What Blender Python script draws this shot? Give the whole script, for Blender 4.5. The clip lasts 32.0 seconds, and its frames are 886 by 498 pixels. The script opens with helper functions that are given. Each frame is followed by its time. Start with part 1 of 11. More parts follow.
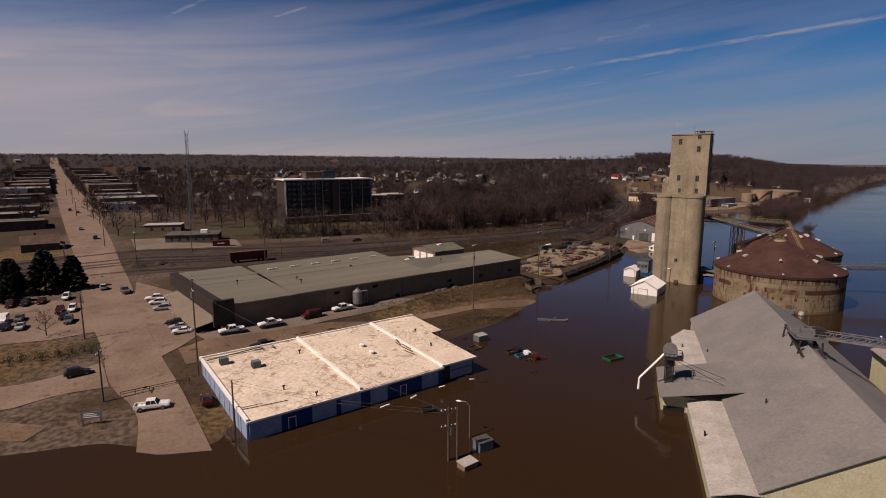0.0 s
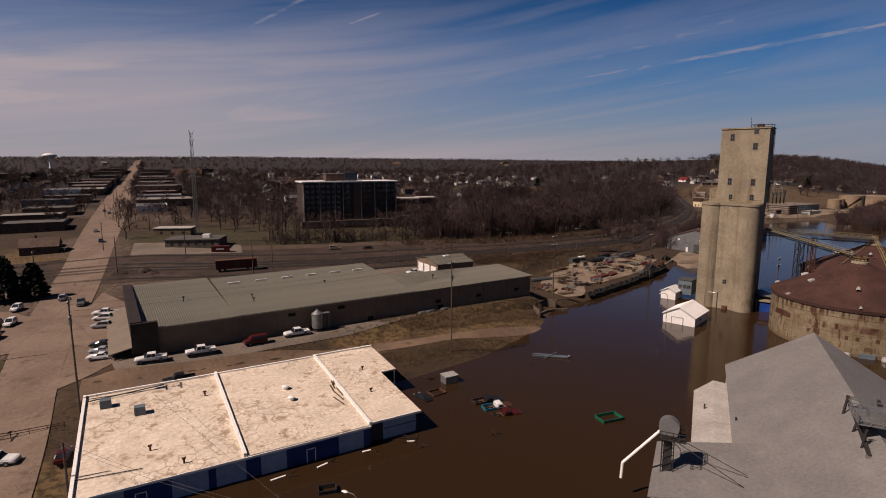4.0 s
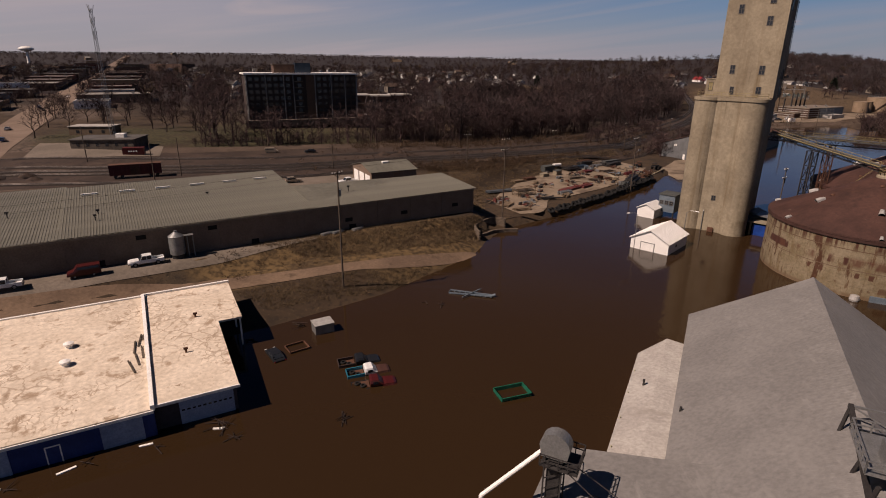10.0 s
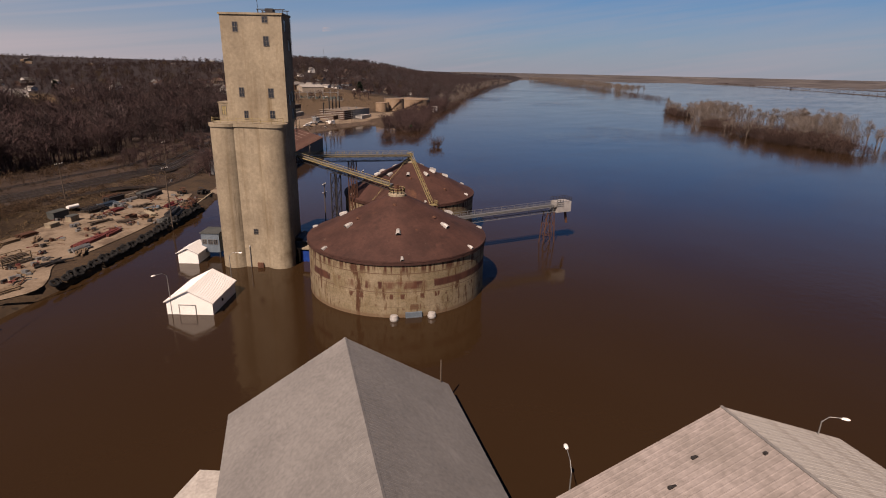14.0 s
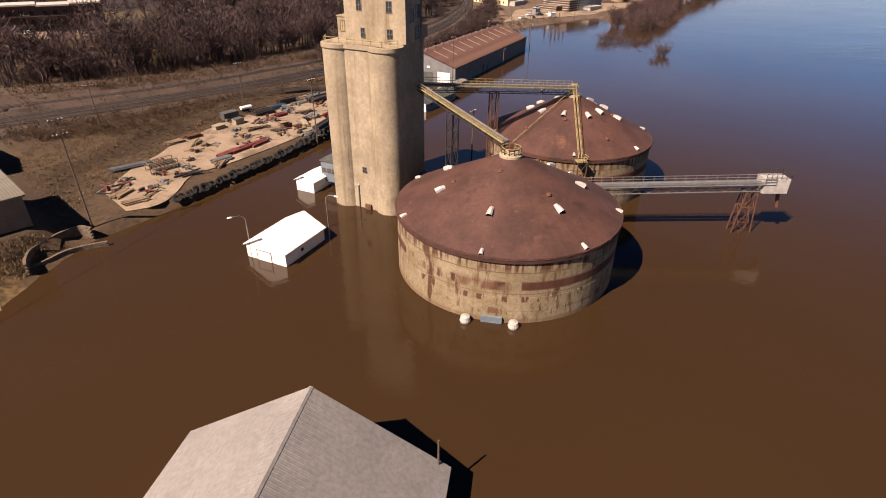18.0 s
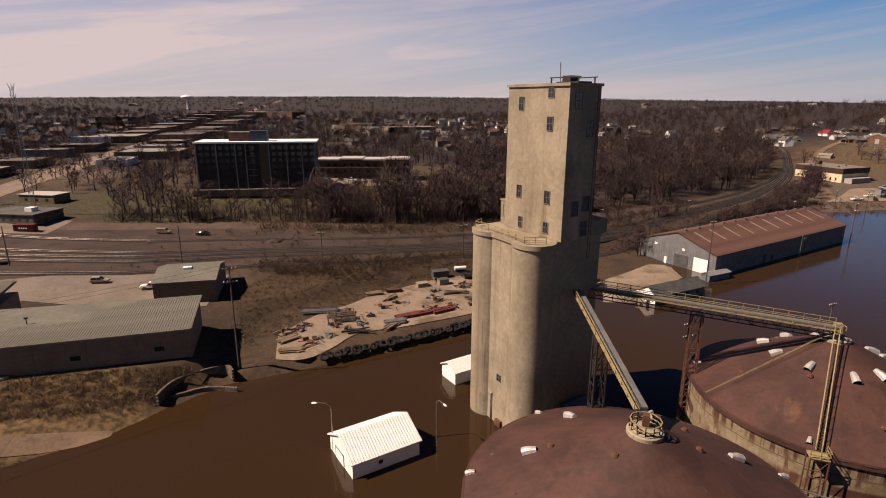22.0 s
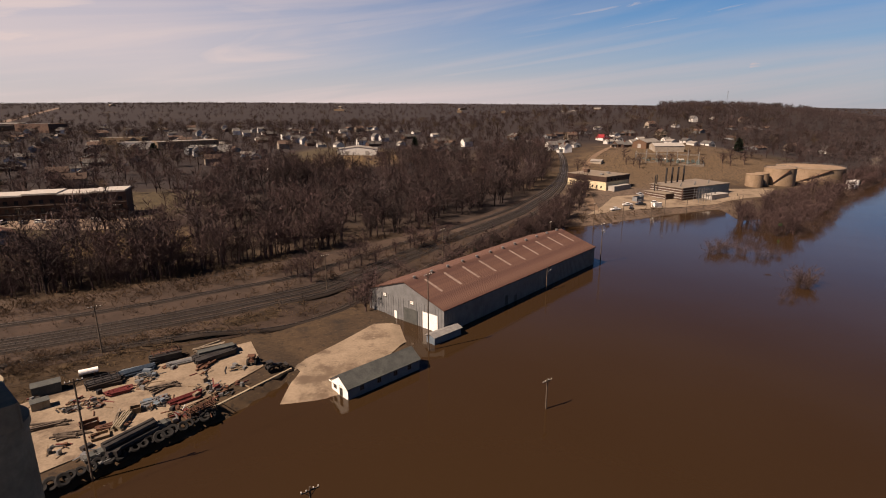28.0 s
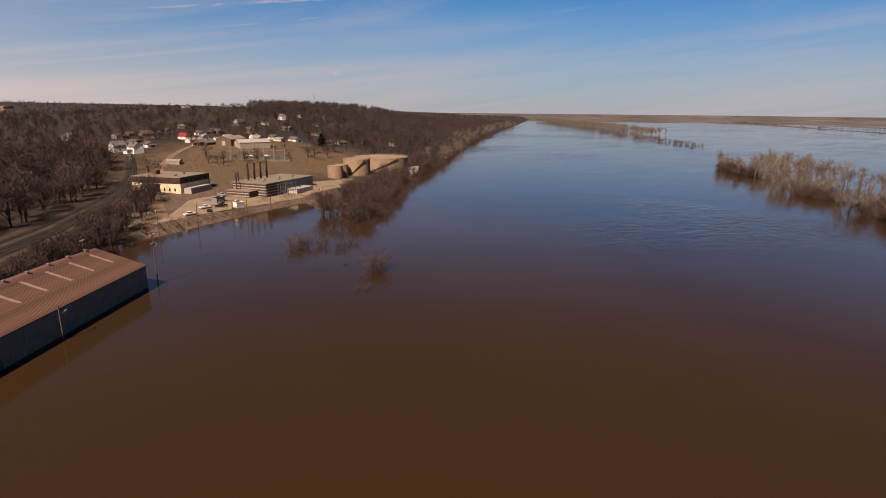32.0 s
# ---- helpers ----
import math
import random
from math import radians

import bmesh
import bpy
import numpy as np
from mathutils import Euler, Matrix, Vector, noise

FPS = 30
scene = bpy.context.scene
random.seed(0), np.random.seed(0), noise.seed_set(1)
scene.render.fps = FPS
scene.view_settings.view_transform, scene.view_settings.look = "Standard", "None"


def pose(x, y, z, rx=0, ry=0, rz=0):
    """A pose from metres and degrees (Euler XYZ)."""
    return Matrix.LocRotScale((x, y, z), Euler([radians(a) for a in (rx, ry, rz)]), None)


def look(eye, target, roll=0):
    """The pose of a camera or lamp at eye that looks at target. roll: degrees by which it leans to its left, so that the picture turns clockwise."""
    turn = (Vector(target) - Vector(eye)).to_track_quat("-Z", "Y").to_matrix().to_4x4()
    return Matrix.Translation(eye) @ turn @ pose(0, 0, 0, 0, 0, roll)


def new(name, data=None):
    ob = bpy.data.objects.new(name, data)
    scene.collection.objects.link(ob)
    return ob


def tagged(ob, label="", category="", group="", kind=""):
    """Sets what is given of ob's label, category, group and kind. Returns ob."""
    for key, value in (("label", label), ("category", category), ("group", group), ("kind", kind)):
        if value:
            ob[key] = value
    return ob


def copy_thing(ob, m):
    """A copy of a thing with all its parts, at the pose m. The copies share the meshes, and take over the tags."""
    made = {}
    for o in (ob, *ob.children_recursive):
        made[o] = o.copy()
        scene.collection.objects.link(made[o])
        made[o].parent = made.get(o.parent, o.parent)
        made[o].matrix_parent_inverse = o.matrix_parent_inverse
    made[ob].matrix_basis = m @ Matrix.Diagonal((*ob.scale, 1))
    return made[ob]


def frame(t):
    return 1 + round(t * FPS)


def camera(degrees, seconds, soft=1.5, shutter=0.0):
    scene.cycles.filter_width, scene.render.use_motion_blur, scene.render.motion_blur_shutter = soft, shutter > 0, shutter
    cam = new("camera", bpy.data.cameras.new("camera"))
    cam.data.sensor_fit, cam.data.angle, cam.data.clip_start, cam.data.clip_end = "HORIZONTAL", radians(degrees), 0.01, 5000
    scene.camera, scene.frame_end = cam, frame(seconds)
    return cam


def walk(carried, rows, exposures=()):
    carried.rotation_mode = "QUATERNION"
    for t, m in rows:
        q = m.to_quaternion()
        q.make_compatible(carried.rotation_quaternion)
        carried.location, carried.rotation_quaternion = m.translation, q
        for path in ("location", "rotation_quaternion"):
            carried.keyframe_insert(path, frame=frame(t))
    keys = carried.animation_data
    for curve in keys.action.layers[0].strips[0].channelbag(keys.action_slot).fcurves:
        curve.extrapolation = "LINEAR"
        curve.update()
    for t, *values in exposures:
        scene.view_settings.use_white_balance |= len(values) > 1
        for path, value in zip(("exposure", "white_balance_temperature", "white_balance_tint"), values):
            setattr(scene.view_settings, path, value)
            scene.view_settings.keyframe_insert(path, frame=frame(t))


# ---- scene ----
cam = camera(78.25, 32.0, 1.0)
PATH = [
    (0, (-33.830, -41.773, 45.701), (-33.327, -31.913, 44.111), 0.09),
    (0.5, (-30.628, -39.089, 45.619), (-30.165, -29.226, 44.032), 0.03),
    (1, (-27.615, -36.188, 45.537), (-27.186, -26.324, 43.952), 0.03),
    (1.5, (-24.929, -32.958, 45.548), (-24.506, -23.092, 43.971), 0.00),
    (2, (-22.198, -29.633, 45.748), (-21.779, -19.765, 44.179), 0.00),
    (2.5, (-19.566, -26.248, 45.902), (-19.175, -16.378, 44.342), 0.04),
    (3, (-16.953, -22.783, 45.778), (-17.224, -12.909, 44.220), -0.02),
    (3.5, (-13.771, -19.004, 45.346), (-14.390, -9.143, 43.803), -0.02),
    (5.5, (-2.821, -4.137, 44.453), (-3.605, 5.704, 42.862), 0.09),
    (6, (0.000, 0.000, 43.796), (-0.807, 9.839, 42.204), 0.02),
    (6.5, (2.705, 4.206, 43.442), (1.857, 14.046, 41.874), 0.12),
    (7, (4.722, 7.887, 43.419), (3.785, 17.725, 41.887), 0.27),
    (7.5, (6.017, 10.229, 42.925), (5.139, 19.753, 40.003), 0.79),
    (8, (6.929, 12.612, 43.488), (6.075, 22.045, 40.282), 0.59),
    (8.5, (7.326, 13.398, 42.811), (6.473, 22.826, 39.590), 0.59),
    (9, (7.605, 14.028, 41.795), (6.733, 23.454, 38.571), 0.51),
    (9.5, (7.745, 15.242, 40.965), (6.921, 24.670, 37.735), 0.52),
    (10, (8.412, 16.821, 40.540), (7.599, 26.249, 37.308), 0.51),
    (10.5, (9.575, 18.908, 40.518), (8.849, 28.344, 37.289), 0.45),
    (11, (10.873, 21.379, 40.922), (10.365, 30.828, 37.687), 0.46),
    (11.5, (12.423, 24.080, 41.549), (11.995, 33.531, 38.310), 0.51),
    (12, (14.665, 26.461, 42.413), (15.119, 35.899, 39.139), 1.30),
    (12.5, (16.876, 28.830, 43.248), (20.066, 37.740, 40.017), 1.54),
    (13, (19.147, 31.334, 43.977), (24.963, 38.829, 40.817), 1.49),
    (13.5, (21.979, 33.412, 44.745), (28.103, 40.668, 41.607), 1.33),
    (14, (25.512, 34.858, 45.367), (31.309, 42.379, 42.232), 1.19),
    (14.5, (29.314, 36.240, 45.996), (34.231, 44.356, 42.840), 0.86),
    (16.5, (45.674, 43.800, 49.482), (48.012, 52.975, 46.263), 0.63),
    (17, (49.419, 45.619, 49.547), (51.623, 54.688, 45.955), 0.66),
    (17.5, (53.395, 47.695, 50.245), (55.313, 55.873, 44.818), 0.59),
    (18, (57.388, 50.452, 50.853), (59.317, 58.907, 45.874), 0.64),
    (18.5, (61.294, 53.485, 51.203), (63.377, 62.764, 48.110), 0.75),
    (19, (65.177, 55.784, 51.091), (67.169, 65.226, 48.467), 0.56),
    (19.5, (68.971, 58.835, 51.569), (69.662, 68.458, 48.941), 0.26),
    (20, (72.654, 61.815, 52.596), (70.841, 71.293, 49.972), 0.17),
    (20.5, (76.074, 65.101, 53.338), (73.321, 74.345, 50.697), 0.31),
    (21, (79.255, 68.409, 53.440), (76.204, 77.564, 50.817), 0.39),
    (21.5, (81.758, 72.260, 53.444), (78.570, 81.371, 50.831), 0.26),
    (22, (83.864, 76.389, 53.321), (80.616, 85.482, 50.718), 0.23),
    (22.5, (85.797, 80.667, 53.396), (82.514, 89.743, 50.779), 0.18),
    (23, (87.638, 85.061, 53.258), (84.530, 94.201, 50.650), 0.27),
    (23.5, (89.714, 89.326, 53.272), (87.556, 98.738, 50.674), 0.40),
    (24, (91.922, 93.423, 53.585), (91.084, 103.046, 50.994), 0.30),
    (24.5, (94.298, 97.476, 53.972), (93.674, 107.114, 51.377), 0.32),
    (25, (97.030, 101.649, 54.170), (96.438, 111.288, 51.576), 0.28),
    (25.5, (99.999, 105.763, 54.543), (99.434, 115.403, 51.945), 0.39),
    (27.5, (112.426, 124.056, 57.450), (111.968, 133.718, 54.911), -0.20),
    (28, (115.624, 128.123, 58.241), (115.171, 137.787, 55.708), -0.22),
    (28.5, (118.771, 132.038, 58.049), (118.297, 141.702, 55.523), -0.24),
    (29, (122.167, 136.016, 56.881), (121.682, 145.683, 54.367), -0.30),
    (29.5, (125.538, 140.362, 55.775), (126.747, 149.959, 53.239), 0.06),
    (29.6, (126.119, 141.210, 55.578), (128.498, 150.606, 53.118), 0.18),
    (29.7, (126.683, 142.052, 55.390), (130.580, 150.932, 52.947), 0.25),
    (29.9, (127.744, 143.700, 55.053), (134.276, 150.842, 52.536), 0.40),
    (30, (128.266, 144.500, 54.910), (135.104, 151.347, 52.388), 0.41),
    (30.5, (130.919, 147.947, 54.524), (137.953, 154.598, 52.017), 0.45),
    (31, (134.350, 150.353, 53.727), (141.137, 157.262, 51.237), 0.43),
    (31.5, (138.126, 152.352, 52.824), (144.752, 159.418, 50.343), 0.39),
    (32, (142.138, 154.445, 51.684), (147.913, 162.224, 49.206), 0.50),
]
EXPOSURES = [(0, 0.21, 6080, 16.3), (3.5, 0.21, 6080, 16.3), (7, 0.19, 6156, 16.9), (9, 0.21, 6200, 17.3), (12, 0.44, 6210, 17.2), (13, 0.62, 6250, 16.4), (14.5, 0.61, 6328, 16.6), (16.5, 0.99, 6433, 16.8), (17, 1.04, 6460, 16.9), (17.5, 1.27, 6461, 16.9), (18, 1.58, 6462, 17), (18.5, 1.53, 6464, 16.5), (19, 1.46, 6465, 16.7), (19.5, 1.17, 6466, 16.2), (20, 0.97, 6468, 15.7), (23, 0.89, 6476, 15.3), (25.5, 0.86, 6482, 14.9), (28, 1.02, 6700, 14.2), (29, 1.02, 6710, 14.4), (30, 1.1, 6830, 15.5), (31, 0.99, 6810, 15.3), (32, 0.99, 6810, 15.3)]
walk(cam, [(t, look(eye, target, roll)) for t, eye, target, roll in PATH], EXPOSURES)

# ---- light ----
SUN_AZ, SUN_EL = radians(240), radians(48)   # where the light comes from: bearing clockwise from +y, height
world = bpy.data.worlds.new("sky_world")
scene.world = world
world.use_nodes = True


def build_sky():
    nt = world.node_tree
    nt.nodes.clear()
    N, L = nt.nodes.new, nt.links.new
    out, bg = N("ShaderNodeOutputWorld"), N("ShaderNodeBackground")
    sky = N("ShaderNodeTexSky")
    sky.sky_type, sky.sun_disc = "NISHITA", False
    sky.sun_elevation, sky.sun_rotation = SUN_EL, SUN_AZ
    sky.air_density, sky.dust_density, sky.ozone_density = 1.0, 0.6, 3.0
    tc = N("ShaderNodeTexCoord")
    sep = N("ShaderNodeSeparateXYZ")
    L(tc.outputs["Generated"], sep.inputs[0])
    # the cloud streaks lie along the horizon, rising a little
    az = N("ShaderNodeMath"); az.operation = "ARCTAN2"
    L(sep.outputs["X"], az.inputs[0]); L(sep.outputs["Y"], az.inputs[1])
    rise = N("ShaderNodeMath"); rise.operation = "MULTIPLY_ADD"; rise.inputs[1].default_value = -0.13
    L(az.outputs[0], rise.inputs[0]); L(sep.outputs["Z"], rise.inputs[2])
    com = N("ShaderNodeCombineXYZ")
    L(az.outputs[0], com.inputs[0]); L(rise.outputs[0], com.inputs[1])

    def layer(turn, sx, sy, scale, detail, lo, hi, seed, rough=0.6, dist=0.6):
        mp = N("ShaderNodeMapping")
        mp.inputs["Rotation"].default_value = (0, 0, radians(turn))
        mp.inputs["Scale"].default_value = (sx, sy, 1)
        mp.inputs["Location"].default_value = (seed, seed * 0.7, 0)
        no = N("ShaderNodeTexNoise")
        no.inputs["Scale"].default_value, no.inputs["Detail"].default_value = scale, detail
        no.inputs["Roughness"].default_value, no.inputs["Distortion"].default_value = rough, dist
        mr = N("ShaderNodeMapRange")
        mr.interpolation_type = "SMOOTHSTEP"
        mr.inputs["From Min"].default_value, mr.inputs["From Max"].default_value = lo, hi
        L(com.outputs[0], mp.inputs["Vector"]); L(mp.outputs[0], no.inputs["Vector"]); L(no.outputs["Fac"], mr.inputs["Value"])
        return mr.outputs[0]

    def mix(kind, a, b, fac=1.0):
        m = N("ShaderNodeMath"); m.operation = kind
        for k, s in enumerate((a, b)):
            if isinstance(s, float):
                m.inputs[k].default_value = s
            else:
                L(s, m.inputs[k])
        m.use_clamp = True
        return m.outputs[0]

    streak = layer(*STREAK_A)
    thin = layer(*STREAK_B)
    def fade(top, most, start=-0.02):
        h = N("ShaderNodeMapRange"); h.interpolation_type = "SMOOTHSTEP"
        h.inputs["From Min"].default_value, h.inputs["From Max"].default_value = start, top
        h.inputs["To Min"].default_value, h.inputs["To Max"].default_value = most, 0.0
        L(sep.outputs["Z"], h.inputs["Value"])
        return h.outputs[0]

    # a low band of haze all round, and a taller bank of it over the town
    side = N("ShaderNodeMath"); side.operation = "MULTIPLY_ADD"; side.use_clamp = True
    L(sep.outputs["X"], side.inputs[0]); side.inputs[1].default_value = -0.95; side.inputs[2].default_value = 0.55
    west = N("ShaderNodeMath"); west.operation = "MULTIPLY_ADD"; west.use_clamp = True
    L(sep.outputs["X"], west.inputs[0]); west.inputs[1].default_value = -0.12; west.inputs[2].default_value = 0.9
    ragged = mix("MULTIPLY", layer(2, 1.2, 9.0, 1.0, 6, 0.25, 0.6, 5.2, 0.55, 1.0), 1.0)
    bank = mix("MULTIPLY", fade(0.29, 0.98, 0.08), side.outputs[0])
    hz = mix("MAXIMUM", mix("MULTIPLY", bank, mix("MAXIMUM", ragged, 0.78)), mix("MULTIPLY", fade(0.23, 0.9, -0.03), west.outputs[0]))
    veil = mix("MULTIPLY", streak, 0.52)
    lines = mix("MULTIPLY", mix("MULTIPLY", thin, layer(0, 2.5, 6.0, 1.0, 3, 0.44, 0.58, 1.7)), 0.3)

    def contrail(a0, a1, z0, slope, bend, wide, most, seed):
        """A ribbon of cloud from bearing a0 to a1: height z0 at a0, climbing, with ragged edges."""
        da = N("ShaderNodeMath"); da.operation = "SUBTRACT"; da.inputs[1].default_value = a0
        L(az.outputs[0], da.inputs[0])
        k = N("ShaderNodeMath"); k.operation = "MULTIPLY_ADD"; k.inputs[1].default_value = bend; k.inputs[2].default_value = slope
        L(da.outputs[0], k.inputs[0])
        h = N("ShaderNodeMath"); h.operation = "MULTIPLY_ADD"; h.inputs[2].default_value = z0
        L(da.outputs[0], h.inputs[0]); L(k.outputs[0], h.inputs[1])
        d = N("ShaderNodeMath"); d.operation = "SUBTRACT"
        L(sep.outputs["Z"], d.inputs[0]); L(h.outputs[0], d.inputs[1])
        e = N("ShaderNodeMath"); e.operation = "ABSOLUTE"
        L(d.outputs[0], e.inputs[0])
        r = N("ShaderNodeMapRange"); r.interpolation_type = "SMOOTHSTEP"
        r.inputs["From Min"].default_value, r.inputs["From Max"].default_value = 0.0, wide
        r.inputs["To Min"].default_value, r.inputs["To Max"].default_value = most, 0.0
        L(e.outputs[0], r.inputs["Value"])
        out = r.outputs[0]
        for lo, hi in ((a0, a0 + 0.3 * (a1 - a0)), (a1, a1 - 0.12 * (a1 - a0))):
            g = N("ShaderNodeMapRange"); g.interpolation_type = "SMOOTHSTEP"
            g.inputs["From Min"].default_value, g.inputs["From Max"].default_value = min(lo, hi), max(lo, hi)
            if lo > hi:
                g.inputs["To Min"].default_value, g.inputs["To Max"].default_value = 1.0, 0.0
            L(az.outputs[0], g.inputs["Value"])
            out = mix("MULTIPLY", out, g.outputs[0])
        return mix("MULTIPLY", out, mix("MAXIMUM", layer(4, 14.0, 90.0, 1.0, 5, 0.3, 0.62, seed, 0.6, 0.8), 0.45))

    trails = None
    for spec in CONTRAILS:
        c = contrail(*spec)
        trails = c if trails is None else mix("MAXIMUM", trails, c)
    thins = fade(0.75, 1.0)
    amount = mix("ADD", hz, mix("MULTIPLY", mix("MAXIMUM", veil, lines), mix("MULTIPLY", thins, 0.42)))
    amount = mix("MAXIMUM", amount, trails)
    tint = N("ShaderNodeMix"); tint.data_type = "RGBA"; tint.blend_type = "MULTIPLY"
    tint.inputs["Factor"].default_value = 1.0
    up = N("ShaderNodeMapRange"); up.interpolation_type = "SMOOTHSTEP"
    up.inputs["From Min"].default_value, up.inputs["From Max"].default_value = 0.14, 0.45
    L(sep.outputs["Z"], up.inputs["Value"])
    deep = N("ShaderNodeMix"); deep.data_type = "RGBA"
    deep.inputs["A"].default_value, deep.inputs["B"].default_value = SKY_TINT, ZENITH_TINT
    L(up.outputs[0], deep.inputs["Factor"]); L(deep.outputs["Result"], tint.inputs["B"])
    L(sky.outputs[0], tint.inputs["A"])
    cl = N("ShaderNodeMix"); cl.data_type = "RGBA"
    # haze is brighter towards the sun's side
    glow = N("ShaderNodeMapRange"); glow.interpolation_type = "SMOOTHSTEP"
    glow.inputs["From Min"].default_value, glow.inputs["From Max"].default_value = 0.75, -0.55
    L(sep.outputs["X"], glow.inputs["Value"])
    low = N("ShaderNodeMapRange"); low.interpolation_type = "SMOOTHSTEP"
    low.inputs["From Min"].default_value, low.inputs["From Max"].default_value = 0.10, 0.24
    L(sep.outputs["Z"], low.inputs["Value"])
    hue = N("ShaderNodeMix"); hue.data_type = "RGBA"
    hue.inputs["A"].default_value, hue.inputs["B"].default_value = HAZE, CLOUD
    L(mix("MAXIMUM", glow.outputs[0], low.outputs[0]), hue.inputs["Factor"])
    L(hue.outputs["Result"], cl.inputs["B"])
    L(tint.outputs["Result"], cl.inputs["A"]); L(amount, cl.inputs["Factor"])
    L(cl.outputs["Result"], bg.inputs["Color"])
    bg.inputs["Strength"].default_value = SKY_STRENGTH
    L(bg.outputs[0], out.inputs[0])


SKY_STRENGTH = 0.05
ZENITH_TINT = (0.012, 0.09, 0.20, 1)
SKY_TINT = (0.075, 0.53, 0.87, 1)
CLOUD = (7.15, 6.0, 5.75, 1)
HAZE = (5.0, 4.6, 4.85, 1)
# ribbons of cloud: bearing from, to, height at the first, climb, bend, half width, strength, seed
CONTRAILS = [(-0.06, 1.1, 0.110, 0.165, -0.07, 0.006, 0.62, 1.3), (0.16, 0.52, 0.111, 0.13, 0.0, 0.0045, 0.5, 2.9), (0.03, 0.44, 0.146, 0.187, 0.0, 0.013, 0.36, 4.1), (-0.42, -0.16, 0.188, 0.14, 0.5, 0.005, 0.5, 5.7),
             (-0.46, -0.2, 0.186, 0.52, 0.0, 0.007, 0.42, 6.3), (-0.46, -0.2, 0.112, 0.52, 0.0, 0.014, 0.3, 8.9), (-0.32, -0.17, 0.158, 0.15, 0.0, 0.004, 0.4, 9.4), (-0.14, -0.05, 0.132, -0.03, 0.0, 0.004, 0.45, 2.2),
             (0.440, 0.474, 0.058, 0.0, 0.0, 0.010, 1.6, 3.3), (1.38, 1.48, 0.052, 0.0, 0.0, 0.014, 1.5, 7.1), (0.6, 1.3, 0.085, 0.09, -0.04, 0.014, 0.4, 6.8), (0.9, 1.6, 0.02, 0.03, 0.0, 0.01, 0.5, 1.9)]
STREAK_A = (3, 1.1, 15.0, 1.0, 7, 0.36, 0.68, 3.1, 0.52, 1.2)
STREAK_B = (-2, 1.1, 46.0, 1.0, 4, 0.54, 0.66, 7.7, 0.45, 0.3)
build_sky()
sun = new("sun", bpy.data.lights.new("sun", "SUN"))
sun.data.energy, sun.data.angle, sun.data.color = 5.0, radians(0.5), (1.0, 0.795, 0.63)
sun.matrix_basis = look((math.sin(SUN_AZ) * math.cos(SUN_EL) * 300, math.cos(SUN_AZ) * math.cos(SUN_EL) * 300, math.sin(SUN_EL) * 300), (0, 0, 0))

# ---- tools ----
def link(name, mesh, parent=None, mat=None):
    ob = new(name, mesh)
    if mat is not None:
        if not mesh.materials:
            mesh.materials.append(mat)
    if parent is not None:
        ob.parent = parent
    return ob


def to_mesh(name, bm, mats, smooth=False):
    me = bpy.data.meshes.new(name)
    bmesh.ops.recalc_face_normals(bm, faces=bm.faces)
    bm.to_mesh(me)
    bm.free()
    for m in (mats if isinstance(mats, (list, tuple)) else [mats]):
        me.materials.append(m)
    if smooth:
        me.polygons.foreach_set("use_smooth", [True] * len(me.polygons))
    return me


def part(name, bm, material, parent, label="", smooth=False):
    ob = new(name, to_mesh(name, bm, material, smooth))
    if parent is not None:
        ob.parent = parent
    if label:
        ob["label"] = label
    return ob


def thing(name, m, label, category, group="", kind=""):
    ob = new(name)
    ob.empty_display_size = 0.5
    ob.matrix_basis = m
    return tagged(ob, label, category, group, kind)


def solid(name, bm, material, label, category="", kind="", m=None, smooth=False, group=""):
    ob = part(name, bm, material, None, "", smooth)
    if m is not None:
        ob.matrix_basis = m
    return tagged(ob, label, category, group, kind)


def BM():
    return bmesh.new()


def box(bm, x0, x1, y0, y1, z0, z1, mi=0):
    v = [bm.verts.new(p) for p in ((x0, y0, z0), (x1, y0, z0), (x1, y1, z0), (x0, y1, z0), (x0, y0, z1), (x1, y0, z1), (x1, y1, z1), (x0, y1, z1))]
    for f in ((3, 2, 1, 0), (4, 5, 6, 7), (0, 1, 5, 4), (1, 2, 6, 5), (2, 3, 7, 6), (3, 0, 4, 7)):
        bm.faces.new([v[i] for i in f]).material_index = mi
    return v


def prism(bm, poly, z0, z1, mi=0):
    """A flat polygon drawn up from z0 to z1; either may be a list, corner by corner."""
    n = len(poly)
    lo = [bm.verts.new((p[0], p[1], z0[i] if isinstance(z0, (list, tuple)) else z0)) for i, p in enumerate(poly)]
    hi = [bm.verts.new((p[0], p[1], z1[i] if isinstance(z1, (list, tuple)) else z1)) for i, p in enumerate(poly)]
    bm.faces.new(lo[::-1]).material_index = mi
    bm.faces.new(hi).material_index = mi
    for i in range(n):
        bm.faces.new((lo[i], lo[(i + 1) % n], hi[(i + 1) % n], hi[i])).material_index = mi


def slab(bm, pts, d, mi=0):
    """A plate: its upper corners pts and its thickness d, downwards."""
    hi = [bm.verts.new(p) for p in pts]
    lo = [bm.verts.new((p[0], p[1], p[2] - d)) for p in pts]
    n = len(pts)
    bm.faces.new(hi).material_index = mi
    bm.faces.new(lo[::-1]).material_index = mi
    for i in range(n):
        bm.faces.new((hi[i], lo[i], lo[(i + 1) % n], hi[(i + 1) % n])).material_index = mi


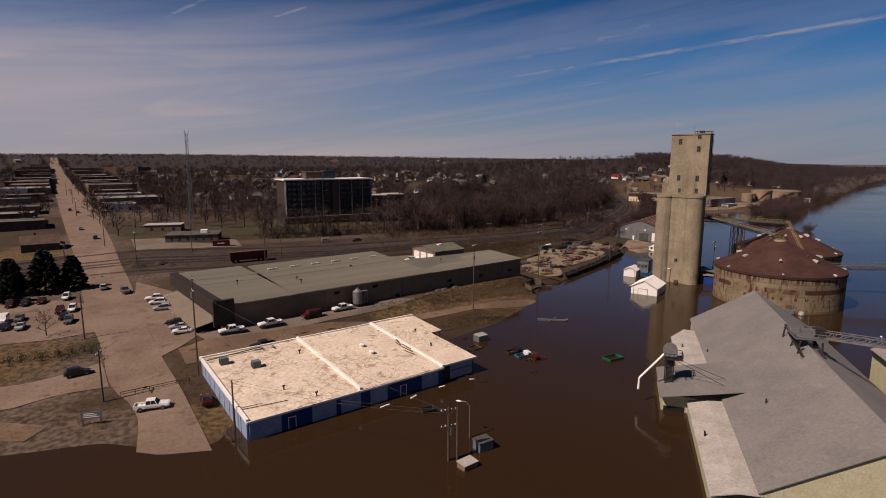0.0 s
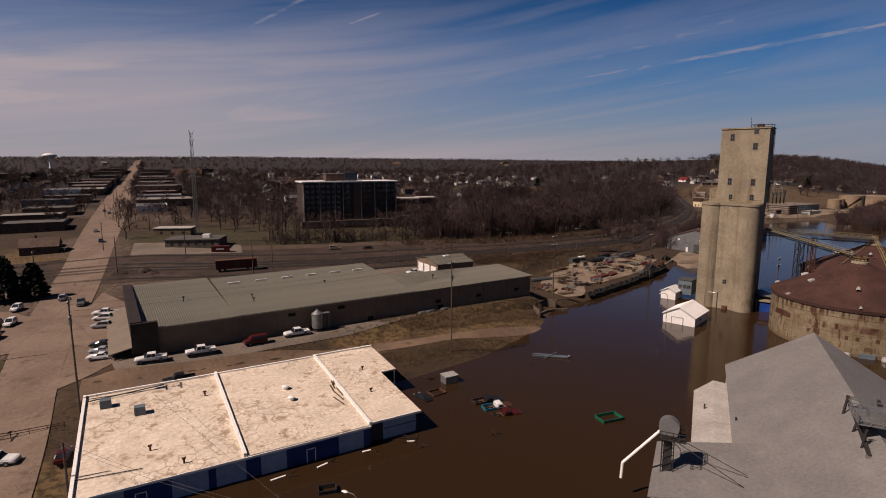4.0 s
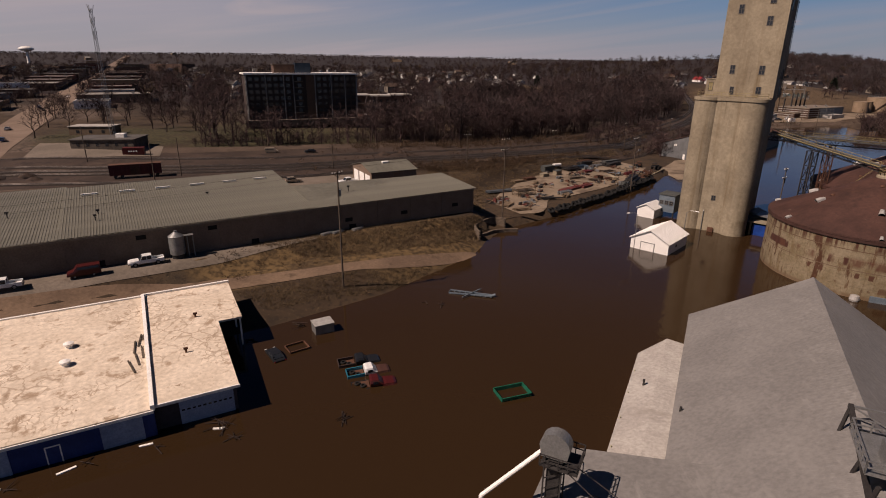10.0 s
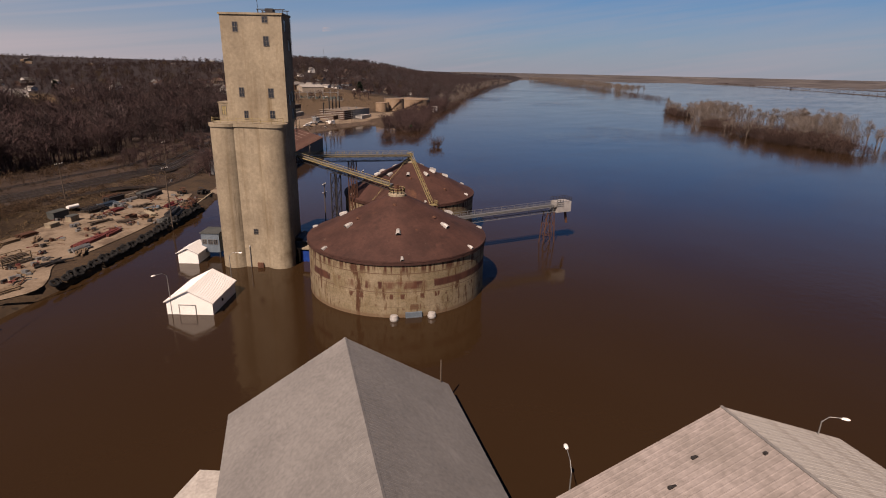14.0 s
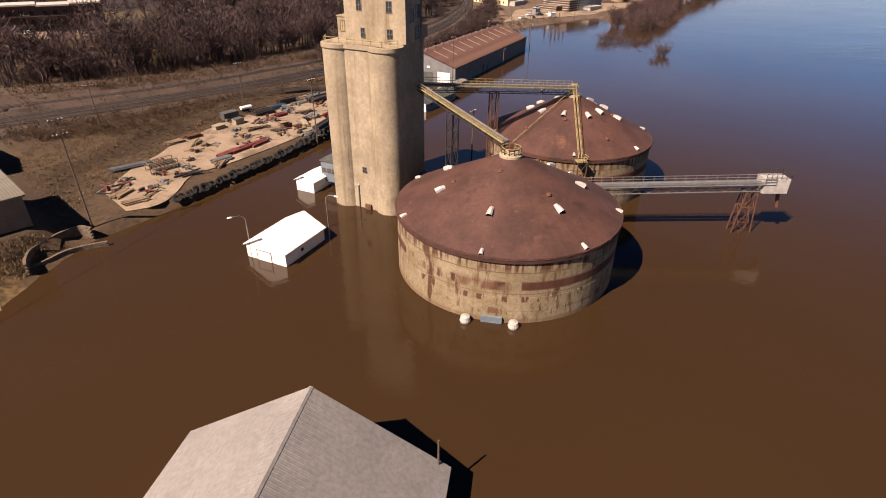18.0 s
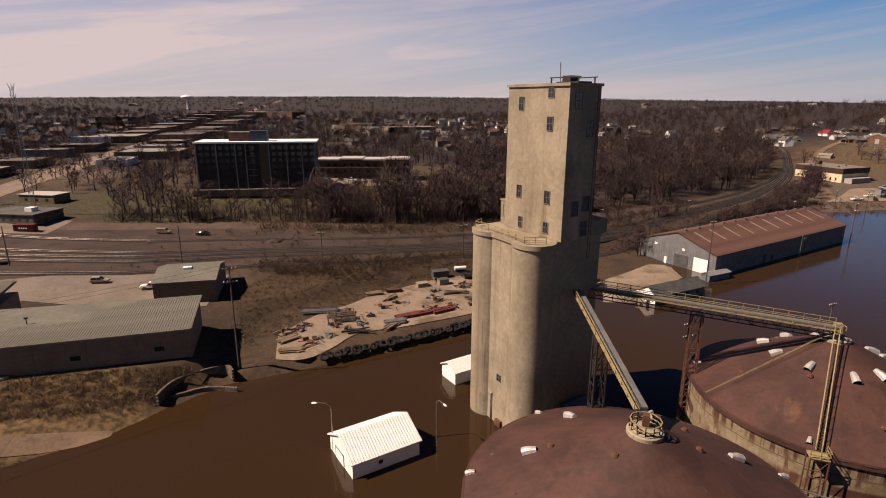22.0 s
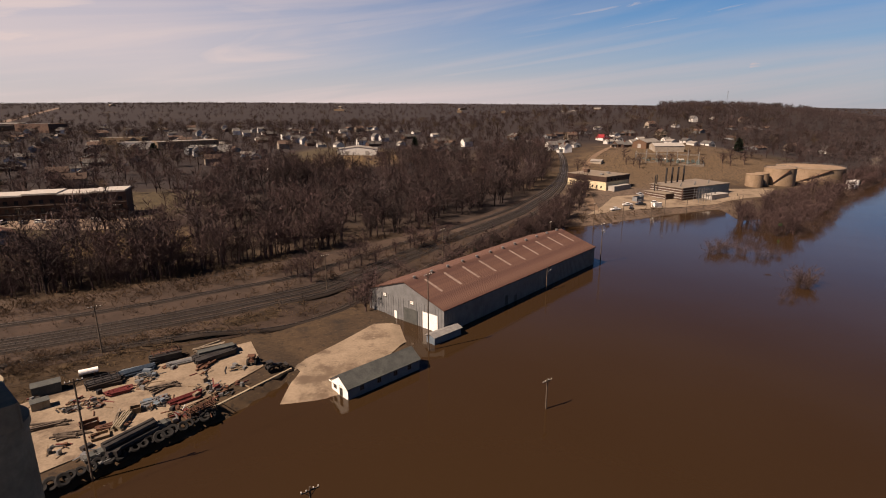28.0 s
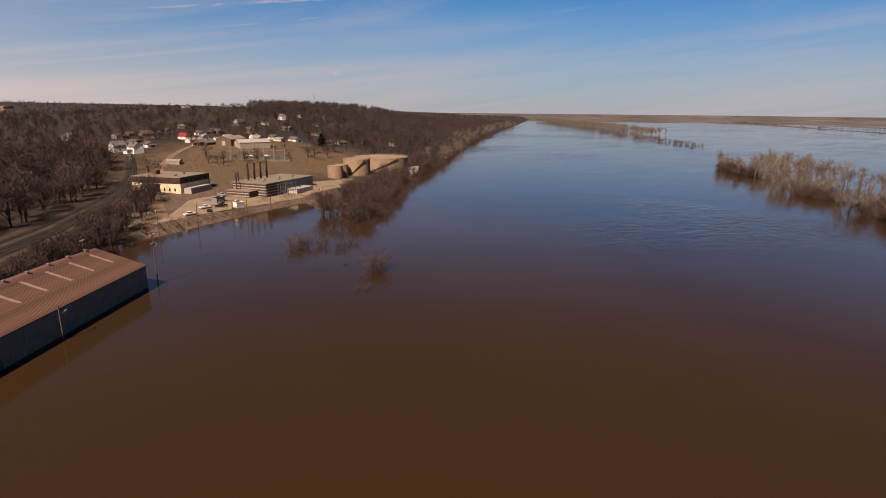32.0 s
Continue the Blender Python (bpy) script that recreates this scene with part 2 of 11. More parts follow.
def tube(bm, p0, p1, r0, r1=None, n=6, caps=True, mi=0):
    p0, p1 = Vector(p0), Vector(p1)
    r1 = r0 if r1 is None else r1
    d = (p1 - p0)
    if d.length < 1e-6:
        return
    q = d.to_track_quat("Z", "Y")
    rings = []
    for p, r in ((p0, r0), (p1, r1)):
        rings.append([bm.verts.new(p + q @ Vector((r * math.cos(2 * math.pi * i / n), r * math.sin(2 * math.pi * i / n), 0))) for i in range(n)])
    for i in range(n):
        bm.faces.new((rings[0][i], rings[0][(i + 1) % n], rings[1][(i + 1) % n], rings[1][i])).material_index = mi
    if caps:
        bm.faces.new(rings[0][::-1]).material_index = mi
        bm.faces.new(rings[1]).material_index = mi


def lathe(bm, prof, n=48, cx=0.0, cy=0.0, mi=0):
    """Turned form from (radius, height) pairs."""
    rings = []
    for r, z in prof:
        if r < 1e-6:
            rings.append([bm.verts.new((cx, cy, z))])
        else:
            rings.append([bm.verts.new((cx + r * math.cos(2 * math.pi * i / n), cy + r * math.sin(2 * math.pi * i / n), z)) for i in range(n)])
    for a, b in zip(rings, rings[1:]):
        for i in range(n):
            j = (i + 1) % n
            f = [a[i % len(a)], a[j % len(a)], b[j % len(b)], b[i % len(b)]]
            f = [w for k, w in enumerate(f) if w not in f[:k]]
            if len(f) > 2:
                bm.faces.new(f).material_index = mi


def beam(bm, a, b, w, h=None, mi=0):
    """A square bar from a to b."""
    a, b = Vector(a), Vector(b)
    h = w if h is None else h
    q = (b - a).to_track_quat("Y", "Z")
    L = (b - a).length
    v = [bm.verts.new(a + q @ Vector(p)) for p in ((-w / 2, 0, -h / 2), (w / 2, 0, -h / 2), (w / 2, L, -h / 2), (-w / 2, L, -h / 2), (-w / 2, 0, h / 2), (w / 2, 0, h / 2), (w / 2, L, h / 2), (-w / 2, L, h / 2))]
    for f in ((3, 2, 1, 0), (4, 5, 6, 7), (0, 1, 5, 4), (1, 2, 6, 5), (2, 3, 7, 6), (3, 0, 4, 7)):
        bm.faces.new([v[i] for i in f]).material_index = mi


def raw_mesh(name, verts, faces, mat, corners=3, smooth=False):
    """A mesh from arrays: verts n x 3, faces m x corners."""
    me = bpy.data.meshes.new(name)
    verts, faces = np.asarray(verts, np.float32), np.asarray(faces, np.int32)
    me.vertices.add(len(verts))
    me.vertices.foreach_set("co", verts.ravel())
    me.loops.add(faces.size)
    me.loops.foreach_set("vertex_index", faces.ravel())
    me.polygons.add(len(faces))
    me.polygons.foreach_set("loop_start", np.arange(0, faces.size, corners, dtype=np.int32))
    me.update(calc_edges=True)
    me.validate()
    me.materials.append(mat)
    if smooth:
        me.polygons.foreach_set("use_smooth", [True] * len(me.polygons))
    return me

# ---- materials ----
def srgb(r, g, b):
    return tuple((c / 255 / 12.92 if c / 255 <= 0.04045 else ((c / 255 + 0.055) / 1.055) ** 2.4) for c in (r, g, b))


def surface(name, a, b, rough=0.8, scale=1.0, detail=6, metal=0.0, bump=0.0, fine=8.0, spread=(0.35, 0.65), stains=None, per=0.0, stretch=None, island=0.0, spec=0.3, bump_scale=None, whole=False):
    """Two tones mixed by coarse noise, grain at a finer scale, and optionally stains (colour, scale, low, high, stretch)."""
    m = bpy.data.materials.new(name)
    m.use_nodes = True
    nt = m.node_tree
    N, L = nt.nodes.new, nt.links.new
    bs = nt.nodes["Principled BSDF"]
    # whole: the pattern runs on across pieces that share one mesh
    at = N("ShaderNodeNewGeometry").outputs["Position"] if whole else N("ShaderNodeTexCoord").outputs["Object"]

    def noise(sc, det, st=None, ro=0.6):
        mp = N("ShaderNodeMapping")
        if st:
            mp.inputs["Scale"].default_value = st
        no = N("ShaderNodeTexNoise")
        no.inputs["Scale"].default_value, no.inputs["Detail"].default_value, no.inputs["Roughness"].default_value = sc, det, ro
        L(at, mp.inputs["Vector"]); L(mp.outputs[0], no.inputs["Vector"])
        return no.outputs["Fac"]

    def ramp(v, lo, hi):
        mr = N("ShaderNodeMapRange")
        mr.interpolation_type = "SMOOTHSTEP"
        mr.inputs["From Min"].default_value, mr.inputs["From Max"].default_value = lo, hi
        L(v, mr.inputs["Value"])
        return mr.outputs[0]

    def mixc(f, c1, c2, mode="MIX"):
        x = N("ShaderNodeMix"); x.data_type = "RGBA"; x.blend_type = mode
        for key, val in (("Factor", f), ("A", c1), ("B", c2)):
            if isinstance(val, (tuple, float)):
                x.inputs[key].default_value = (*val, 1) if isinstance(val, tuple) and len(val) == 3 else val
            else:
                L(val, x.inputs[key])
        return x.outputs["Result"]

    col = mixc(ramp(noise(scale, detail, stretch), *spread), a, b)
    g = noise(fine * scale, 4)
    gm = N("ShaderNodeMapRange")
    gm.inputs["To Min"].default_value, gm.inputs["To Max"].default_value = 0.6, 1.4
    L(g, gm.inputs["Value"])
    col = mixc(1.0, col, gm.outputs[0], "MULTIPLY")
    for st in stains or ():
        c, sc, lo, hi = st[:4]
        col = mixc(ramp(noise(sc, 7, st[4] if len(st) > 4 else None, 0.65), lo, hi), col, c)
    if per:
        oi = N("ShaderNodeObjectInfo")
        pm = N("ShaderNodeMapRange")
        pm.inputs["To Min"].default_value, pm.inputs["To Max"].default_value = 1 - per, 1 + per
        L(oi.outputs["Random"], pm.inputs["Value"])
        col = mixc(1.0, col, pm.outputs[0], "MULTIPLY")
    if island:
        ge = N("ShaderNodeNewGeometry")
        pm = N("ShaderNodeMapRange")
        pm.inputs["To Min"].default_value, pm.inputs["To Max"].default_value = 1 - island, 1 + island
        L(ge.outputs["Random Per Island"], pm.inputs["Value"])
        col = mixc(1.0, col, pm.outputs[0], "MULTIPLY")
    L(col, bs.inputs["Base Color"])
    bs.inputs["Roughness"].default_value, bs.inputs["Metallic"].default_value = rough, metal
    bs.inputs["Specular IOR Level"].default_value = spec
    if bump:
        bp = N("ShaderNodeBump")
        bp.inputs["Distance"].default_value = bump
        bp.inputs["Strength"].default_value = 0.7
        L(noise(bump_scale or fine * scale, 5), bp.inputs["Height"])
        L(bp.outputs[0], bs.inputs["Normal"])
    return m


MAT = {}
MAT["concrete"] = surface("silo_concrete", (0.188, 0.156, 0.107), (0.26, 0.22, 0.152), 0.9, 0.12, bump=0.03, fine=12, stains=[((0.131, 0.0959, 0.0524), 0.35, 0.52, 0.74, (1, 1, 0.05)), ((0.0847, 0.0611, 0.035), 1.1, 0.6, 0.8, (1, 1, 0.04)), ((0.308, 0.265, 0.191), 0.25, 0.58, 0.8, (1, 1, 0.12)), ((0.1, 0.0725, 0.0419), 0.1, 0.58, 0.75, (1, 1, 0.6))])
MAT["tank_wall"] = surface("tank_wall", (0.152, 0.12, 0.0693), (0.203, 0.164, 0.106), 0.85, 0.3, bump=0.01, stains=[((0.0549, 0.0239, 0.0109), 0.55, 0.55, 0.66, (1, 1, 0.22)), ((0.0845, 0.0439, 0.0182), 1.4, 0.56, 0.7, (1, 1, 0.16)), ((0.119, 0.0798, 0.0363), 0.5, 0.5, 0.75, (1, 1, 0.5))])
MAT["rust_roof"] = surface("rust_roof", (0.0363, 0.0165, 0.0123), (0.0575, 0.0264, 0.0194), 0.75, 0.16, bump=0.01, fine=10, stains=[((0.0763, 0.0411, 0.0293), 0.35, 0.6, 0.82), ((0.158, 0.117, 0.088), 0.9, 0.66, 0.78, (1, 1, 0.3)), ((0.0942, 0.044, 0.0235), 0.18, 0.62, 0.75), ((0.0293, 0.0141, 0.0106), 0.22, 0.55, 0.72), ((0.117, 0.0733, 0.0499), 1.5, 0.7, 0.8), ((0.0264, 0.0129, 0.00994), 1.1, 0.62, 0.72)], whole=True)
MAT["rust"] = surface("rust", (0.0645, 0.0293, 0.0176), (0.0994, 0.0469, 0.0264), 0.8, 0.6, stains=[((0.0352, 0.0176, 0.0117), 2.0, 0.55, 0.7)])
MAT["gray_roof"] = surface("gray_roof", (0.15, 0.143, 0.134), (0.175, 0.167, 0.156), 0.65, 0.15, bump=0.006, fine=14, stains=[((0.21, 0.2, 0.187), 0.6, 0.58, 0.75, (1, 0.2, 1)), ((0.132, 0.118, 0.108), 0.22, 0.62, 0.8)], whole=True)
MAT["cream_roof"] = surface("cream_roof", (0.305, 0.282, 0.253), (0.363, 0.341, 0.305), 0.7, 0.3, stains=[((0.235, 0.211, 0.182), 0.3, 0.55, 0.75, (0.3, 1, 1))])
MAT["pink_roof"] = surface("flat_roof", (0.196, 0.172, 0.155), (0.242, 0.211, 0.194), 0.75, 0.2, stains=[((0.161, 0.125, 0.114), 0.5, 0.6, 0.8)], whole=True)
MAT["yellow_wall"] = surface("pale_yellow_wall", (0.363, 0.341, 0.211), (0.411, 0.387, 0.264), 0.8, 0.5, stains=[((0.246, 0.235, 0.165), 1.2, 0.58, 0.75, (1, 1, 0.3))])
MAT["white_roof"] = surface("white_roof", (0.525, 0.444, 0.344), (0.62, 0.535, 0.425), 0.85, 0.22, bump=0.01, stains=[((0.319, 0.238, 0.162), 0.42, 0.55, 0.66), ((0.207, 0.138, 0.0803), 0.9, 0.645, 0.70), ((0.398, 0.321, 0.242), 2.4, 0.6, 0.7)])
MAT["white_paint"] = surface("white_paint", (0.683, 0.665, 0.619), (0.739, 0.72, 0.674), 0.6, 0.6, stains=[((0.508, 0.462, 0.388), 1.0, 0.66, 0.8)])
MAT["blue_wall"] = surface("blue_wall", (0.0106, 0.0264, 0.112), (0.0147, 0.0352, 0.147), 0.6, 0.6)
MAT["pale_blue"] = surface("pale_blue_panel", (0.194, 0.246, 0.352), (0.235, 0.293, 0.399), 0.6, 0.6)
MAT["tan_wall"] = surface("tan_metal_wall", (0.132, 0.0942, 0.0675), (0.158, 0.115, 0.0833), 0.7, 0.4, stains=[((0.088, 0.0657, 0.0475), 0.5, 0.6, 0.8, (1, 1, 0.2))])
MAT["green_roof"] = surface("pale_green_roof", (0.105, 0.1, 0.0781), (0.128, 0.122, 0.095), 0.6, 0.12, stains=[((0.151, 0.142, 0.118), 0.25, 0.6, 0.8)])
MAT["red_roof"] = surface("rusty_red_roof", (0.0525, 0.0237, 0.0175), (0.0827, 0.0427, 0.0299), 0.75, 0.5, stains=[((0.113, 0.081, 0.0651), 0.7, 0.58, 0.75, (1, 0.3, 1))])
MAT["blue_gray"] = surface("blue_gray_metal", (0.088, 0.112, 0.135), (0.117, 0.143, 0.165), 0.55, 0.4, stains=[((0.0704, 0.0821, 0.0942), 0.8, 0.6, 0.8, (1, 1, 0.2))])
MAT["shed_wall"] = surface("shed_wall", (0.106, 0.108, 0.108), (0.138, 0.141, 0.141), 0.6, 0.4, stains=[((0.0763, 0.0763, 0.0733), 0.8, 0.6, 0.8, (1, 1, 0.2))])
MAT["slate"] = surface("slate_roof", (0.044, 0.0469, 0.044), (0.0645, 0.0675, 0.0616), 0.8, 0.5)
MAT["steel"] = surface("galvanised_steel", (0.211, 0.211, 0.205), (0.264, 0.264, 0.253), 0.45, 0.9, metal=0.6)
MAT["dark_steel"] = surface("dark_steel", (0.0264, 0.0235, 0.0235), (0.044, 0.0411, 0.0381), 0.6, 0.9, metal=0.3)
MAT["yellow_paint"] = surface("yellow_paint", (0.202, 0.163, 0.0704), (0.242, 0.198, 0.0994), 0.6, 0.8, stains=[((0.0968, 0.0528, 0.0293), 1.5, 0.6, 0.72)])
# near-black for flat plates that stand for the shade inside openings
MAT["dark"] = surface("opening_shade", (0.00634, 0.00581, 0.00528), (0.0106, 0.0095, 0.00845), 0.9, 1.0)
MAT["glass"] = surface("dark_glass", (0.0141, 0.0169, 0.0211), (0.0211, 0.0239, 0.0282), 0.15, 0.5, spec=0.6)
MAT["asphalt"] = surface("old_road", (0.138, 0.099, 0.072), (0.178, 0.131, 0.097), 0.95, 0.08, fine=20, stains=[((0.094, 0.066, 0.047), 0.25, 0.56, 0.7), ((0.205, 0.153, 0.115), 0.1, 0.6, 0.8), ((0.080, 0.056, 0.040), 0.06, 0.6, 0.72), ((0.105, 0.076, 0.055), 1.5, 0.6, 0.7)])
MAT["pad"] = surface("pale_gravel", (0.159, 0.122, 0.0839), (0.2, 0.155, 0.108), 0.95, 0.12, fine=16, stains=[((0.092, 0.066, 0.045), 0.09, 0.5, 0.64), ((0.205, 0.162, 0.118), 0.7, 0.6, 0.72), ((0.11, 0.0798, 0.0528), 0.3, 0.58, 0.75)])
MAT["pole"] = surface("pole_wood", (0.0587, 0.044, 0.0323), (0.088, 0.0675, 0.0499), 0.9, 0.8)
MAT["brick"] = surface("brown_brick", (0.0587, 0.0352, 0.0264), (0.0821, 0.0499, 0.0352), 0.85, 0.5)
MAT["dark_brick"] = surface("dark_brown_brick", (0.030, 0.0205, 0.0165), (0.043, 0.029, 0.0235), 0.85, 0.5)
MAT["bark"] = surface("bark", (0.0195, 0.0127, 0.00997), (0.0311, 0.0209, 0.0162), 0.95, 0.6, per=0.25)
MAT["twig"] = surface("twig", (0.0318, 0.0193, 0.0183), (0.0509, 0.0315, 0.0292), 0.95, 0.05, per=0.25, island=0.55)
# brown fields, grayed to put some distance haze into the colour
MAT["hazed_farmland"] = surface("hazed_farmland", (0.058, 0.050, 0.046), (0.088, 0.077, 0.071), 0.95, 0.004, fine=10, stains=[((0.035, 0.031, 0.029), 0.006, 0.5, 0.6), ((0.11, 0.098, 0.09), 0.003, 0.55, 0.62)])
MAT["twig_far"] = surface("twig_far", (0.0229, 0.0134, 0.012), (0.0375, 0.0226, 0.0199), 0.95, 0.02, island=0.28)
MAT["rail_steel"] = surface("rail_steel", (0.10, 0.082, 0.068), (0.17, 0.145, 0.125), 0.35, 1.0, metal=0.6)
MAT["tie"] = surface("tie_wood", (0.0192, 0.0154, 0.0126), (0.0307, 0.025, 0.0211), 0.95, 1.0, island=0.3)
MAT["rail_dirt"] = surface("rail_dirt", (0.0295, 0.0192, 0.0137), (0.048, 0.0318, 0.0228), 0.97, 0.09, fine=18, bump=0.06, stains=[((0.068, 0.0469, 0.0338), 0.05, 0.57, 0.69), ((0.0165, 0.0108, 0.0078), 0.16, 0.54, 0.66), ((0.0593, 0.0414, 0.0301), 0.9, 0.6, 0.7), ((0.0145, 0.0095, 0.0068), 1.6, 0.56, 0.68)])
MAT["strip_dirt"] = surface("strip_dirt", (0.05, 0.0345, 0.0238), (0.074, 0.051, 0.0352), 0.97, 0.12, fine=16, stains=[((0.041, 0.0275, 0.0185), 0.3, 0.53, 0.7)])
MAT["gravel"] = surface("gray_gravel", (0.113, 0.0926, 0.0708), (0.153, 0.125, 0.0978), 0.95, 0.1, fine=18, stains=[((0.085, 0.0635, 0.0465), 0.2, 0.58, 0.72)])
MAT["track_dirt"] = surface("track_dirt", (0.108, 0.0725, 0.0472), (0.144, 0.0978, 0.0629), 0.97, 0.12, fine=16, stains=[((0.0601, 0.0392, 0.0235), 0.3, 0.55, 0.72)])
MAT["green_trim"] = surface("green_trim", (0.0117, 0.0264, 0.0176), (0.0176, 0.0352, 0.0235), 0.6, 0.5)
MAT["tan_trim"] = surface("tan_trim", (0.152, 0.123, 0.0906), (0.182, 0.15, 0.112), 0.6, 0.5)
MAT["brown_fascia"] = surface("brown_fascia", (0.0176, 0.0129, 0.0106), (0.0264, 0.0194, 0.0152), 0.7, 0.5)
MAT["dark_wall"] = surface("dark_wall", (0.0264, 0.0246, 0.0293), (0.037, 0.0328, 0.0381), 0.7, 0.5)
MAT["pale_strip"] = surface("pale_strip", (0.176, 0.129, 0.106), (0.235, 0.182, 0.152), 0.6, 0.8)
MAT["white_metal"] = surface("white_metal", (0.629, 0.613, 0.572), (0.679, 0.662, 0.629), 0.5, 0.5)
MAT["blue_bin"] = surface("blue_bin", (0.00587, 0.0293, 0.165), (0.0088, 0.0411, 0.211), 0.5, 0.5)
MAT["louver_gray"] = surface("penthouse_roof", (0.10, 0.09, 0.085), (0.14, 0.125, 0.115), 0.8, 0.4)
MAT["flat_lead"] = surface("lead_gray_roof", (0.13, 0.125, 0.12), (0.175, 0.17, 0.16), 0.7, 0.5)
MAT["blue_tower"] = surface("blue_tower", (0.0165, 0.0288, 0.0458), (0.0235, 0.037, 0.0563), 0.7, 0.5)
MAT["white_fin"] = surface("white_fin", (0.2, 0.187, 0.17), (0.246, 0.235, 0.211), 0.7, 0.5)
MAT["brown_panel"] = surface("brown_panel", (0.088, 0.0499, 0.0293), (0.112, 0.0645, 0.0381), 0.7, 0.5)
MAT["dark_concrete"] = surface("dark_concrete", (0.0704, 0.0587, 0.0469), (0.106, 0.088, 0.0704), 0.9, 0.4, stains=[((0.0352, 0.0293, 0.0235), 0.6, 0.5, 0.7)])
MAT["ballast"] = surface("ballast", (0.0145, 0.0101, 0.0078), (0.0235, 0.0168, 0.0126), 0.95, 0.15, fine=20, bump=0.05)


def ground_material():
    """Winter ground: dry grass, mud and leaf litter; the kinds change from place to place."""
    return surface("winter_ground", (0.030, 0.019, 0.0105), (0.050, 0.0318, 0.0165), 0.97, 0.05, detail=8, fine=16, bump=0.10, bump_scale=0.7,
                   stains=[((0.038, 0.031, 0.012), 0.02, 0.56, 0.68), ((0.068, 0.048, 0.027), 0.035, 0.57, 0.7), ((0.018, 0.0125, 0.0085), 0.07, 0.55, 0.7),
                           ((0.019, 0.0125, 0.0075), 0.9, 0.52, 0.66), ((0.072, 0.050, 0.026), 1.4, 0.56, 0.7), ((0.024, 0.016, 0.009), 4.0, 0.55, 0.68)])


MAT["ground"] = ground_material()


def wood_floor():
    """Dark leaf litter under the woods and town trees, away from the plant's grass."""
    nt = MAT["ground"].node_tree
    N, L = nt.nodes.new, nt.links.new
    bs = nt.nodes["Principled BSDF"]
    base = bs.inputs["Base Color"].links[0].from_socket
    tc = N("ShaderNodeTexCoord")
    sep = N("ShaderNodeSeparateXYZ")
    L(tc.outputs["Object"], sep.inputs[0])

    def smooth(v, lo, hi):
        mr = N("ShaderNodeMapRange"); mr.interpolation_type = "SMOOTHSTEP"
        mr.inputs["From Min"].default_value, mr.inputs["From Max"].default_value = lo, hi
        L(v, mr.inputs["Value"])
        return mr.outputs[0]

    di = N("ShaderNodeVectorMath"); di.operation = "DISTANCE"
    di.inputs[1].default_value = (262, 570, 10)
    L(tc.outputs["Object"], di.inputs[0])
    no = N("ShaderNodeTexNoise"); no.inputs["Scale"].default_value, no.inputs["Detail"].default_value = 0.012, 6
    L(tc.outputs["Object"], no.inputs["Vector"])
    f = None
    for s in (smooth(sep.outputs["Y"], 280, 460), smooth(di.outputs["Value"], 105, 190), smooth(no.outputs["Fac"], 0.22, 0.42)):
        if f is None:
            f = s
        else:
            mu = N("ShaderNodeMath"); mu.operation = "MULTIPLY"
            L(f, mu.inputs[0]); L(s, mu.inputs[1])
            f = mu.outputs[0]
    mx = N("ShaderNodeMix"); mx.data_type = "RGBA"; mx.inputs["B"].default_value = (0.0165, 0.0112, 0.0100, 1)
    L(f, mx.inputs["Factor"]); L(base, mx.inputs["A"])
    last = mx.outputs["Result"]
    rag = N("ShaderNodeTexNoise"); rag.inputs["Scale"].default_value, rag.inputs["Detail"].default_value = 0.09, 7
    L(tc.outputs["Object"], rag.inputs["Vector"])
    tuft = N("ShaderNodeTexNoise"); tuft.inputs["Scale"].default_value, tuft.inputs["Detail"].default_value = 0.9, 8
    L(tc.outputs["Object"], tuft.inputs["Vector"])
    # lawns and pale dry slopes: middle, radius, colour
    for cx, cy, rad, col in ((-112, 48, 20, DIRT), (-92, 45, 12, DIRT), (-100, 68, 14, DIRT), (-72, 50, 9, HAY), (-128, 76, 20, HAY), (-118, 100, 18, DIRT), (-150, 132, 30, DIRT), (-128, 162, 26, DIRT), (-168, 190, 26, DIRT), (-186, 214, 22, DIRT), (-214, 300, 26, DIRT), (-262, 330, 34, DIRT), (-300, 420, 44, DIRT), (-190, 160, 40, HAY), (-88, 262, 52, LAWN), (-150, 238, 34, LAWN), (12, 612, 66, OLIVE), (20, 575, 40, HAY), (-66, 318, 40, OLIVE), (-20, 330, 30, HAY), (-60, 400, 46, OLIVE), (275, 585, 80, STRAW), (225, 470, 60, DIRT), (190, 420, 34, DIRT), (330, 560, 60, STRAW), (230, 540, 50, STRAW), (300, 660, 60, STRAW), (-14, 127, 17, HAY), (-2, 134, 12, HAY), (-38, 115, 12, HAY), (60, 610, 40, HAY)):
        dc = N("ShaderNodeCombineXYZ")
        L(sep.outputs["X"], dc.inputs[0]); L(sep.outputs["Y"], dc.inputs[1])
        dd = N("ShaderNodeVectorMath"); dd.operation = "DISTANCE"; dd.inputs[1].default_value = (cx, cy, 0)
        L(dc.outputs[0], dd.inputs[0])
        jag = N("ShaderNodeMath"); jag.operation = "MULTIPLY_ADD"; jag.inputs[1].default_value = rad * 1.1
        L(rag.outputs["Fac"], jag.inputs[0]); L(dd.outputs["Value"], jag.inputs[2])
        fac = smooth(jag.outputs[0], rad * 1.65, rad * 1.15)
        ml = N("ShaderNodeMix"); ml.data_type = "RGBA"
        dab = N("ShaderNodeMix"); dab.data_type = "RGBA"; dab.inputs["A"].default_value = tuple(0.42 * c for c in col[:3]) + (1,); dab.inputs["B"].default_value = tuple(1.35 * c for c in col[:3]) + (1,)
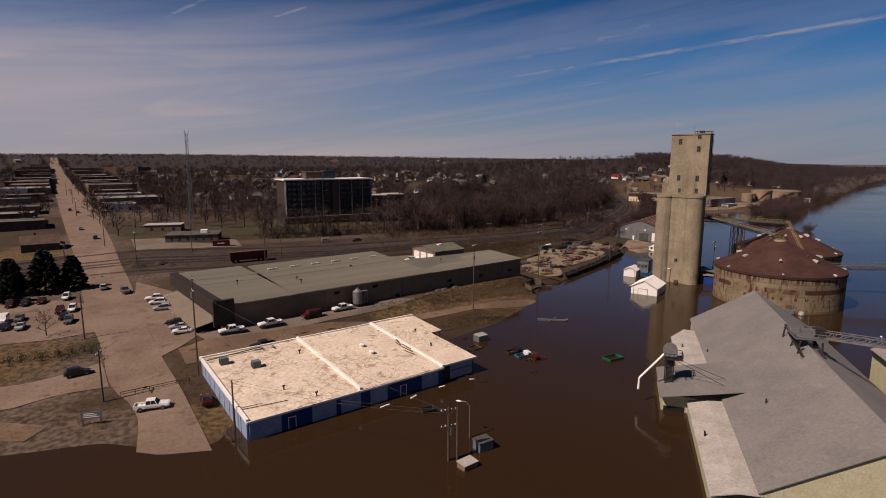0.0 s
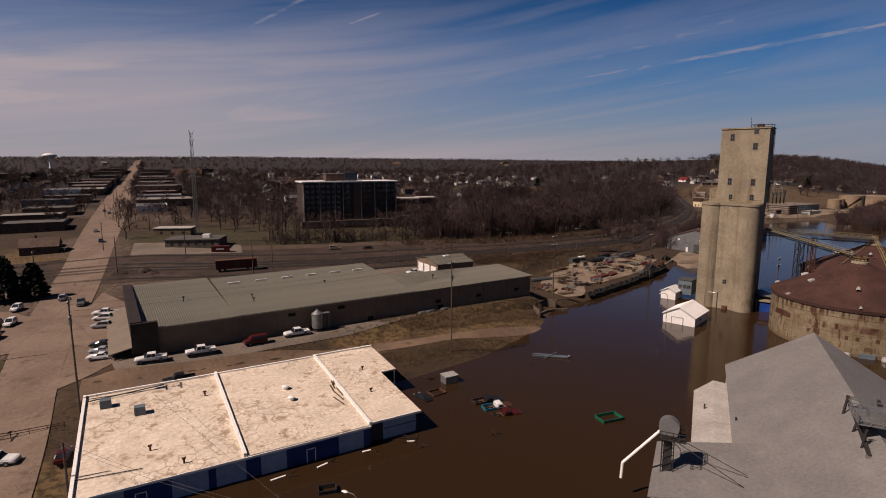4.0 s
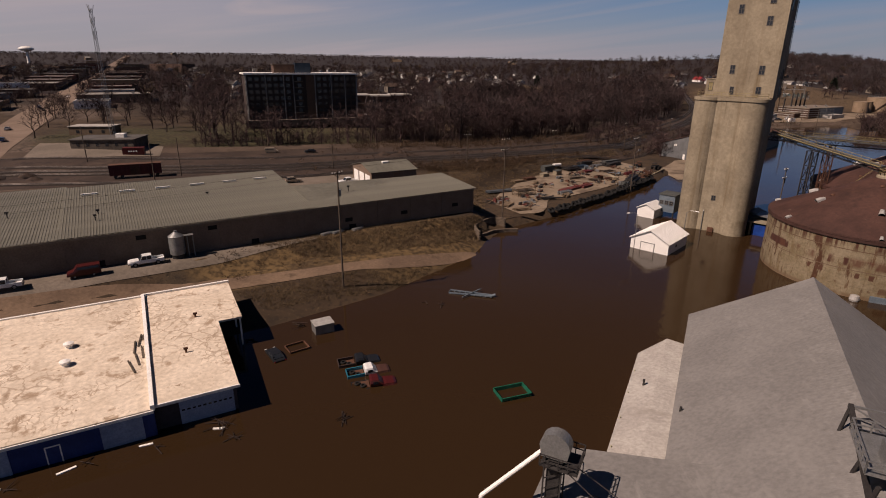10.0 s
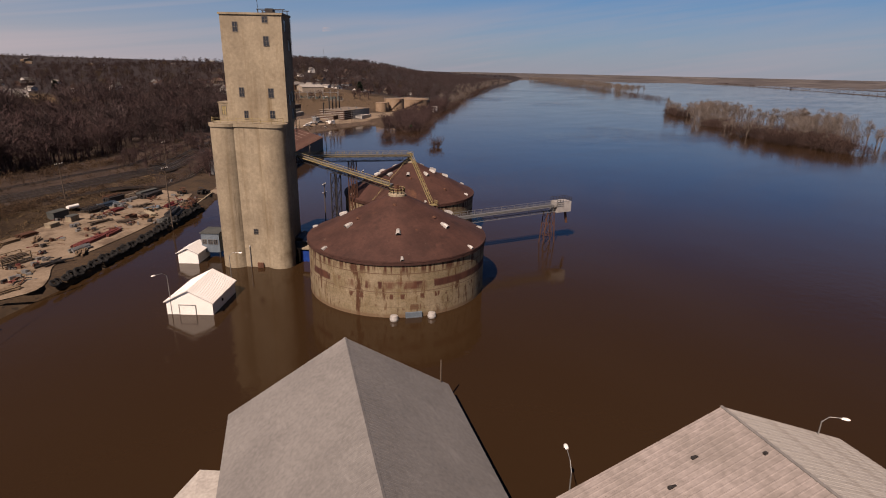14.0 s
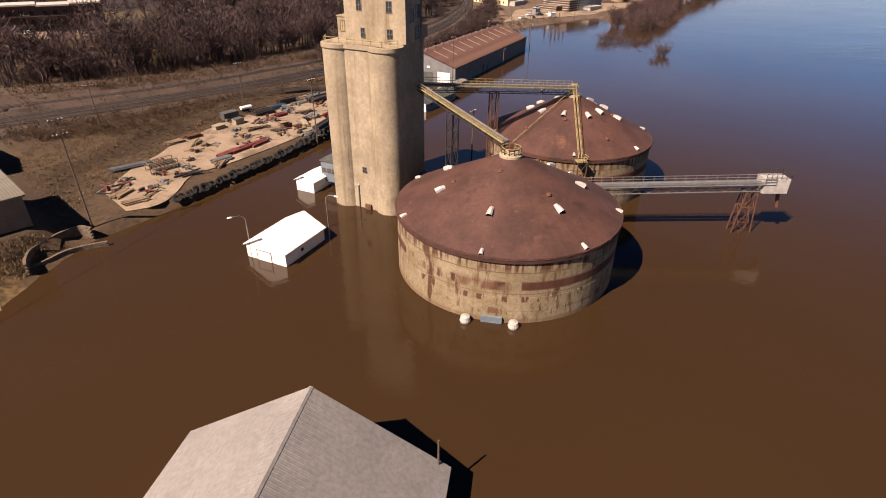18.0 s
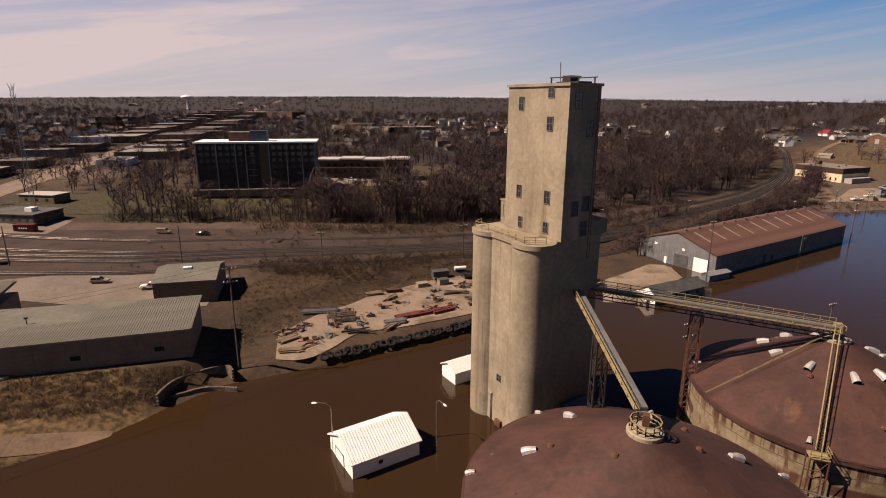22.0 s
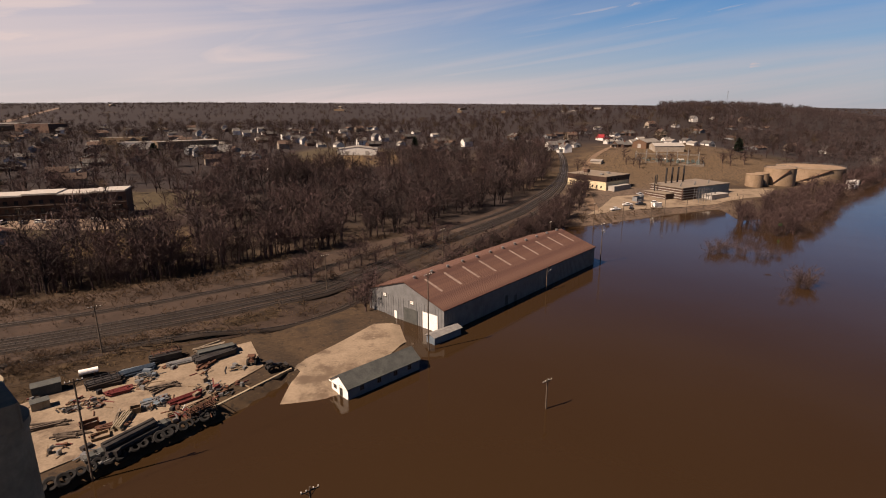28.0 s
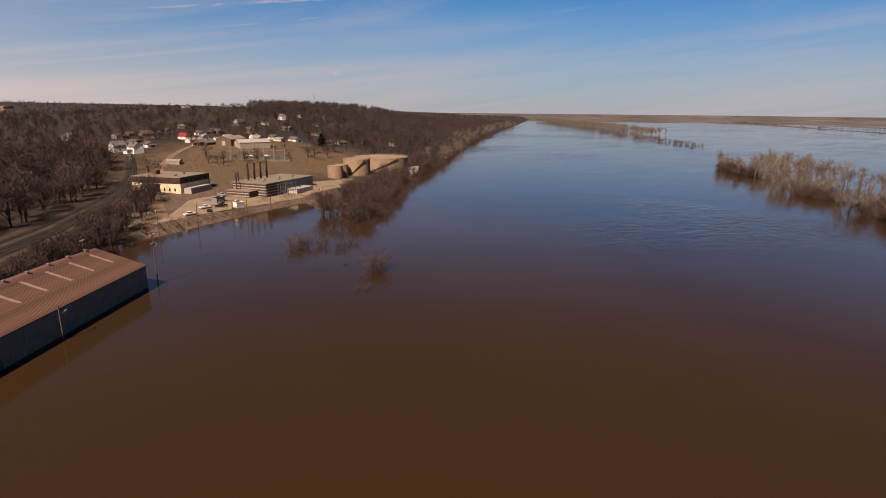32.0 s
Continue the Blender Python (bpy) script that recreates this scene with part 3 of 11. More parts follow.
        L(smooth(tuft.outputs["Fac"], 0.32, 0.66), dab.inputs["Factor"]); L(dab.outputs["Result"], ml.inputs["B"])
        L(fac, ml.inputs["Factor"]); L(last, ml.inputs["A"])
        last = ml.outputs["Result"]
    L(last, bs.inputs["Base Color"])


OLIVE, STRAW, HAY = (0.050, 0.037, 0.018, 1), (0.080, 0.054, 0.030, 1), (0.088, 0.057, 0.024, 1)
DIRT, LAWN = (0.084, 0.060, 0.043, 1), (0.040, 0.034, 0.014, 1)
wood_floor()


def water_material():
    m = bpy.data.materials.new("muddy_water")
    m.use_nodes = True
    nt = m.node_tree
    N, L = nt.nodes.new, nt.links.new
    bs = nt.nodes["Principled BSDF"]
    tc = N("ShaderNodeTexCoord")
    no = N("ShaderNodeTexNoise"); no.inputs["Scale"].default_value = 0.012; no.inputs["Detail"].default_value = 4
    L(tc.outputs["Object"], no.inputs["Vector"])
    mx = N("ShaderNodeMix"); mx.data_type = "RGBA"
    mx.inputs["A"].default_value, mx.inputs["B"].default_value = (0.0236, 0.0128, 0.0054, 1), (0.0298, 0.0169, 0.0073, 1)
    L(no.outputs["Fac"], mx.inputs["Factor"]); L(mx.outputs["Result"], bs.inputs["Base Color"])
    # long streaks of current, some smooth, some ruffled
    mp = N("ShaderNodeMapping"); mp.inputs["Rotation"].default_value = (0, 0, radians(-47)); mp.inputs["Scale"].default_value = (0.008, 0.045, 1)
    cur = N("ShaderNodeTexNoise"); cur.inputs["Scale"].default_value = 1.0; cur.inputs["Detail"].default_value = 5; cur.inputs["Distortion"].default_value = 1.5
    L(tc.outputs["Object"], mp.inputs["Vector"]); L(mp.outputs[0], cur.inputs["Vector"])
    ruf = N("ShaderNodeMapRange"); ruf.inputs["From Min"].default_value, ruf.inputs["From Max"].default_value = 0.35, 0.7
    ruf.inputs["To Min"].default_value, ruf.inputs["To Max"].default_value = 0.06, 0.13
    L(cur.outputs["Fac"], ruf.inputs["Value"]); L(ruf.outputs[0], bs.inputs["Roughness"])
    bs.inputs["IOR"].default_value = 1.33
    bs.inputs["Specular IOR Level"].default_value = 0.5
    rip = N("ShaderNodeTexNoise"); rip.inputs["Scale"].default_value = 0.55; rip.inputs["Detail"].default_value = 5
    L(tc.outputs["Object"], rip.inputs["Vector"])
    big = N("ShaderNodeTexNoise"); big.inputs["Scale"].default_value = 0.03; big.inputs["Detail"].default_value = 3
    L(tc.outputs["Object"], big.inputs["Vector"])
    ad = N("ShaderNodeMath"); ad.operation = "MULTIPLY_ADD"; ad.inputs[1].default_value = 3.0
    L(big.outputs["Fac"], ad.inputs[0]); L(rip.outputs["Fac"], ad.inputs[2])
    bp = N("ShaderNodeBump"); bp.inputs["Distance"].default_value = 0.09; bp.inputs["Strength"].default_value = 0.35
    L(ad.outputs[0], bp.inputs["Height"])
    # boils and eddies where the river runs fast, away from the still flood over the town
    sp = N("ShaderNodeSeparateXYZ")
    L(tc.outputs["Object"], sp.inputs[0])

    def ramp(v, lo, hi):
        r = N("ShaderNodeMapRange"); r.interpolation_type = "SMOOTHSTEP"
        r.inputs["From Min"].default_value, r.inputs["From Max"].default_value = lo, hi
        L(v, r.inputs["Value"])
        return r.outputs[0]

    place = N("ShaderNodeTexNoise"); place.inputs["Scale"].default_value = 0.0055; place.inputs["Detail"].default_value = 3
    L(tc.outputs["Object"], place.inputs["Vector"])
    mw = N("ShaderNodeMapping"); mw.inputs["Rotation"].default_value = (0, 0, radians(-47)); mw.inputs["Scale"].default_value = (0.06, 0.13, 1)
    L(tc.outputs["Object"], mw.inputs["Vector"])
    wave = N("ShaderNodeTexNoise"); wave.inputs["Scale"].default_value = 1.0; wave.inputs["Detail"].default_value = 6; wave.inputs["Distortion"].default_value = 2.2
    L(mw.outputs[0], wave.inputs["Vector"])
    m1 = N("ShaderNodeMath"); m1.operation = "MULTIPLY"
    L(ramp(place.outputs["Fac"], 0.49, 0.66), m1.inputs[0]); L(ramp(sp.outputs["X"], 230, 420), m1.inputs[1])
    m2 = N("ShaderNodeMath"); m2.operation = "MULTIPLY"
    L(m1.outputs[0], m2.inputs[0]); L(wave.outputs["Fac"], m2.inputs[1])
    b2 = N("ShaderNodeBump"); b2.inputs["Distance"].default_value = 0.9; b2.inputs["Strength"].default_value = 0.38
    L(m2.outputs[0], b2.inputs["Height"]); L(bp.outputs[0], b2.inputs["Normal"]); L(b2.outputs[0], bs.inputs["Normal"])
    return m


MAT["water"] = water_material()


def cracked_white():
    """White roof coating, dirty, with a net of dark cracks in patches."""
    m = MAT["white_roof"]
    nt = m.node_tree
    N, L = nt.nodes.new, nt.links.new
    bs = nt.nodes["Principled BSDF"]
    base = bs.inputs["Base Color"].links[0].from_socket
    tc = N("ShaderNodeTexCoord")
    wob = N("ShaderNodeTexNoise"); wob.inputs["Scale"].default_value = 0.9; wob.inputs["Detail"].default_value = 4
    L(tc.outputs["Object"], wob.inputs["Vector"])
    va = N("ShaderNodeVectorMath"); va.operation = "MULTIPLY_ADD"
    va.inputs[1].default_value = (1.6, 1.6, 0)
    L(wob.outputs["Color"], va.inputs[0]); L(tc.outputs["Object"], va.inputs[2])
    for sc, wide, seed, lo, hi in ((0.42, 0.055, 0.07, 0.47, 0.60), (0.85, 0.07, 0.11, 0.52, 0.64)):
        vo = N("ShaderNodeTexVoronoi"); vo.feature = "DISTANCE_TO_EDGE"; vo.inputs["Scale"].default_value = sc
        L(va.outputs[0], vo.inputs["Vector"])
        line = N("ShaderNodeMapRange"); line.inputs["From Min"].default_value, line.inputs["From Max"].default_value = wide * 0.2, wide
        line.inputs["To Min"].default_value, line.inputs["To Max"].default_value = 0.62, 0.0
        L(vo.outputs["Distance"], line.inputs["Value"])
        no = N("ShaderNodeTexNoise"); no.inputs["Scale"].default_value = seed; no.inputs["Detail"].default_value = 5
        L(tc.outputs["Object"], no.inputs["Vector"])
        mr = N("ShaderNodeMapRange"); mr.interpolation_type = "SMOOTHSTEP"
        mr.inputs["From Min"].default_value, mr.inputs["From Max"].default_value = lo, hi
        L(no.outputs["Fac"], mr.inputs["Value"])
        mu = N("ShaderNodeMath"); mu.operation = "MULTIPLY"
        L(line.outputs[0], mu.inputs[0]); L(mr.outputs[0], mu.inputs[1])
        mx = N("ShaderNodeMix"); mx.data_type = "RGBA"; mx.inputs["B"].default_value = (0.24, 0.172, 0.112, 1)
        L(mu.outputs[0], mx.inputs["Factor"]); L(base, mx.inputs["A"])
        base = mx.outputs["Result"]
    L(base, bs.inputs["Base Color"])


def banded_tank():
    """Rust that has come through the tank's coating in courses, and runs down below the rim."""
    m = MAT["tank_wall"]
    nt = m.node_tree
    N, L = nt.nodes.new, nt.links.new
    bs = nt.nodes["Principled BSDF"]
    base = bs.inputs["Base Color"].links[0].from_socket
    tc = N("ShaderNodeTexCoord")
    sep = N("ShaderNodeSeparateXYZ")
    L(tc.outputs["Object"], sep.inputs[0])

    def mask(zc, half, soft, sc, lo, hi, stretch, colour, k=1.0):
        nonlocal base
        d = N("ShaderNodeMath"); d.operation = "SUBTRACT"; d.inputs[1].default_value = zc
        L(sep.outputs["Z"], d.inputs[0])
        a = N("ShaderNodeMath"); a.operation = "ABSOLUTE"
        L(d.outputs[0], a.inputs[0])
        band = N("ShaderNodeMapRange"); band.inputs["From Min"].default_value, band.inputs["From Max"].default_value = half, half + soft
        band.inputs["To Min"].default_value, band.inputs["To Max"].default_value = k, 0.0
        L(a.outputs[0], band.inputs["Value"])
        mp = N("ShaderNodeMapping"); mp.inputs["Scale"].default_value = (1, 1, stretch)
        no = N("ShaderNodeTexNoise"); no.inputs["Scale"].default_value, no.inputs["Detail"].default_value = sc, 5
        L(tc.outputs["Object"], mp.inputs["Vector"]); L(mp.outputs[0], no.inputs["Vector"])
        mr = N("ShaderNodeMapRange"); mr.interpolation_type = "SMOOTHSTEP"
        mr.inputs["From Min"].default_value, mr.inputs["From Max"].default_value = lo, hi
        L(no.outputs["Fac"], mr.inputs["Value"])
        mu = N("ShaderNodeMath"); mu.operation = "MULTIPLY"
        L(band.outputs[0], mu.inputs[0]); L(mr.outputs[0], mu.inputs[1])
        mx = N("ShaderNodeMix"); mx.data_type = "RGBA"; mx.inputs["B"].default_value = (*colour, 1)
        L(mu.outputs[0], mx.inputs["Factor"]); L(base, mx.inputs["A"])
        base = mx.outputs["Result"]

    mask(6.6, 0.6, 0.25, 0.16, 0.47, 0.50, 0.3, (0.05, 0.0187, 0.012))
    mask(6.6, 0.45, 0.7, 0.5, 0.46, 0.6, 0.3, (0.08, 0.0333, 0.0187), 0.8)
    mask(4.3, 0.4, 0.2, 0.9, 0.56, 0.6, 0.2, (0.0667, 0.03, 0.0167))
    mask(2.1, 0.4, 0.3, 0.7, 0.56, 0.62, 0.2, (0.08, 0.04, 0.02), 0.8)
    mask(10.2, 0.6, 1.2, 1.3, 0.47, 0.6, 0.08, (0.06, 0.0267, 0.0147))
    mask(8.9, 0.05, 0.05, 0.4, 0.3, 0.4, 1.0, (0.0933, 0.0567, 0.0333))
    mask(5.2, 0.04, 0.05, 0.4, 0.3, 0.4, 1.0, (0.113, 0.0733, 0.0467))
    mask(0.0, 0.5, 0.4, 0.4, 0.2, 0.4, 0.3, (0.107, 0.0667, 0.0367), 0.7)
    L(base, bs.inputs["Base Color"])


cracked_white()
banded_tank()

# ---- land and water ----
SHORE = [(-4600, 60), (-400, 36), (-99, 40.6), (-85.4, 44), (-74.3, 41.3), (-66.6, 42.2), (-66, 50), (-50, 62), (-36, 86), (-26.5, 93.1), (-10.2, 108.8), (-2.6, 120.1), (5.3, 131.7), (7.5, 141), (12.1, 152.6), (26, 166.5),
         (50, 194.6), (67.9, 218.9), (77.8, 238.8), (78, 226), (86, 228.5), (104.5, 244), (99, 257), (95, 272), (88, 296), (112, 338), (158, 395), (179, 401), (225, 429), (262, 448),
         (258, 415), (285, 425), (330, 470), (446, 575), (560, 700), (692, 829), (1050, 1180), (1542, 1603), (2300, 2300), (4600, 4300)]
_sa = np.array(SHORE[:-1], float)
_sb = np.array(SHORE[1:], float)


def shore_distance(px, py):
    """Distance from the waterline, positive on land."""
    p = np.stack([np.ravel(px), np.ravel(py)], 1).astype(float)
    best = np.full(len(p), 1e9)
    for a, b in zip(_sa, _sb):
        d = b - a
        k = np.clip(((p - a) @ d) / (d @ d), 0, 1)
        best = np.minimum(best, np.hypot(*(p - a - k[:, None] * d).T))
    poly = np.array(SHORE + [(4600, 9000), (-9000, 9000), (-9000, 60)], float)
    inside = np.zeros(len(p), bool)
    j = len(poly) - 1
    for i in range(len(poly)):
        (xi, yi), (xj, yj) = poly[i], poly[j]
        hit = ((yi > p[:, 1]) != (yj > p[:, 1])) & (p[:, 0] < (xj - xi) * (p[:, 1] - yi) / (yj - yi + 1e-12) + xi)
        inside ^= hit
        j = i
    return np.where(inside, best, -best).reshape(np.shape(px))


RAIL_S = [(-330, 60), (-200, 118), (-128, 158), (-100, 172), (-48, 207), (10, 237), (56, 269), (81, 299), (120, 355), (165, 440), (195, 560), (205, 700)]
RAIL_N = [(-345, 92), (-215, 150), (-158, 186), (-128, 203), (-59, 240), (-6, 258), (26, 281), (67, 326), (108, 371), (158, 455), (192, 562), (204, 702)]
YARD = [(14, 157), (18, 158), (26, 168), (50, 196.5), (67.5, 220), (76, 238), (60, 256), (36, 232), (10, 202), (1, 184), (2, 176)]


def inside_poly(px, py, poly, soft=3.0):
    """1 inside the outline, falling to 0 over soft metres outside it."""
    p = np.stack([np.ravel(px), np.ravel(py)], 1).astype(float)
    q = np.array(poly, float)
    best = np.full(len(p), 1e9)
    ins = np.zeros(len(p), bool)
    j = len(q) - 1
    for i in range(len(q)):
        d = q[i] - q[j]
        k = np.clip(((p - q[j]) @ d) / (d @ d), 0, 1)
        best = np.minimum(best, np.hypot(*(p - q[j] - k[:, None] * d).T))
        ins ^= ((q[i][1] > p[:, 1]) != (q[j][1] > p[:, 1])) & (p[:, 0] < (q[j][0] - q[i][0]) * (p[:, 1] - q[i][1]) / (q[j][1] - q[i][1] + 1e-12) + q[i][0])
        j = i
    return np.where(ins, 1.0, np.clip(1 - best / soft, 0, 1)).reshape(np.shape(px))


def line_distance(px, py, line):
    p = np.stack([np.ravel(px), np.ravel(py)], 1).astype(float)
    best = np.full(len(p), 1e9)
    for a, b in zip(np.array(line[:-1], float), np.array(line[1:], float)):
        d = b - a
        k = np.clip(((p - a) @ d) / (d @ d), 0, 1)
        best = np.minimum(best, np.hypot(*(p - a - k[:, None] * d).T))
    return best.reshape(np.shape(px))


def ground_height(px, py):
    px, py = np.asarray(px, float), np.asarray(py, float)
    d = shore_distance(px, py)
    steep = np.interp(d, [-60, -8, 0, 3, 7, 20, 45, 70, 100, 130, 165, 250, 400, 900, 2500, 5000], [-4, -1.5, 0, 1.3, 2.6, 3.3, 4.8, 5.6, 6.3, 8.2, 12.3, 13.5, 15, 23, 66, 100])
    gentle = np.interp(d, [-60, -8, 0, 6, 45, 70, 130, 165, 250, 400, 900, 2500, 5000], [-4, -0.8, 0, 0.5, 4.3, 5.2, 7.0, 9.5, 12.0, 15, 23, 66, 100])
    w = np.clip((px + 45) / 25, 0, 1)
    z = gentle + (steep - gentle) * w
    # low flooded corner beside the long shed
    low = inside_poly(px, py, [(76, 236), (90, 228), (106, 245), (98, 272), (88, 296), (72, 272), (60, 256)], 6.0)
    z = z * (1 - low) + np.minimum(z, 0.45) * low
    yard = inside_poly(px, py, YARD, 4.0)
    z = z * (1 - yard) + 1.7 * yard * (d > 0) + np.minimum(z, 0) * yard * (d <= 0)
    # terrace that the warehouse stands on
    ware = inside_poly(px, py, [(-83.1, 83.0), (-58, 100.5), (-41.6, 113.4), (-16, 133), (5.2, 150.5), (-7.4, 168.3), (-60, 160), (-111, 123.7)], 4.0)
    z = z + np.maximum(4.75 - z, 0) * ware * (d > 0)
    # ditch between the block walls
    ditch = inside_poly(px, py, [(13, 152.6), (10, 154), (7.6, 150.2), (6, 146.6), (6.4, 143.4), (8.2, 145.6), (9.9, 148.6), (13.5, 150.6)], 1.0)
    z = z * (1 - ditch) + np.minimum(z, 0.25) * ditch
    # the river bluff down stream
    hill = 40 * np.exp(-(((px - 560) / 420) ** 2 + ((py - 1250) / 420) ** 2)) * np.clip(d / 250, 0, 1)
    hill += 10 * np.exp(-(((px - 330) / 90) ** 2 + ((py - 640) / 80) ** 2)) * np.clip(d / 60, 0, 1)
    hill += 6 * np.exp(-(((px + 5) / 60) ** 2 + ((py - 640) / 60) ** 2))
    z = z + hill
    return z


def land_grid(name, xs, ys, fn, mat, label, cut=None):
    gx, gy = np.meshgrid(xs, ys)
    z = fn(gx, gy)
    n, m = gx.shape
    verts = np.stack([gx.ravel(), gy.ravel(), z.ravel()], 1)
    i = np.arange(n * m).reshape(n, m)
    faces = np.stack([i[:-1, :-1], i[:-1, 1:], i[1:, 1:], i[1:, :-1]], -1).reshape(-1, 4)
    keep = (z.ravel()[faces].max(1) > -2.5)
    faces = faces[keep]
    used = np.unique(faces)
    back = np.full(len(verts), -1)
    back[used] = np.arange(len(used))
    ob = new(name, raw_mesh(name, verts[used], back[faces], mat, 4, True))
    return tagged(ob, label, kind="structure")


def steps(*spans):
    out = []
    for a, b, d in spans:
        out += list(np.arange(a, b, d))
    return np.array(out + [spans[-1][1]], float)


XS = steps((-4600, -1000, 150), (-1000, -300, 25), (-300, -110, 8), (-110, 110, 2.0), (110, 340, 6), (340, 800, 18), (800, 4600, 120))
YS = steps((-100, 30, 10), (30, 300, 2.0), (300, 520, 6), (520, 1000, 18), (1000, 4600, 110))
land_grid("ground", XS, YS, ground_height, MAT["ground"], "brown winter ground with dry grass and mud")


def far_plain():
    """The flooded bottomland across the river, rising a little to the far hills."""
    bm = BM()
    ring = []
    n = 90
    for r, z in ((2900, -0.4), (3100, 0.3), (3500, 1.2), (4000, 6), (4700, 27)):
        ring.append([(r * math.sin(radians(38 + 150 * i / n)), r * math.cos(radians(38 + 150 * i / n)), z + (1.5 * noise.noise((i * 0.35, r * 0.01, 0)) if r > 2500 else 0)) for i in range(n + 1)])
    vs = [[bm.verts.new(p) for p in row] for row in ring]
    for a, b in zip(vs, vs[1:]):
        for i in range(n):
            bm.faces.new((a[i], a[i + 1], b[i + 1], b[i]))
    solid("far_plain", bm, MAT["hazed_farmland"], "distant brown flood plain across the river", kind="structure", smooth=True)
    # low fields that stand just above the flood
    for line, wide in (([(3000, 1640), (2600, 1240), (2165, 815), (1850, 560), (1590, 335), (1200, -60)], 70), ([(2950, 1260), (2560, 830), (2240, 425), (1900, 0)], 130)):
        bm = BM()
        q = [Vector((x, y, 0)) for x, y in line]
        back = [p + Vector((0.66, -0.75, 0)) * wide * (0.6 + 0.4 * math.sin(i * 2.1)) for i, p in enumerate(q)]
        for a, b, c, d in zip(q, q[1:], back[1:], back):
            slab(bm, [(*a.xy, 0.5), (*d.xy, 0.5), (*c.xy, 0.5), (*b.xy, 0.5)], 0.9)
        solid("far_field", bm, MAT["hazed_farmland"], "low brown field just above the flood", kind="structure")


far_plain()
bm = BM()
slab(bm, [(-4800, -4800, 0), (4800, -4800, 0), (4800, 4800, 0), (-4800, 4800, 0)], 0.5)
solid("water", bm, MAT["water"], "brown muddy flood water reflecting the sky", kind="structure")

# ---- the grain elevator ----
def gz(x, y):
    return float(ground_height(np.array([x]), np.array([y]))[0])


def window_unit(parent, name, x, y, z, w, h, face, broken=False, glass=None, frame=None, deep=0.12):
    """A window in a wall that faces local -y (face 'f') or +x (face 'r') or -x ('l') or +y ('b'); x, y: its middle on the wall."""
    win = new(name)
    win.parent = parent
    yaw = {"f": 0, "r": 90, "b": 180, "l": -90}[face]
    win.matrix_basis = pose(x, y, z, 0, 0, yaw)
    bm = BM()
    t = 0.09
    for a in ((-w / 2 - t, -w / 2, -t, h + t), (w / 2, w / 2 + t, -t, h + t)):
        box(bm, a[0], a[1], -0.08, 0.05, a[2], a[3])
    box(bm, -w / 2, w / 2, -0.08, 0.05, -t, 0)
    box(bm, -w / 2, w / 2, -0.08, 0.05, h, h + t)
    box(bm, -0.03, 0.03, -0.05, 0.02, 0, h)
    box(bm, -w / 2, w / 2, -0.05, 0.02, h * 0.5 - 0.03, h * 0.5 + 0.03)
    part("window_frame", bm, frame or MAT["steel_frame"], win)
    bm = BM()
    box(bm, -w / 2, w / 2, -0.02, 0.04, 0, h)
    part("pane", bm, glass or MAT["glass"], win)
    return win


MAT["steel_frame"] = surface("window_frame_paint", (0.0942, 0.0821, 0.0704), (0.117, 0.106, 0.088), 0.7, 1.0)


def railing(bm, pts, h=1.1, r=0.035, gap=1.6, mids=1):
    """Posts and rails along a line of points."""
    for a, b in zip(pts, pts[1:]):
        a, b = Vector(a), Vector(b)
        n = max(1, int((b - a).length / gap))
        for i in range(n + 1):
            p = a.lerp(b, i / n)
            beam(bm, p, p + Vector((0, 0, h)), r * 2)
        for k in range(mids + 1):
            up = Vector((0, 0, h * (1 - k / (mids + 1))))
            beam(bm, a + up, b + up, r * 2)


ELEV = pose(63.5, 164.1, 0, 0, 0, -38.0)


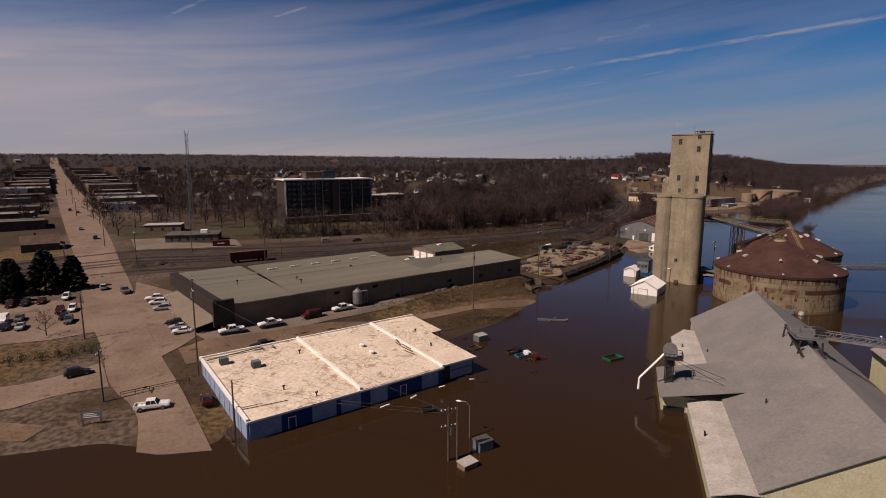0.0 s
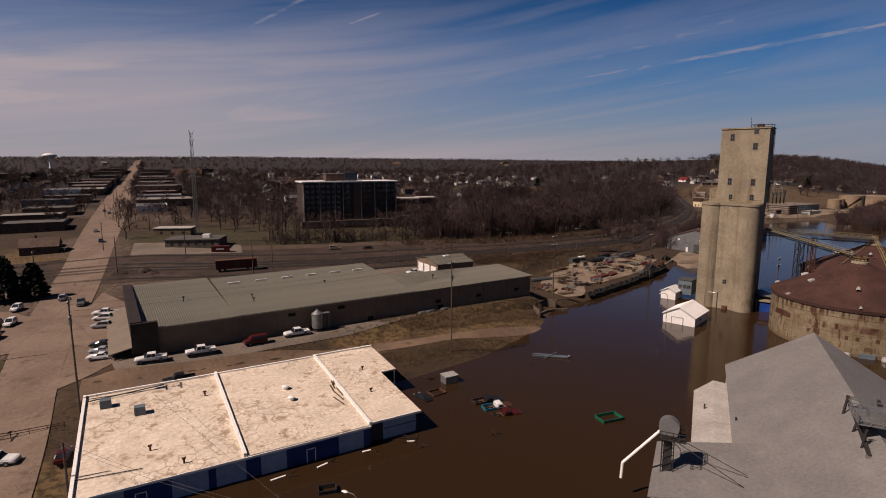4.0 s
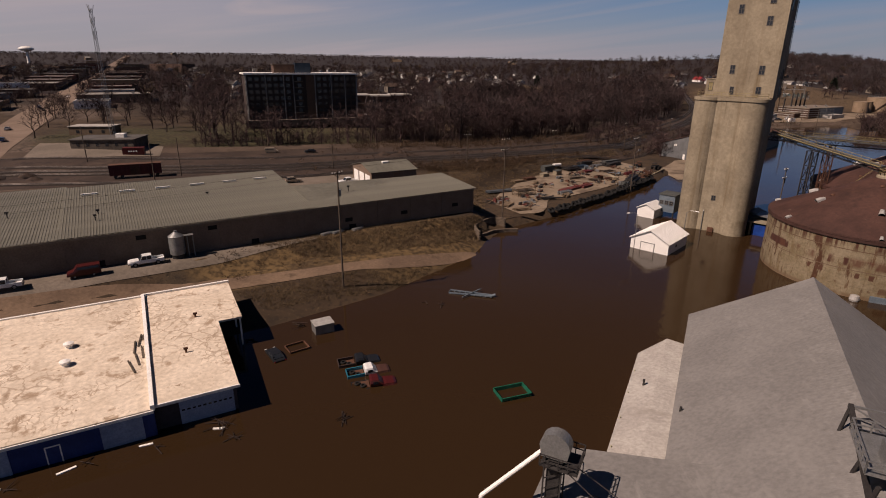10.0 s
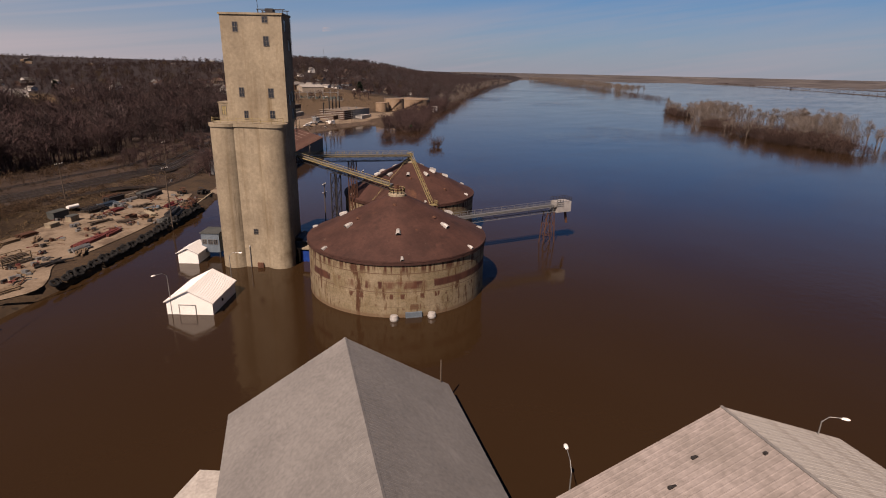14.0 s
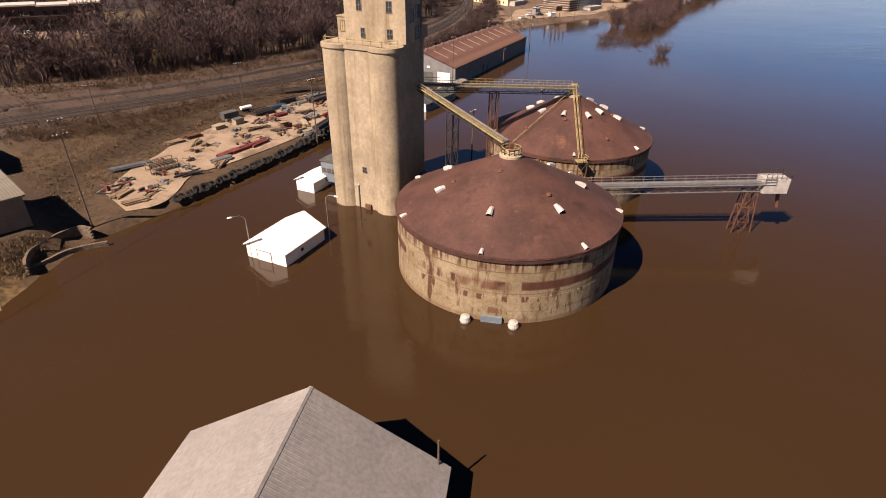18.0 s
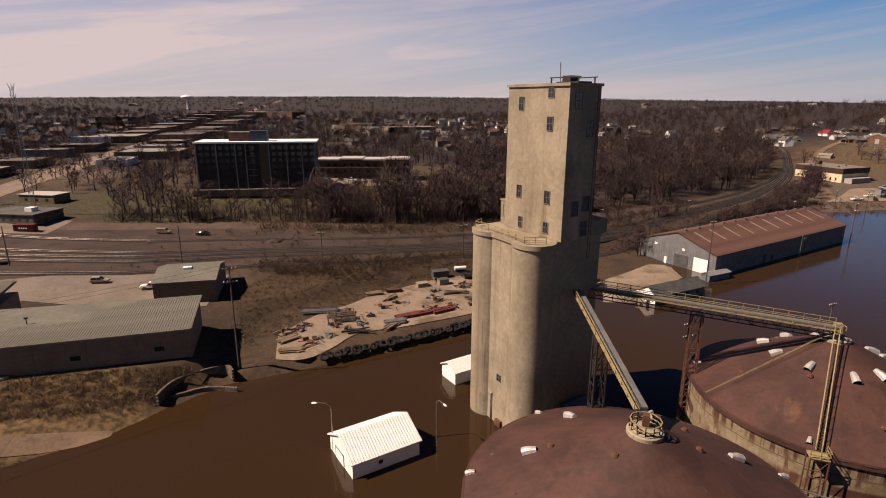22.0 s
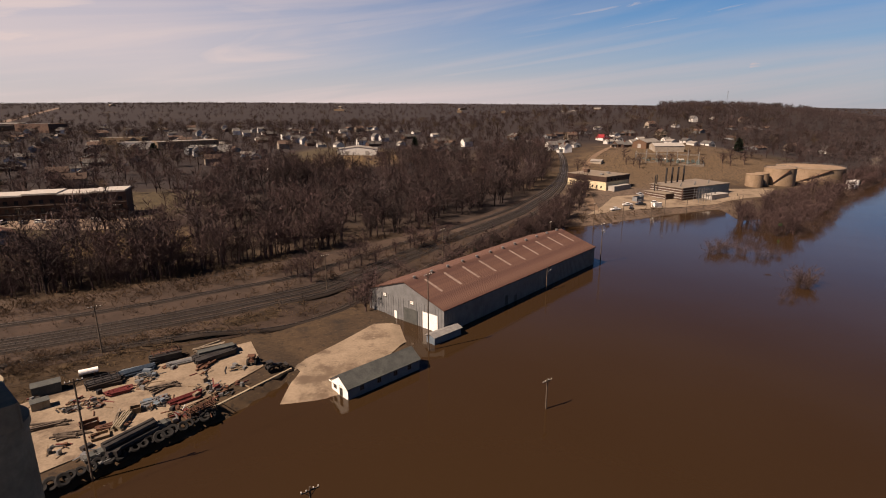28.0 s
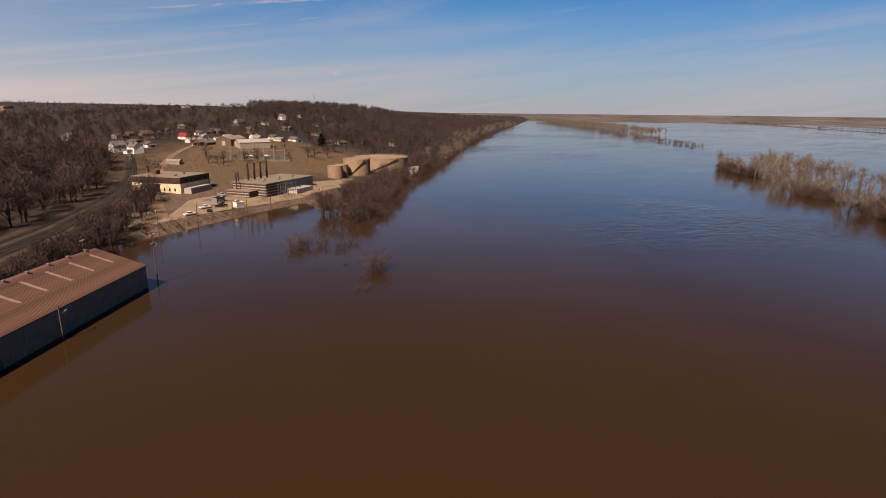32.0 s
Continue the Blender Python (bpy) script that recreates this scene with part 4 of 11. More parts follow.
def grain_elevator():
    T = thing("grain_elevator", ELEV, "tall weathered concrete grain elevator standing in flood water", "grain elevator")
    zs = 33.2
    R = 3.2
    for cx, cy in ((10.3, -2.5), (-0.1, -2.4), (8.8, 8.8), (-0.1, 8.8)):
        bm = BM()
        lathe(bm, [(0, -1), (R, -1), (R, zs - 0.75), (R + 0.22, zs - 0.7), (R + 0.22, zs), (0, zs)], 64, cx, cy)
        part("silo", bm, MAT["concrete"], T, smooth=False)
    # walls of the bins between the round corners
    bm = BM()
    prism(bm, [(1.6, -4.35), (9.6, -4.6), (12.75, -0.6), (12.0, 2.0), (12.0, 8.6), (8.6, 11.4), (0, 11.4), (-3.0, 8.6), (-2.9, -1.4)], -1, zs - 0.08)
    part("bin_wall", bm, MAT["concrete"], T)
    bm = BM()
    prism(bm, [(1.4, -4.6), (9.6, -4.85), (12.95, -0.6), (12.2, 2.0), (12.2, 8.6), (8.6, 11.6), (0, 11.6), (-3.2, 8.6), (-3.1, -1.4)], zs - 0.7, zs + 0.06)
    part("bin_deck", bm, MAT["concrete"], T)
    bm = BM()
    box(bm, 6.6, 12.1, 6.25, 11.2, zs + 0.06, zs + 2.3)
    part("rear_penthouse", bm, MAT["concrete"], T)
    # head house
    bm = BM()
    box(bm, 0, 13.3, 0, 6.2, zs + 0.1, 55.6)
    part("head_house", bm, MAT["concrete"], T)
    bm = BM()
    box(bm, -0.25, 13.55, -0.25, 6.45, 55.6, 56.0)
    part("roof_slab", bm, MAT["concrete"], T, "thin overhanging concrete roof slab")
    bm = BM()
    box(bm, -2.6, -0.01, 1.2, 5.6, zs + 0.1, 37.2)
    box(bm, -2.75, -0.01, 1.05, 5.75, 37.2, 37.4)
    part("annex", bm, MAT["concrete"], T)
    bm = BM()
    box(bm, 8.6, 12.9, 1.8, 4.6, 56.0, 56.25)
    box(bm, 7.6, 13.7, 1.4, 1.6, 56.75, 56.9)
    box(bm, 7.6, 13.7, 4.6, 4.8, 56.75, 56.9)
    box(bm, 9.2, 10.8, 2.4, 4.2, 56.25, 57.1)
    for x in (7.9, 13.3):
        for y in (1.5, 4.7):
            box(bm, x - 0.08, x + 0.08, y - 0.08, y + 0.08, 56.0, 56.75)
    part("roof_hatch", bm, MAT["dark_steel"], T)
    bm = BM()
    tube(bm, (7.2, 4, 56), (7.0, 4, 59.2), 0.05)
    part("antenna", bm, MAT["dark_steel"], T)
    # railing on the deck
    bm = BM()
    railing(bm, [(-2.9, -2.6, zs + 0.1), (-1.6, -4.9, zs + 0.1), (1.4, -4.4, zs + 0.1), (8.6, -4.7, zs + 0.1), (11.2, -5.2, zs + 0.1), (13.0, -2.6, zs + 0.1)], 1.05, 0.04, 1.5)
    part("deck_railing", bm, MAT["yellow_paint"], T, "pale yellow pipe railing")
    # windows of the head house
    for x, z, w, h in ((3.2, 52.2, 1.0, 1.9), (9.7, 54.1, 1.1, 1.2), (9.7, 49.4, 1.1, 1.9), (3.4, 38.7, 1.0, 1.9), (9.9, 38.6, 1.1, 1.9), (4.0, 33.9, 0.8, 1.7), (9.9, 34.1, 1.0, 1.6)):
        window_unit(T, "window", x, -0.02, z, w, h, "f")
    for y, z in ((1.8, 52.5), (4.4, 48.6), (2.4, 37.0), (4.6, 37.6), (4.4, 33.8)):
        window_unit(T, "window", 13.32, y, z, 1.3, 2.2, "r")
    window_unit(T, "window", -1.4, 1.18, 34.6, 0.9, 1.9, "f", glass=MAT["yellow_paint"])
    for x, y, z, f in ((5.4, -4.5, 8.2, "f"),):
        window_unit(T, "window", x, y, z, 0.9, 1.1, f)
    # low doors, pipes and a ladder at the water
    bm = BM()
    box(bm, 5.2, 6.6, -4.95, -4.45, -0.5, 1.1)
    part("hatch", bm, MAT["rust"], T, "rusty steel hatch at the water")
    bm = BM()
    tube(bm, (3.6, -4.62, -0.5), (3.6, -4.62, 5.0), 0.12)
    tube(bm, (3.6, -4.62, 5.0), (3.6, -4.2, 5.4), 0.12)
    part("down_pipe", bm, MAT["steel"], T)
    bm = BM()
    for s in (0, 0.5):
        beam(bm, (13.55, 5.4 + s, 30), (13.55, 5.4 + s, 55.6), 0.06)
    for i in range(40):
        beam(bm, (13.55, 5.4, 30.2 + i * 0.62), (13.55, 5.7, 30.2 + i * 0.62), 0.04)
    part("ladder", bm, MAT["dark_steel"], T)
    return T


grain_elevator()


def tank_vent(parent, ang, r, z, tilt, s=1.0, low=False):
    """A curved hood of sheet steel on the roof slope."""
    v = new("roof_vent")
    v.parent = parent
    v.matrix_basis = pose(r * math.cos(ang), r * math.sin(ang), z, 0, 0, math.degrees(ang)) @ pose(0, 0, 0, 0, tilt, 0)
    bm = BM()
    prof = [(-0.5, 0), (-0.45, 0.45), (-0.2, 0.7), (0.2, 0.7), (0.45, 0.45), (0.5, 0)]
    L0, L1 = -0.9 * s, 1.0 * s
    ra = [bm.verts.new((L0, y * s * 0.8, zz * s * 0.6)) for y, zz in prof]
    rm = [bm.verts.new((0, y * s, zz * s)) for y, zz in prof]
    rb = [bm.verts.new((L1, y * s * 1.15, zz * s * 1.05)) for y, zz in prof]
    for p, q in ((ra, rm), (rm, rb)):
        for i in range(len(p) - 1):
            bm.faces.new((p[i], p[i + 1], q[i + 1], q[i]))
    bm.faces.new(ra)
    part("hood", bm, MAT["vent"], v)
    bm = BM()
    tube(bm, (0.1 * s, 0, -0.3), (0.1 * s, 0, 0.35 * s), 0.42 * s, n=10)
    part("throat", bm, MAT["dark_steel"], v)


MAT["vent"] = surface("vent_steel", (0.292, 0.278, 0.258), (0.386, 0.372, 0.347), 0.5, 1.0, metal=0.2)


def grain_tank(cx, cy, r, rim, apex, vents, label):
    T = thing("grain_tank", pose(cx, cy, 0), label, "grain tank", "grain tanks")
    bm = BM()
    lathe(bm, [(r, -1.5), (r, 0.0), (r - 0.02, 2.1), (r, 2.15), (r, 4.6), (r - 0.02, 4.65), (r, 7.2), (r - 0.02, 7.25), (r, rim - 0.6), (r, rim)], 96)
    part("shell", bm, MAT["tank_wall"], T, "concrete-coloured tank wall with rust streaks")
    bm = BM()
    lathe(bm, [(r + 0.02, rim - 0.75), (r + 0.28, rim - 0.7), (r + 0.28, rim + 0.08), (r + 0.02, rim + 0.1)], 96)
    part("rim_band", bm, MAT["rust_roof"], T)
    n = 40
    for i in range(n):
        bm = BM()
        a0, a1 = 2 * math.pi * i / n, 2 * math.pi * (i + 1) / n
        ra, rb = r + 0.35, 1.6
        za, zb = rim - 0.05, apex - 0.35
        pts = [(ra * math.cos(a0), ra * math.sin(a0), za), (ra * math.cos(a1), ra * math.sin(a1), za), (rb * math.cos(a1), rb * math.sin(a1), zb), (rb * math.cos(a0), rb * math.sin(a0), zb)]
        slab(bm, pts, 0.12)
        if i == 0:
            me = to_mesh("roof_sheet", bm, MAT["rust_roof"])
        else:
            bm.free()
        ob = link("roof_sheet", me, T)
        ob.matrix_basis = pose(0, 0, 0, 0, 0, 360 * i / n)
    bm = BM()
    lathe(bm, [(1.9, apex - 0.55), (1.9, apex - 0.1), (1.2, apex + 0.25), (0, apex + 0.3)], 32)
    part("apex_cap", bm, MAT["concrete"], T, "pale concrete cap at the roof's top")
    for ang, rr, s in vents:
        k = (rr - 1.6) / (r + 0.35 - 1.6)
        tank_vent(T, radians(ang), rr, apex - 0.35 + k * (rim - 0.05 - (apex - 0.35)) + 0.02, math.degrees(math.atan2(apex - rim - 0.3, r - 1.25)), s)
    return T


grain_tank(87, 131, 18.9, 11.3, 20.2, [(a, 11.8, 0.9) for a in (182, 238, 291, 345, 32, 85, 135)] + [(a, 18.4, 0.6) for a in (187, 240, 289, 336, 31, 85, 135)],
           "round grain tank with rusty brown cone roof, standing in flood")
grain_tank(113.5, 165.7, 18.6, 11.3, 20.2, [(a, r, 0.95) for a, r in ((117, 9.0), (151, 9.1), (190, 7.6), (233, 6.9), (276, 7.1), (308, 6.7), (352, 7.5), (20, 5.6), (32, 9.9), (330, 10.2), (70, 8.0), (95, 6.5))] + [(a, 17.6, 0.58) for a in (351, 300, 250, 173, 40, 100)],
           "round grain tank with rusty cone roof and hooded vents")


def roof_extras():
    """Small caps, a hose line and the stair truss on the tanks."""
    for (cx, cy), spots in (((87, 131), ((181, 9.6), (293, 9.2), (60, 9.5), (230, 4.2), (20, 6.0))), ((113.5, 165.7), ((330, 9.2), (238, 8.4), (200, 13), (280, 14)))):
        for a, r in spots:
            T = thing("roof_cap", pose(cx + r * math.cos(radians(a)), cy + r * math.sin(radians(a)), 20.2 - 8.9 * r / 18.9), "small rusty roof cap on the grain tank", "vent cap", "roof caps")
            bm = BM()
            lathe(bm, [(0.3, -0.2), (0.3, 0.25), (0.45, 0.3), (0.3, 0.6), (0, 0.65)], 12)
            part("cap", bm, MAT["rust"], T)
    T = thing("cable", pose(87, 131, 0), "thin dark cable laid round the tank roof", "cable")
    bm = BM()
    pts = [(11.0 * math.cos(radians(a)), 11.0 * math.sin(radians(a)), 20.28 - 8.9 * 11.0 / 18.9) for a in range(238, 372, 8)]
    for a, b in zip(pts, pts[1:]):
        tube(bm, a, b, 0.05, n=5, caps=False)
    part("cable_run", bm, MAT["rust"], T)
    # stair truss from the conveyor's end down to the rim of the far tank
    a, b = Vector((113.0, 164.2, 21.4)), Vector((108.1, 147.5, 11.7))
    T = thing("stair_truss", Matrix(), "narrow yellow stair truss lying on the tank roof", "stair")
    side = Vector((0.95, -0.32, 0)) * 0.32
    bm = BM()
    for s in (-1, 1):
        beam(bm, a + side * s, b + side * s, 0.12)
        beam(bm, a + side * s + Vector((0, 0, 1.0)), b + side * s + Vector((0, 0, 1.0)), 0.08)
    part("stringer", bm, MAT["yellow_paint"], T)
    bm = BM()
    for i in range(46):
        p = a.lerp(b, i / 45)
        beam(bm, p - side, p + side, 0.1, 0.05)
    part("stair_flight", bm, MAT["dark_steel"], T)
    for i in range(12):
        for s in (-1, 1):
            bm = BM()
            p = a.lerp(b, i / 11) + side * s
            beam(bm, p, p + Vector((0, 0, 1)), 0.06)
            part("rail_post", bm, MAT["yellow_paint"], T)
    T = thing("stair_landing", pose(107.8, 146.4, 0), "rusty steel landing between the two tanks", "platform")
    bm = BM()
    for x in (-1, 1):
        for y in (-0.8, 0.8):
            beam(bm, (x, y, -1), (x, y, 11.6), 0.14)
    for z in (3, 6, 9, 11.5):
        beam(bm, (-1, -0.8, z), (1, -0.8, z), 0.1)
        beam(bm, (-1, 0.8, z), (1, 0.8, z), 0.1)
        beam(bm, (-1, -0.8, z - 3), (1, -0.8, z), 0.07)
    part("frame", bm, MAT["rust"], T)
    bm = BM()
    box(bm, -1.1, 1.1, -0.9, 0.9, 11.6, 11.7)
    railing(bm, [(-1.1, -0.9, 11.7), (1.1, -0.9, 11.7), (1.1, 0.9, 11.7)], 1.0, 0.04, 1.0)
    part("landing", bm, MAT["yellow_paint"], T)
    # ring walk at the near tank's top, and the drive at the conveyor's end
    T = thing("top_walk", pose(87, 131, 20.2), "yellow ring railing round the tank's top", "railing")
    bm = BM()
    ring = [(1.6 * math.cos(2 * math.pi * i / 12), 1.6 * math.sin(2 * math.pi * i / 12), 0.0) for i in range(13)]
    railing(bm, ring, 1.1, 0.05, 1.2)
    part("rail_ring", bm, MAT["yellow_paint"], T)
    bm = BM()
    lathe(bm, [(1.0, -0.5), (1.7, 0.0), (1.7, 0.1), (1.0, 0.1)], 24)
    part("walk_ring", bm, MAT["concrete"], T)
    bm = BM()
    box(bm, -0.35, 0.35, -0.3, 0.5, 0.2, 1.7)
    part("drive_box", bm, MAT["rust"], T)
    T = thing("conveyor_drive", pose(113.4, 165.4, 20.2), "yellow drive housing over the far tank's top", "machine")
    bm = BM()
    box(bm, -0.5, 0.5, -0.5, 0.5, 0.2, 2.2)
    box(bm, 0.2, 1.0, -0.3, 0.3, 1.3, 1.9)
    part("housing", bm, MAT["yellow_paint"], T)
    bm = BM()
    for k, (x, y) in enumerate(((-6.5, -5), (-6.1, -5.6))):
        beam(bm, (-0.8, -0.3 - 0.3 * k, 0.9), (-17.2, -7.6 - 0.3 * k, -8.2), 0.05)
    part("stay", bm, MAT["yellow_paint"], T)
    T = thing("loading_head", pose(141.0, 131.5, 9.6, 0, 0, -11), "pale steel housing at the river end of the conveyor", "machine")
    bm = BM()
    box(bm, -2.6, 2.2, -1.5, 1.5, -0.9, 2.0)
    part("housing", bm, MAT["vent"], T)
    bm = BM()
    railing(bm, [(-2.6, -1.5, 2.0), (2.2, -1.5, 2.0), (2.2, 1.5, 2.0), (-2.6, 1.5, 2.0)], 1.0, 0.04, 0.9)
    part("handrail", bm, MAT["dark_steel"], T)
    bm = BM()
    tube(bm, (1.4, 0, -0.9), (2.2, 0, -4.4), 0.35, n=8)
    part("spout", bm, MAT["rust"], T)
    T = thing("tank_door", pose(87 - 18.9 * 0.40 , 131 - 18.95 * 0.917, 0, 0, 0, -23.5), "gray steel access door of the tank with white fans", "tank door")
    bm = BM()
    box(bm, -1.6, 1.6, -0.3, 0.4, -0.6, 1.1)
    part("door", bm, MAT["blue_gray"], T)
    for s in (-3.9, 3.4):
        bm = BM()
        lathe(bm, [(0, 0.9), (0.7, 0.7), (0.85, 0), (0.7, -0.6)], 14)
        bmesh.ops.translate(bm, vec=(s, -0.7, 0.3), verts=bm.verts)
        part("fan_housing", bm, MAT["vent"], T, "pale round aeration fan")


def truss_conveyor(name, a, b, label, deck=MAT["yellow_paint"], body=MAT["dark_steel"], w=1.5, h=1.4, rails=(-1, 1), covered=None):
    """An inclined conveyor bridge: box trough, truss sides, catwalk railing."""
    a, b = Vector(a), Vector(b)
    L = (b - a).length
    flat = Vector((b.x - a.x, b.y - a.y, 0))
    yaw = math.degrees(math.atan2(flat.y, flat.x))
    tilt = -math.degrees(math.atan2(b.z - a.z, flat.length))
    T = thing(name, pose(a.x, a.y, a.z, 0, 0, yaw) @ pose(0, 0, 0, 0, tilt, 0), label, "conveyor")
    bm = BM()
    n = max(3, int(L / 1.8))
    for s in (-1, 1):
        y = s * w / 2
        beam(bm, (0, y, 0), (L, y, 0), 0.14)
        beam(bm, (0, y, -h), (L, y, -h), 0.14)
        for i in range(n):
            x0, x1 = L * i / n, L * (i + 1) / n
            beam(bm, (x0, y, -h if i % 2 else 0), (x1, y, 0 if i % 2 else -h), 0.08)
            beam(bm, (x0, y, -h), (x0, y, 0), 0.07)
    for i in range(n + 1):
        beam(bm, (L * i / n, -w / 2, -h), (L * i / n, w / 2, -h), 0.08)
    part("truss", bm, body, T)
    bm = BM()
    box(bm, 0, L, -0.38, 0.38, -0.5, 0.25)
    part("trough", bm, covered or MAT["steel"], T)
    bm = BM()
    box(bm, 0, L, -w / 2 - 0.75, -w / 2 - 0.02, -0.06, 0.0)
    part("catwalk", bm, deck, T)
    for k in rails:
        s = -w / 2 - 0.72 if k < 0 else w / 2 + 0.05
        bm = BM()
        railing(bm, [(0, s, 0), (L, s, 0)], 1.1, 0.04, 2.0)
        part("handrail", bm, deck, T)
    return T


truss_conveyor("conveyor", (76.9, 158.5, 25.3), (86.8, 132.6, 21.6), "inclined conveyor bridge with a yellow handrail down to a tank", w=0.8, h=1.1, rails=(-1,))
truss_conveyor("conveyor", (78.2, 163.8, 24.3), (113.2, 165.2, 21.8), "level conveyor bridge with yellow handrails to the far tank", w=1.7, h=1.5)
truss_conveyor("conveyor", (104.5, 138.6, 9.9), (140.5, 131.6, 10.6), "pale gray loading conveyor reaching out over the river", deck=MAT["steel"], body=MAT["steel"], w=1.8, h=1.6)


def trestle(name, x, y, z0, z1, w, d, label, mat, yaw=0, lean=0.0):
    T = thing(name, pose(x, y, 0, 0, 0, yaw), label, "support tower")
    for sx in (-1, 1):
        for sy in (-1, 1):
            bm = BM()
            beam(bm, (sx * (w / 2 + lean), sy * d / 2, z0), (sx * w / 2, sy * d / 2, z1), 0.2)
            part("leg", bm, mat, T)
    n = max(2, int((z1 - z0) / 3))
    for i in range(n):
        za, zb = z0 + (z1 - z0) * i / n, z0 + (z1 - z0) * (i + 1) / n
        bars = []
        for sy in (-1, 1):
            bars += [((-w / 2, sy * d / 2, za), (w / 2, sy * d / 2, zb), 0.08), ((w / 2, sy * d / 2, za), (-w / 2, sy * d / 2, zb), 0.08), ((-w / 2, sy * d / 2, zb), (w / 2, sy * d / 2, zb), 0.09)]
        for sx in (-1, 1):
            bars += [((sx * w / 2, -d / 2, za), (sx * w / 2, d / 2, zb), 0.08), ((sx * w / 2, -d / 2, zb), (sx * w / 2, d / 2, zb), 0.09)]
        for p0, p1, wd in bars:
            bm = BM()
            beam(bm, p0, p1, wd)
            part("brace", bm, mat, T)


roof_extras()
trestle("conveyor_trestle", 81.2, 148.0, -1, 22.3, 1.6, 1.6, "tall dark steel trestle under a conveyor", MAT["dark_steel"], -65)
trestle("conveyor_trestle", 94.6, 165.0, -1, 21.6, 1.6, 1.6, "tall dark steel trestle beside the tanks", MAT["rust"], 4)
trestle("conveyor_trestle", 137.0, 132.3, -1, 8.8, 2.2, 1.8, "rusty steel legs under the loading conveyor", MAT["rust"], -10, 0.9)

# ---- the gable-roofed storage buildings ----
STORE = pose(53.6, 91.2, 0, 0, 0, -21.4)


def gable_building(name, m, x0, x1, y0, y1, xr, eave, ridge, roof, wall, label, category, over=0.35, base=-1.5, thick=0.14):
    T = thing(name, m, label, category)
    bm = BM()
    z0 = eave if not isinstance(eave, tuple) else eave[0]
    z1 = eave if not isinstance(eave, tuple) else eave[1]
    v0 = [(x0, y0, base), (x1, y0, base), (x1, y0, z1), (xr, y0, ridge), (x0, y0, z0)]
    v1 = [(x, y1, z) for x, _, z in v0]
    a = [bm.verts.new(p) for p in v0]
    b = [bm.verts.new(p) for p in v1]
    bm.faces.new(a)
    bm.faces.new(b[::-1])
    for i in range(5):
        bm.faces.new((a[i], b[i], b[(i + 1) % 5], a[(i + 1) % 5]))
    part("wall", bm, wall, T)
    for xe, ze in ((x0, z0), (x1, z1)):
        bm = BM()
        s = -1 if xe < xr else 1
        drop = (ridge - ze) / abs(xr - xe) * over
        pts = [(xr, y0 - over, ridge + 0.16), (xr, y1 + over, ridge + 0.16), (xe + s * over, y1 + over, ze + 0.16 - drop), (xe + s * over, y0 - over, ze + 0.16 - drop)]
        slab(bm, pts if s > 0 else pts[::-1], thick)
        part("roof_plane", bm, roof, T)
    return T


G = gable_building("storage_building", STORE, -14.4, 13.6, -82, 0, 0, 3.9, 12.6, MAT["gray_roof"], MAT["yellow_wall"], "long gable-roofed storage building with gray metal roof and pale yellow walls", "storage building")
bm = BM()
slab(bm, [(-14.2, -82.3, 3.45), (-14.2, -9.7, 3.45), (-17.0, -8.6, 3.3), (-17.0, -82.3, 3.3)], 0.15)
slab(bm, [(-17.0, -82.3, 3.3), (-17.0, -8.6, 3.3), (-20.3, -12.9, 2.3), (-20.3, -82.3, 2.3)], 0.15)
part("lean_to_roof", bm, MAT["cream_roof"], G, "cream lean-to roof")
bm = BM()
prism(bm, [(-20.1, -82), (-14.45, -82), (-14.45, -10.2), (-16.9, -9.3), (-20.1, -13.3)], -1.5, 2.1)
part("lean_to_wall", bm, MAT["yellow_wall"], G)
bm = BM()
box(bm, -24.6, -14.45, -52, -39, -1.5, 2.9)
part("annex_wall", bm, MAT["yellow_wall"], G)
bm = BM()
slab(bm, [(-10.5, -54, 6.3), (-10.5, -38.6, 6.3), (-25, -38.6, 3.3), (-25, -54, 3.3)], 0.16)
part("annex_roof", bm, MAT["gray_roof"], G)
gable_building("storage_building", STORE, 16.6, 50.0, -90, -27, 33.3, 7.9, 14.7, MAT["pink_roof"], MAT["yellow_wall"], "second storage building with weathered pinkish-gray roof", "storage building")

# ---- warehouse ----
WARE = pose(4.4, 152.1, 0, 0, 0, 36.1)
W = thing("warehouse", WARE, "long low warehouse with tan metal walls and pale green roof", "warehouse")
bm = BM()
box(bm, -41, 0, 0, 16.3, 2, 10.6)
part("wall", bm, MAT["tan_wall"], W)
bm = BM()
slab(bm, [(-41.2, -0.4, 10.7), (0.4, -0.4, 10.7), (0.4, 16.7, 11.6), (-41.2, 16.7, 12.4)], 0.2)
part("roof", bm, MAT["green_roof"], W)
bm = BM()
box(bm, -87, -41, 0, 34, 2, 10.6)
part("wall", bm, MAT["tan_wall"], W)
bm = BM()
slab(bm, [(-87.2, -0.4, 11.0), (-41.0, -0.4, 10.7), (-41.0, 34.4, 13.0), (-87.2, 34.4, 13.2)], 0.2)
part("roof", bm, MAT["green_roof"], W)
bm = BM()
box(bm, -106, -87, 0, 41, 2, 10.4)
part("wall", bm, MAT["tan_wall"], W)
bm = BM()
slab(bm, [(-106.2, -0.4, 10.8), (-87.2, -0.4, 10.95), (-87.2, 41.4, 12.2), (-106.2, 41.4, 12.0)], 0.2)
part("roof", bm, MAT["green_roof"], W)

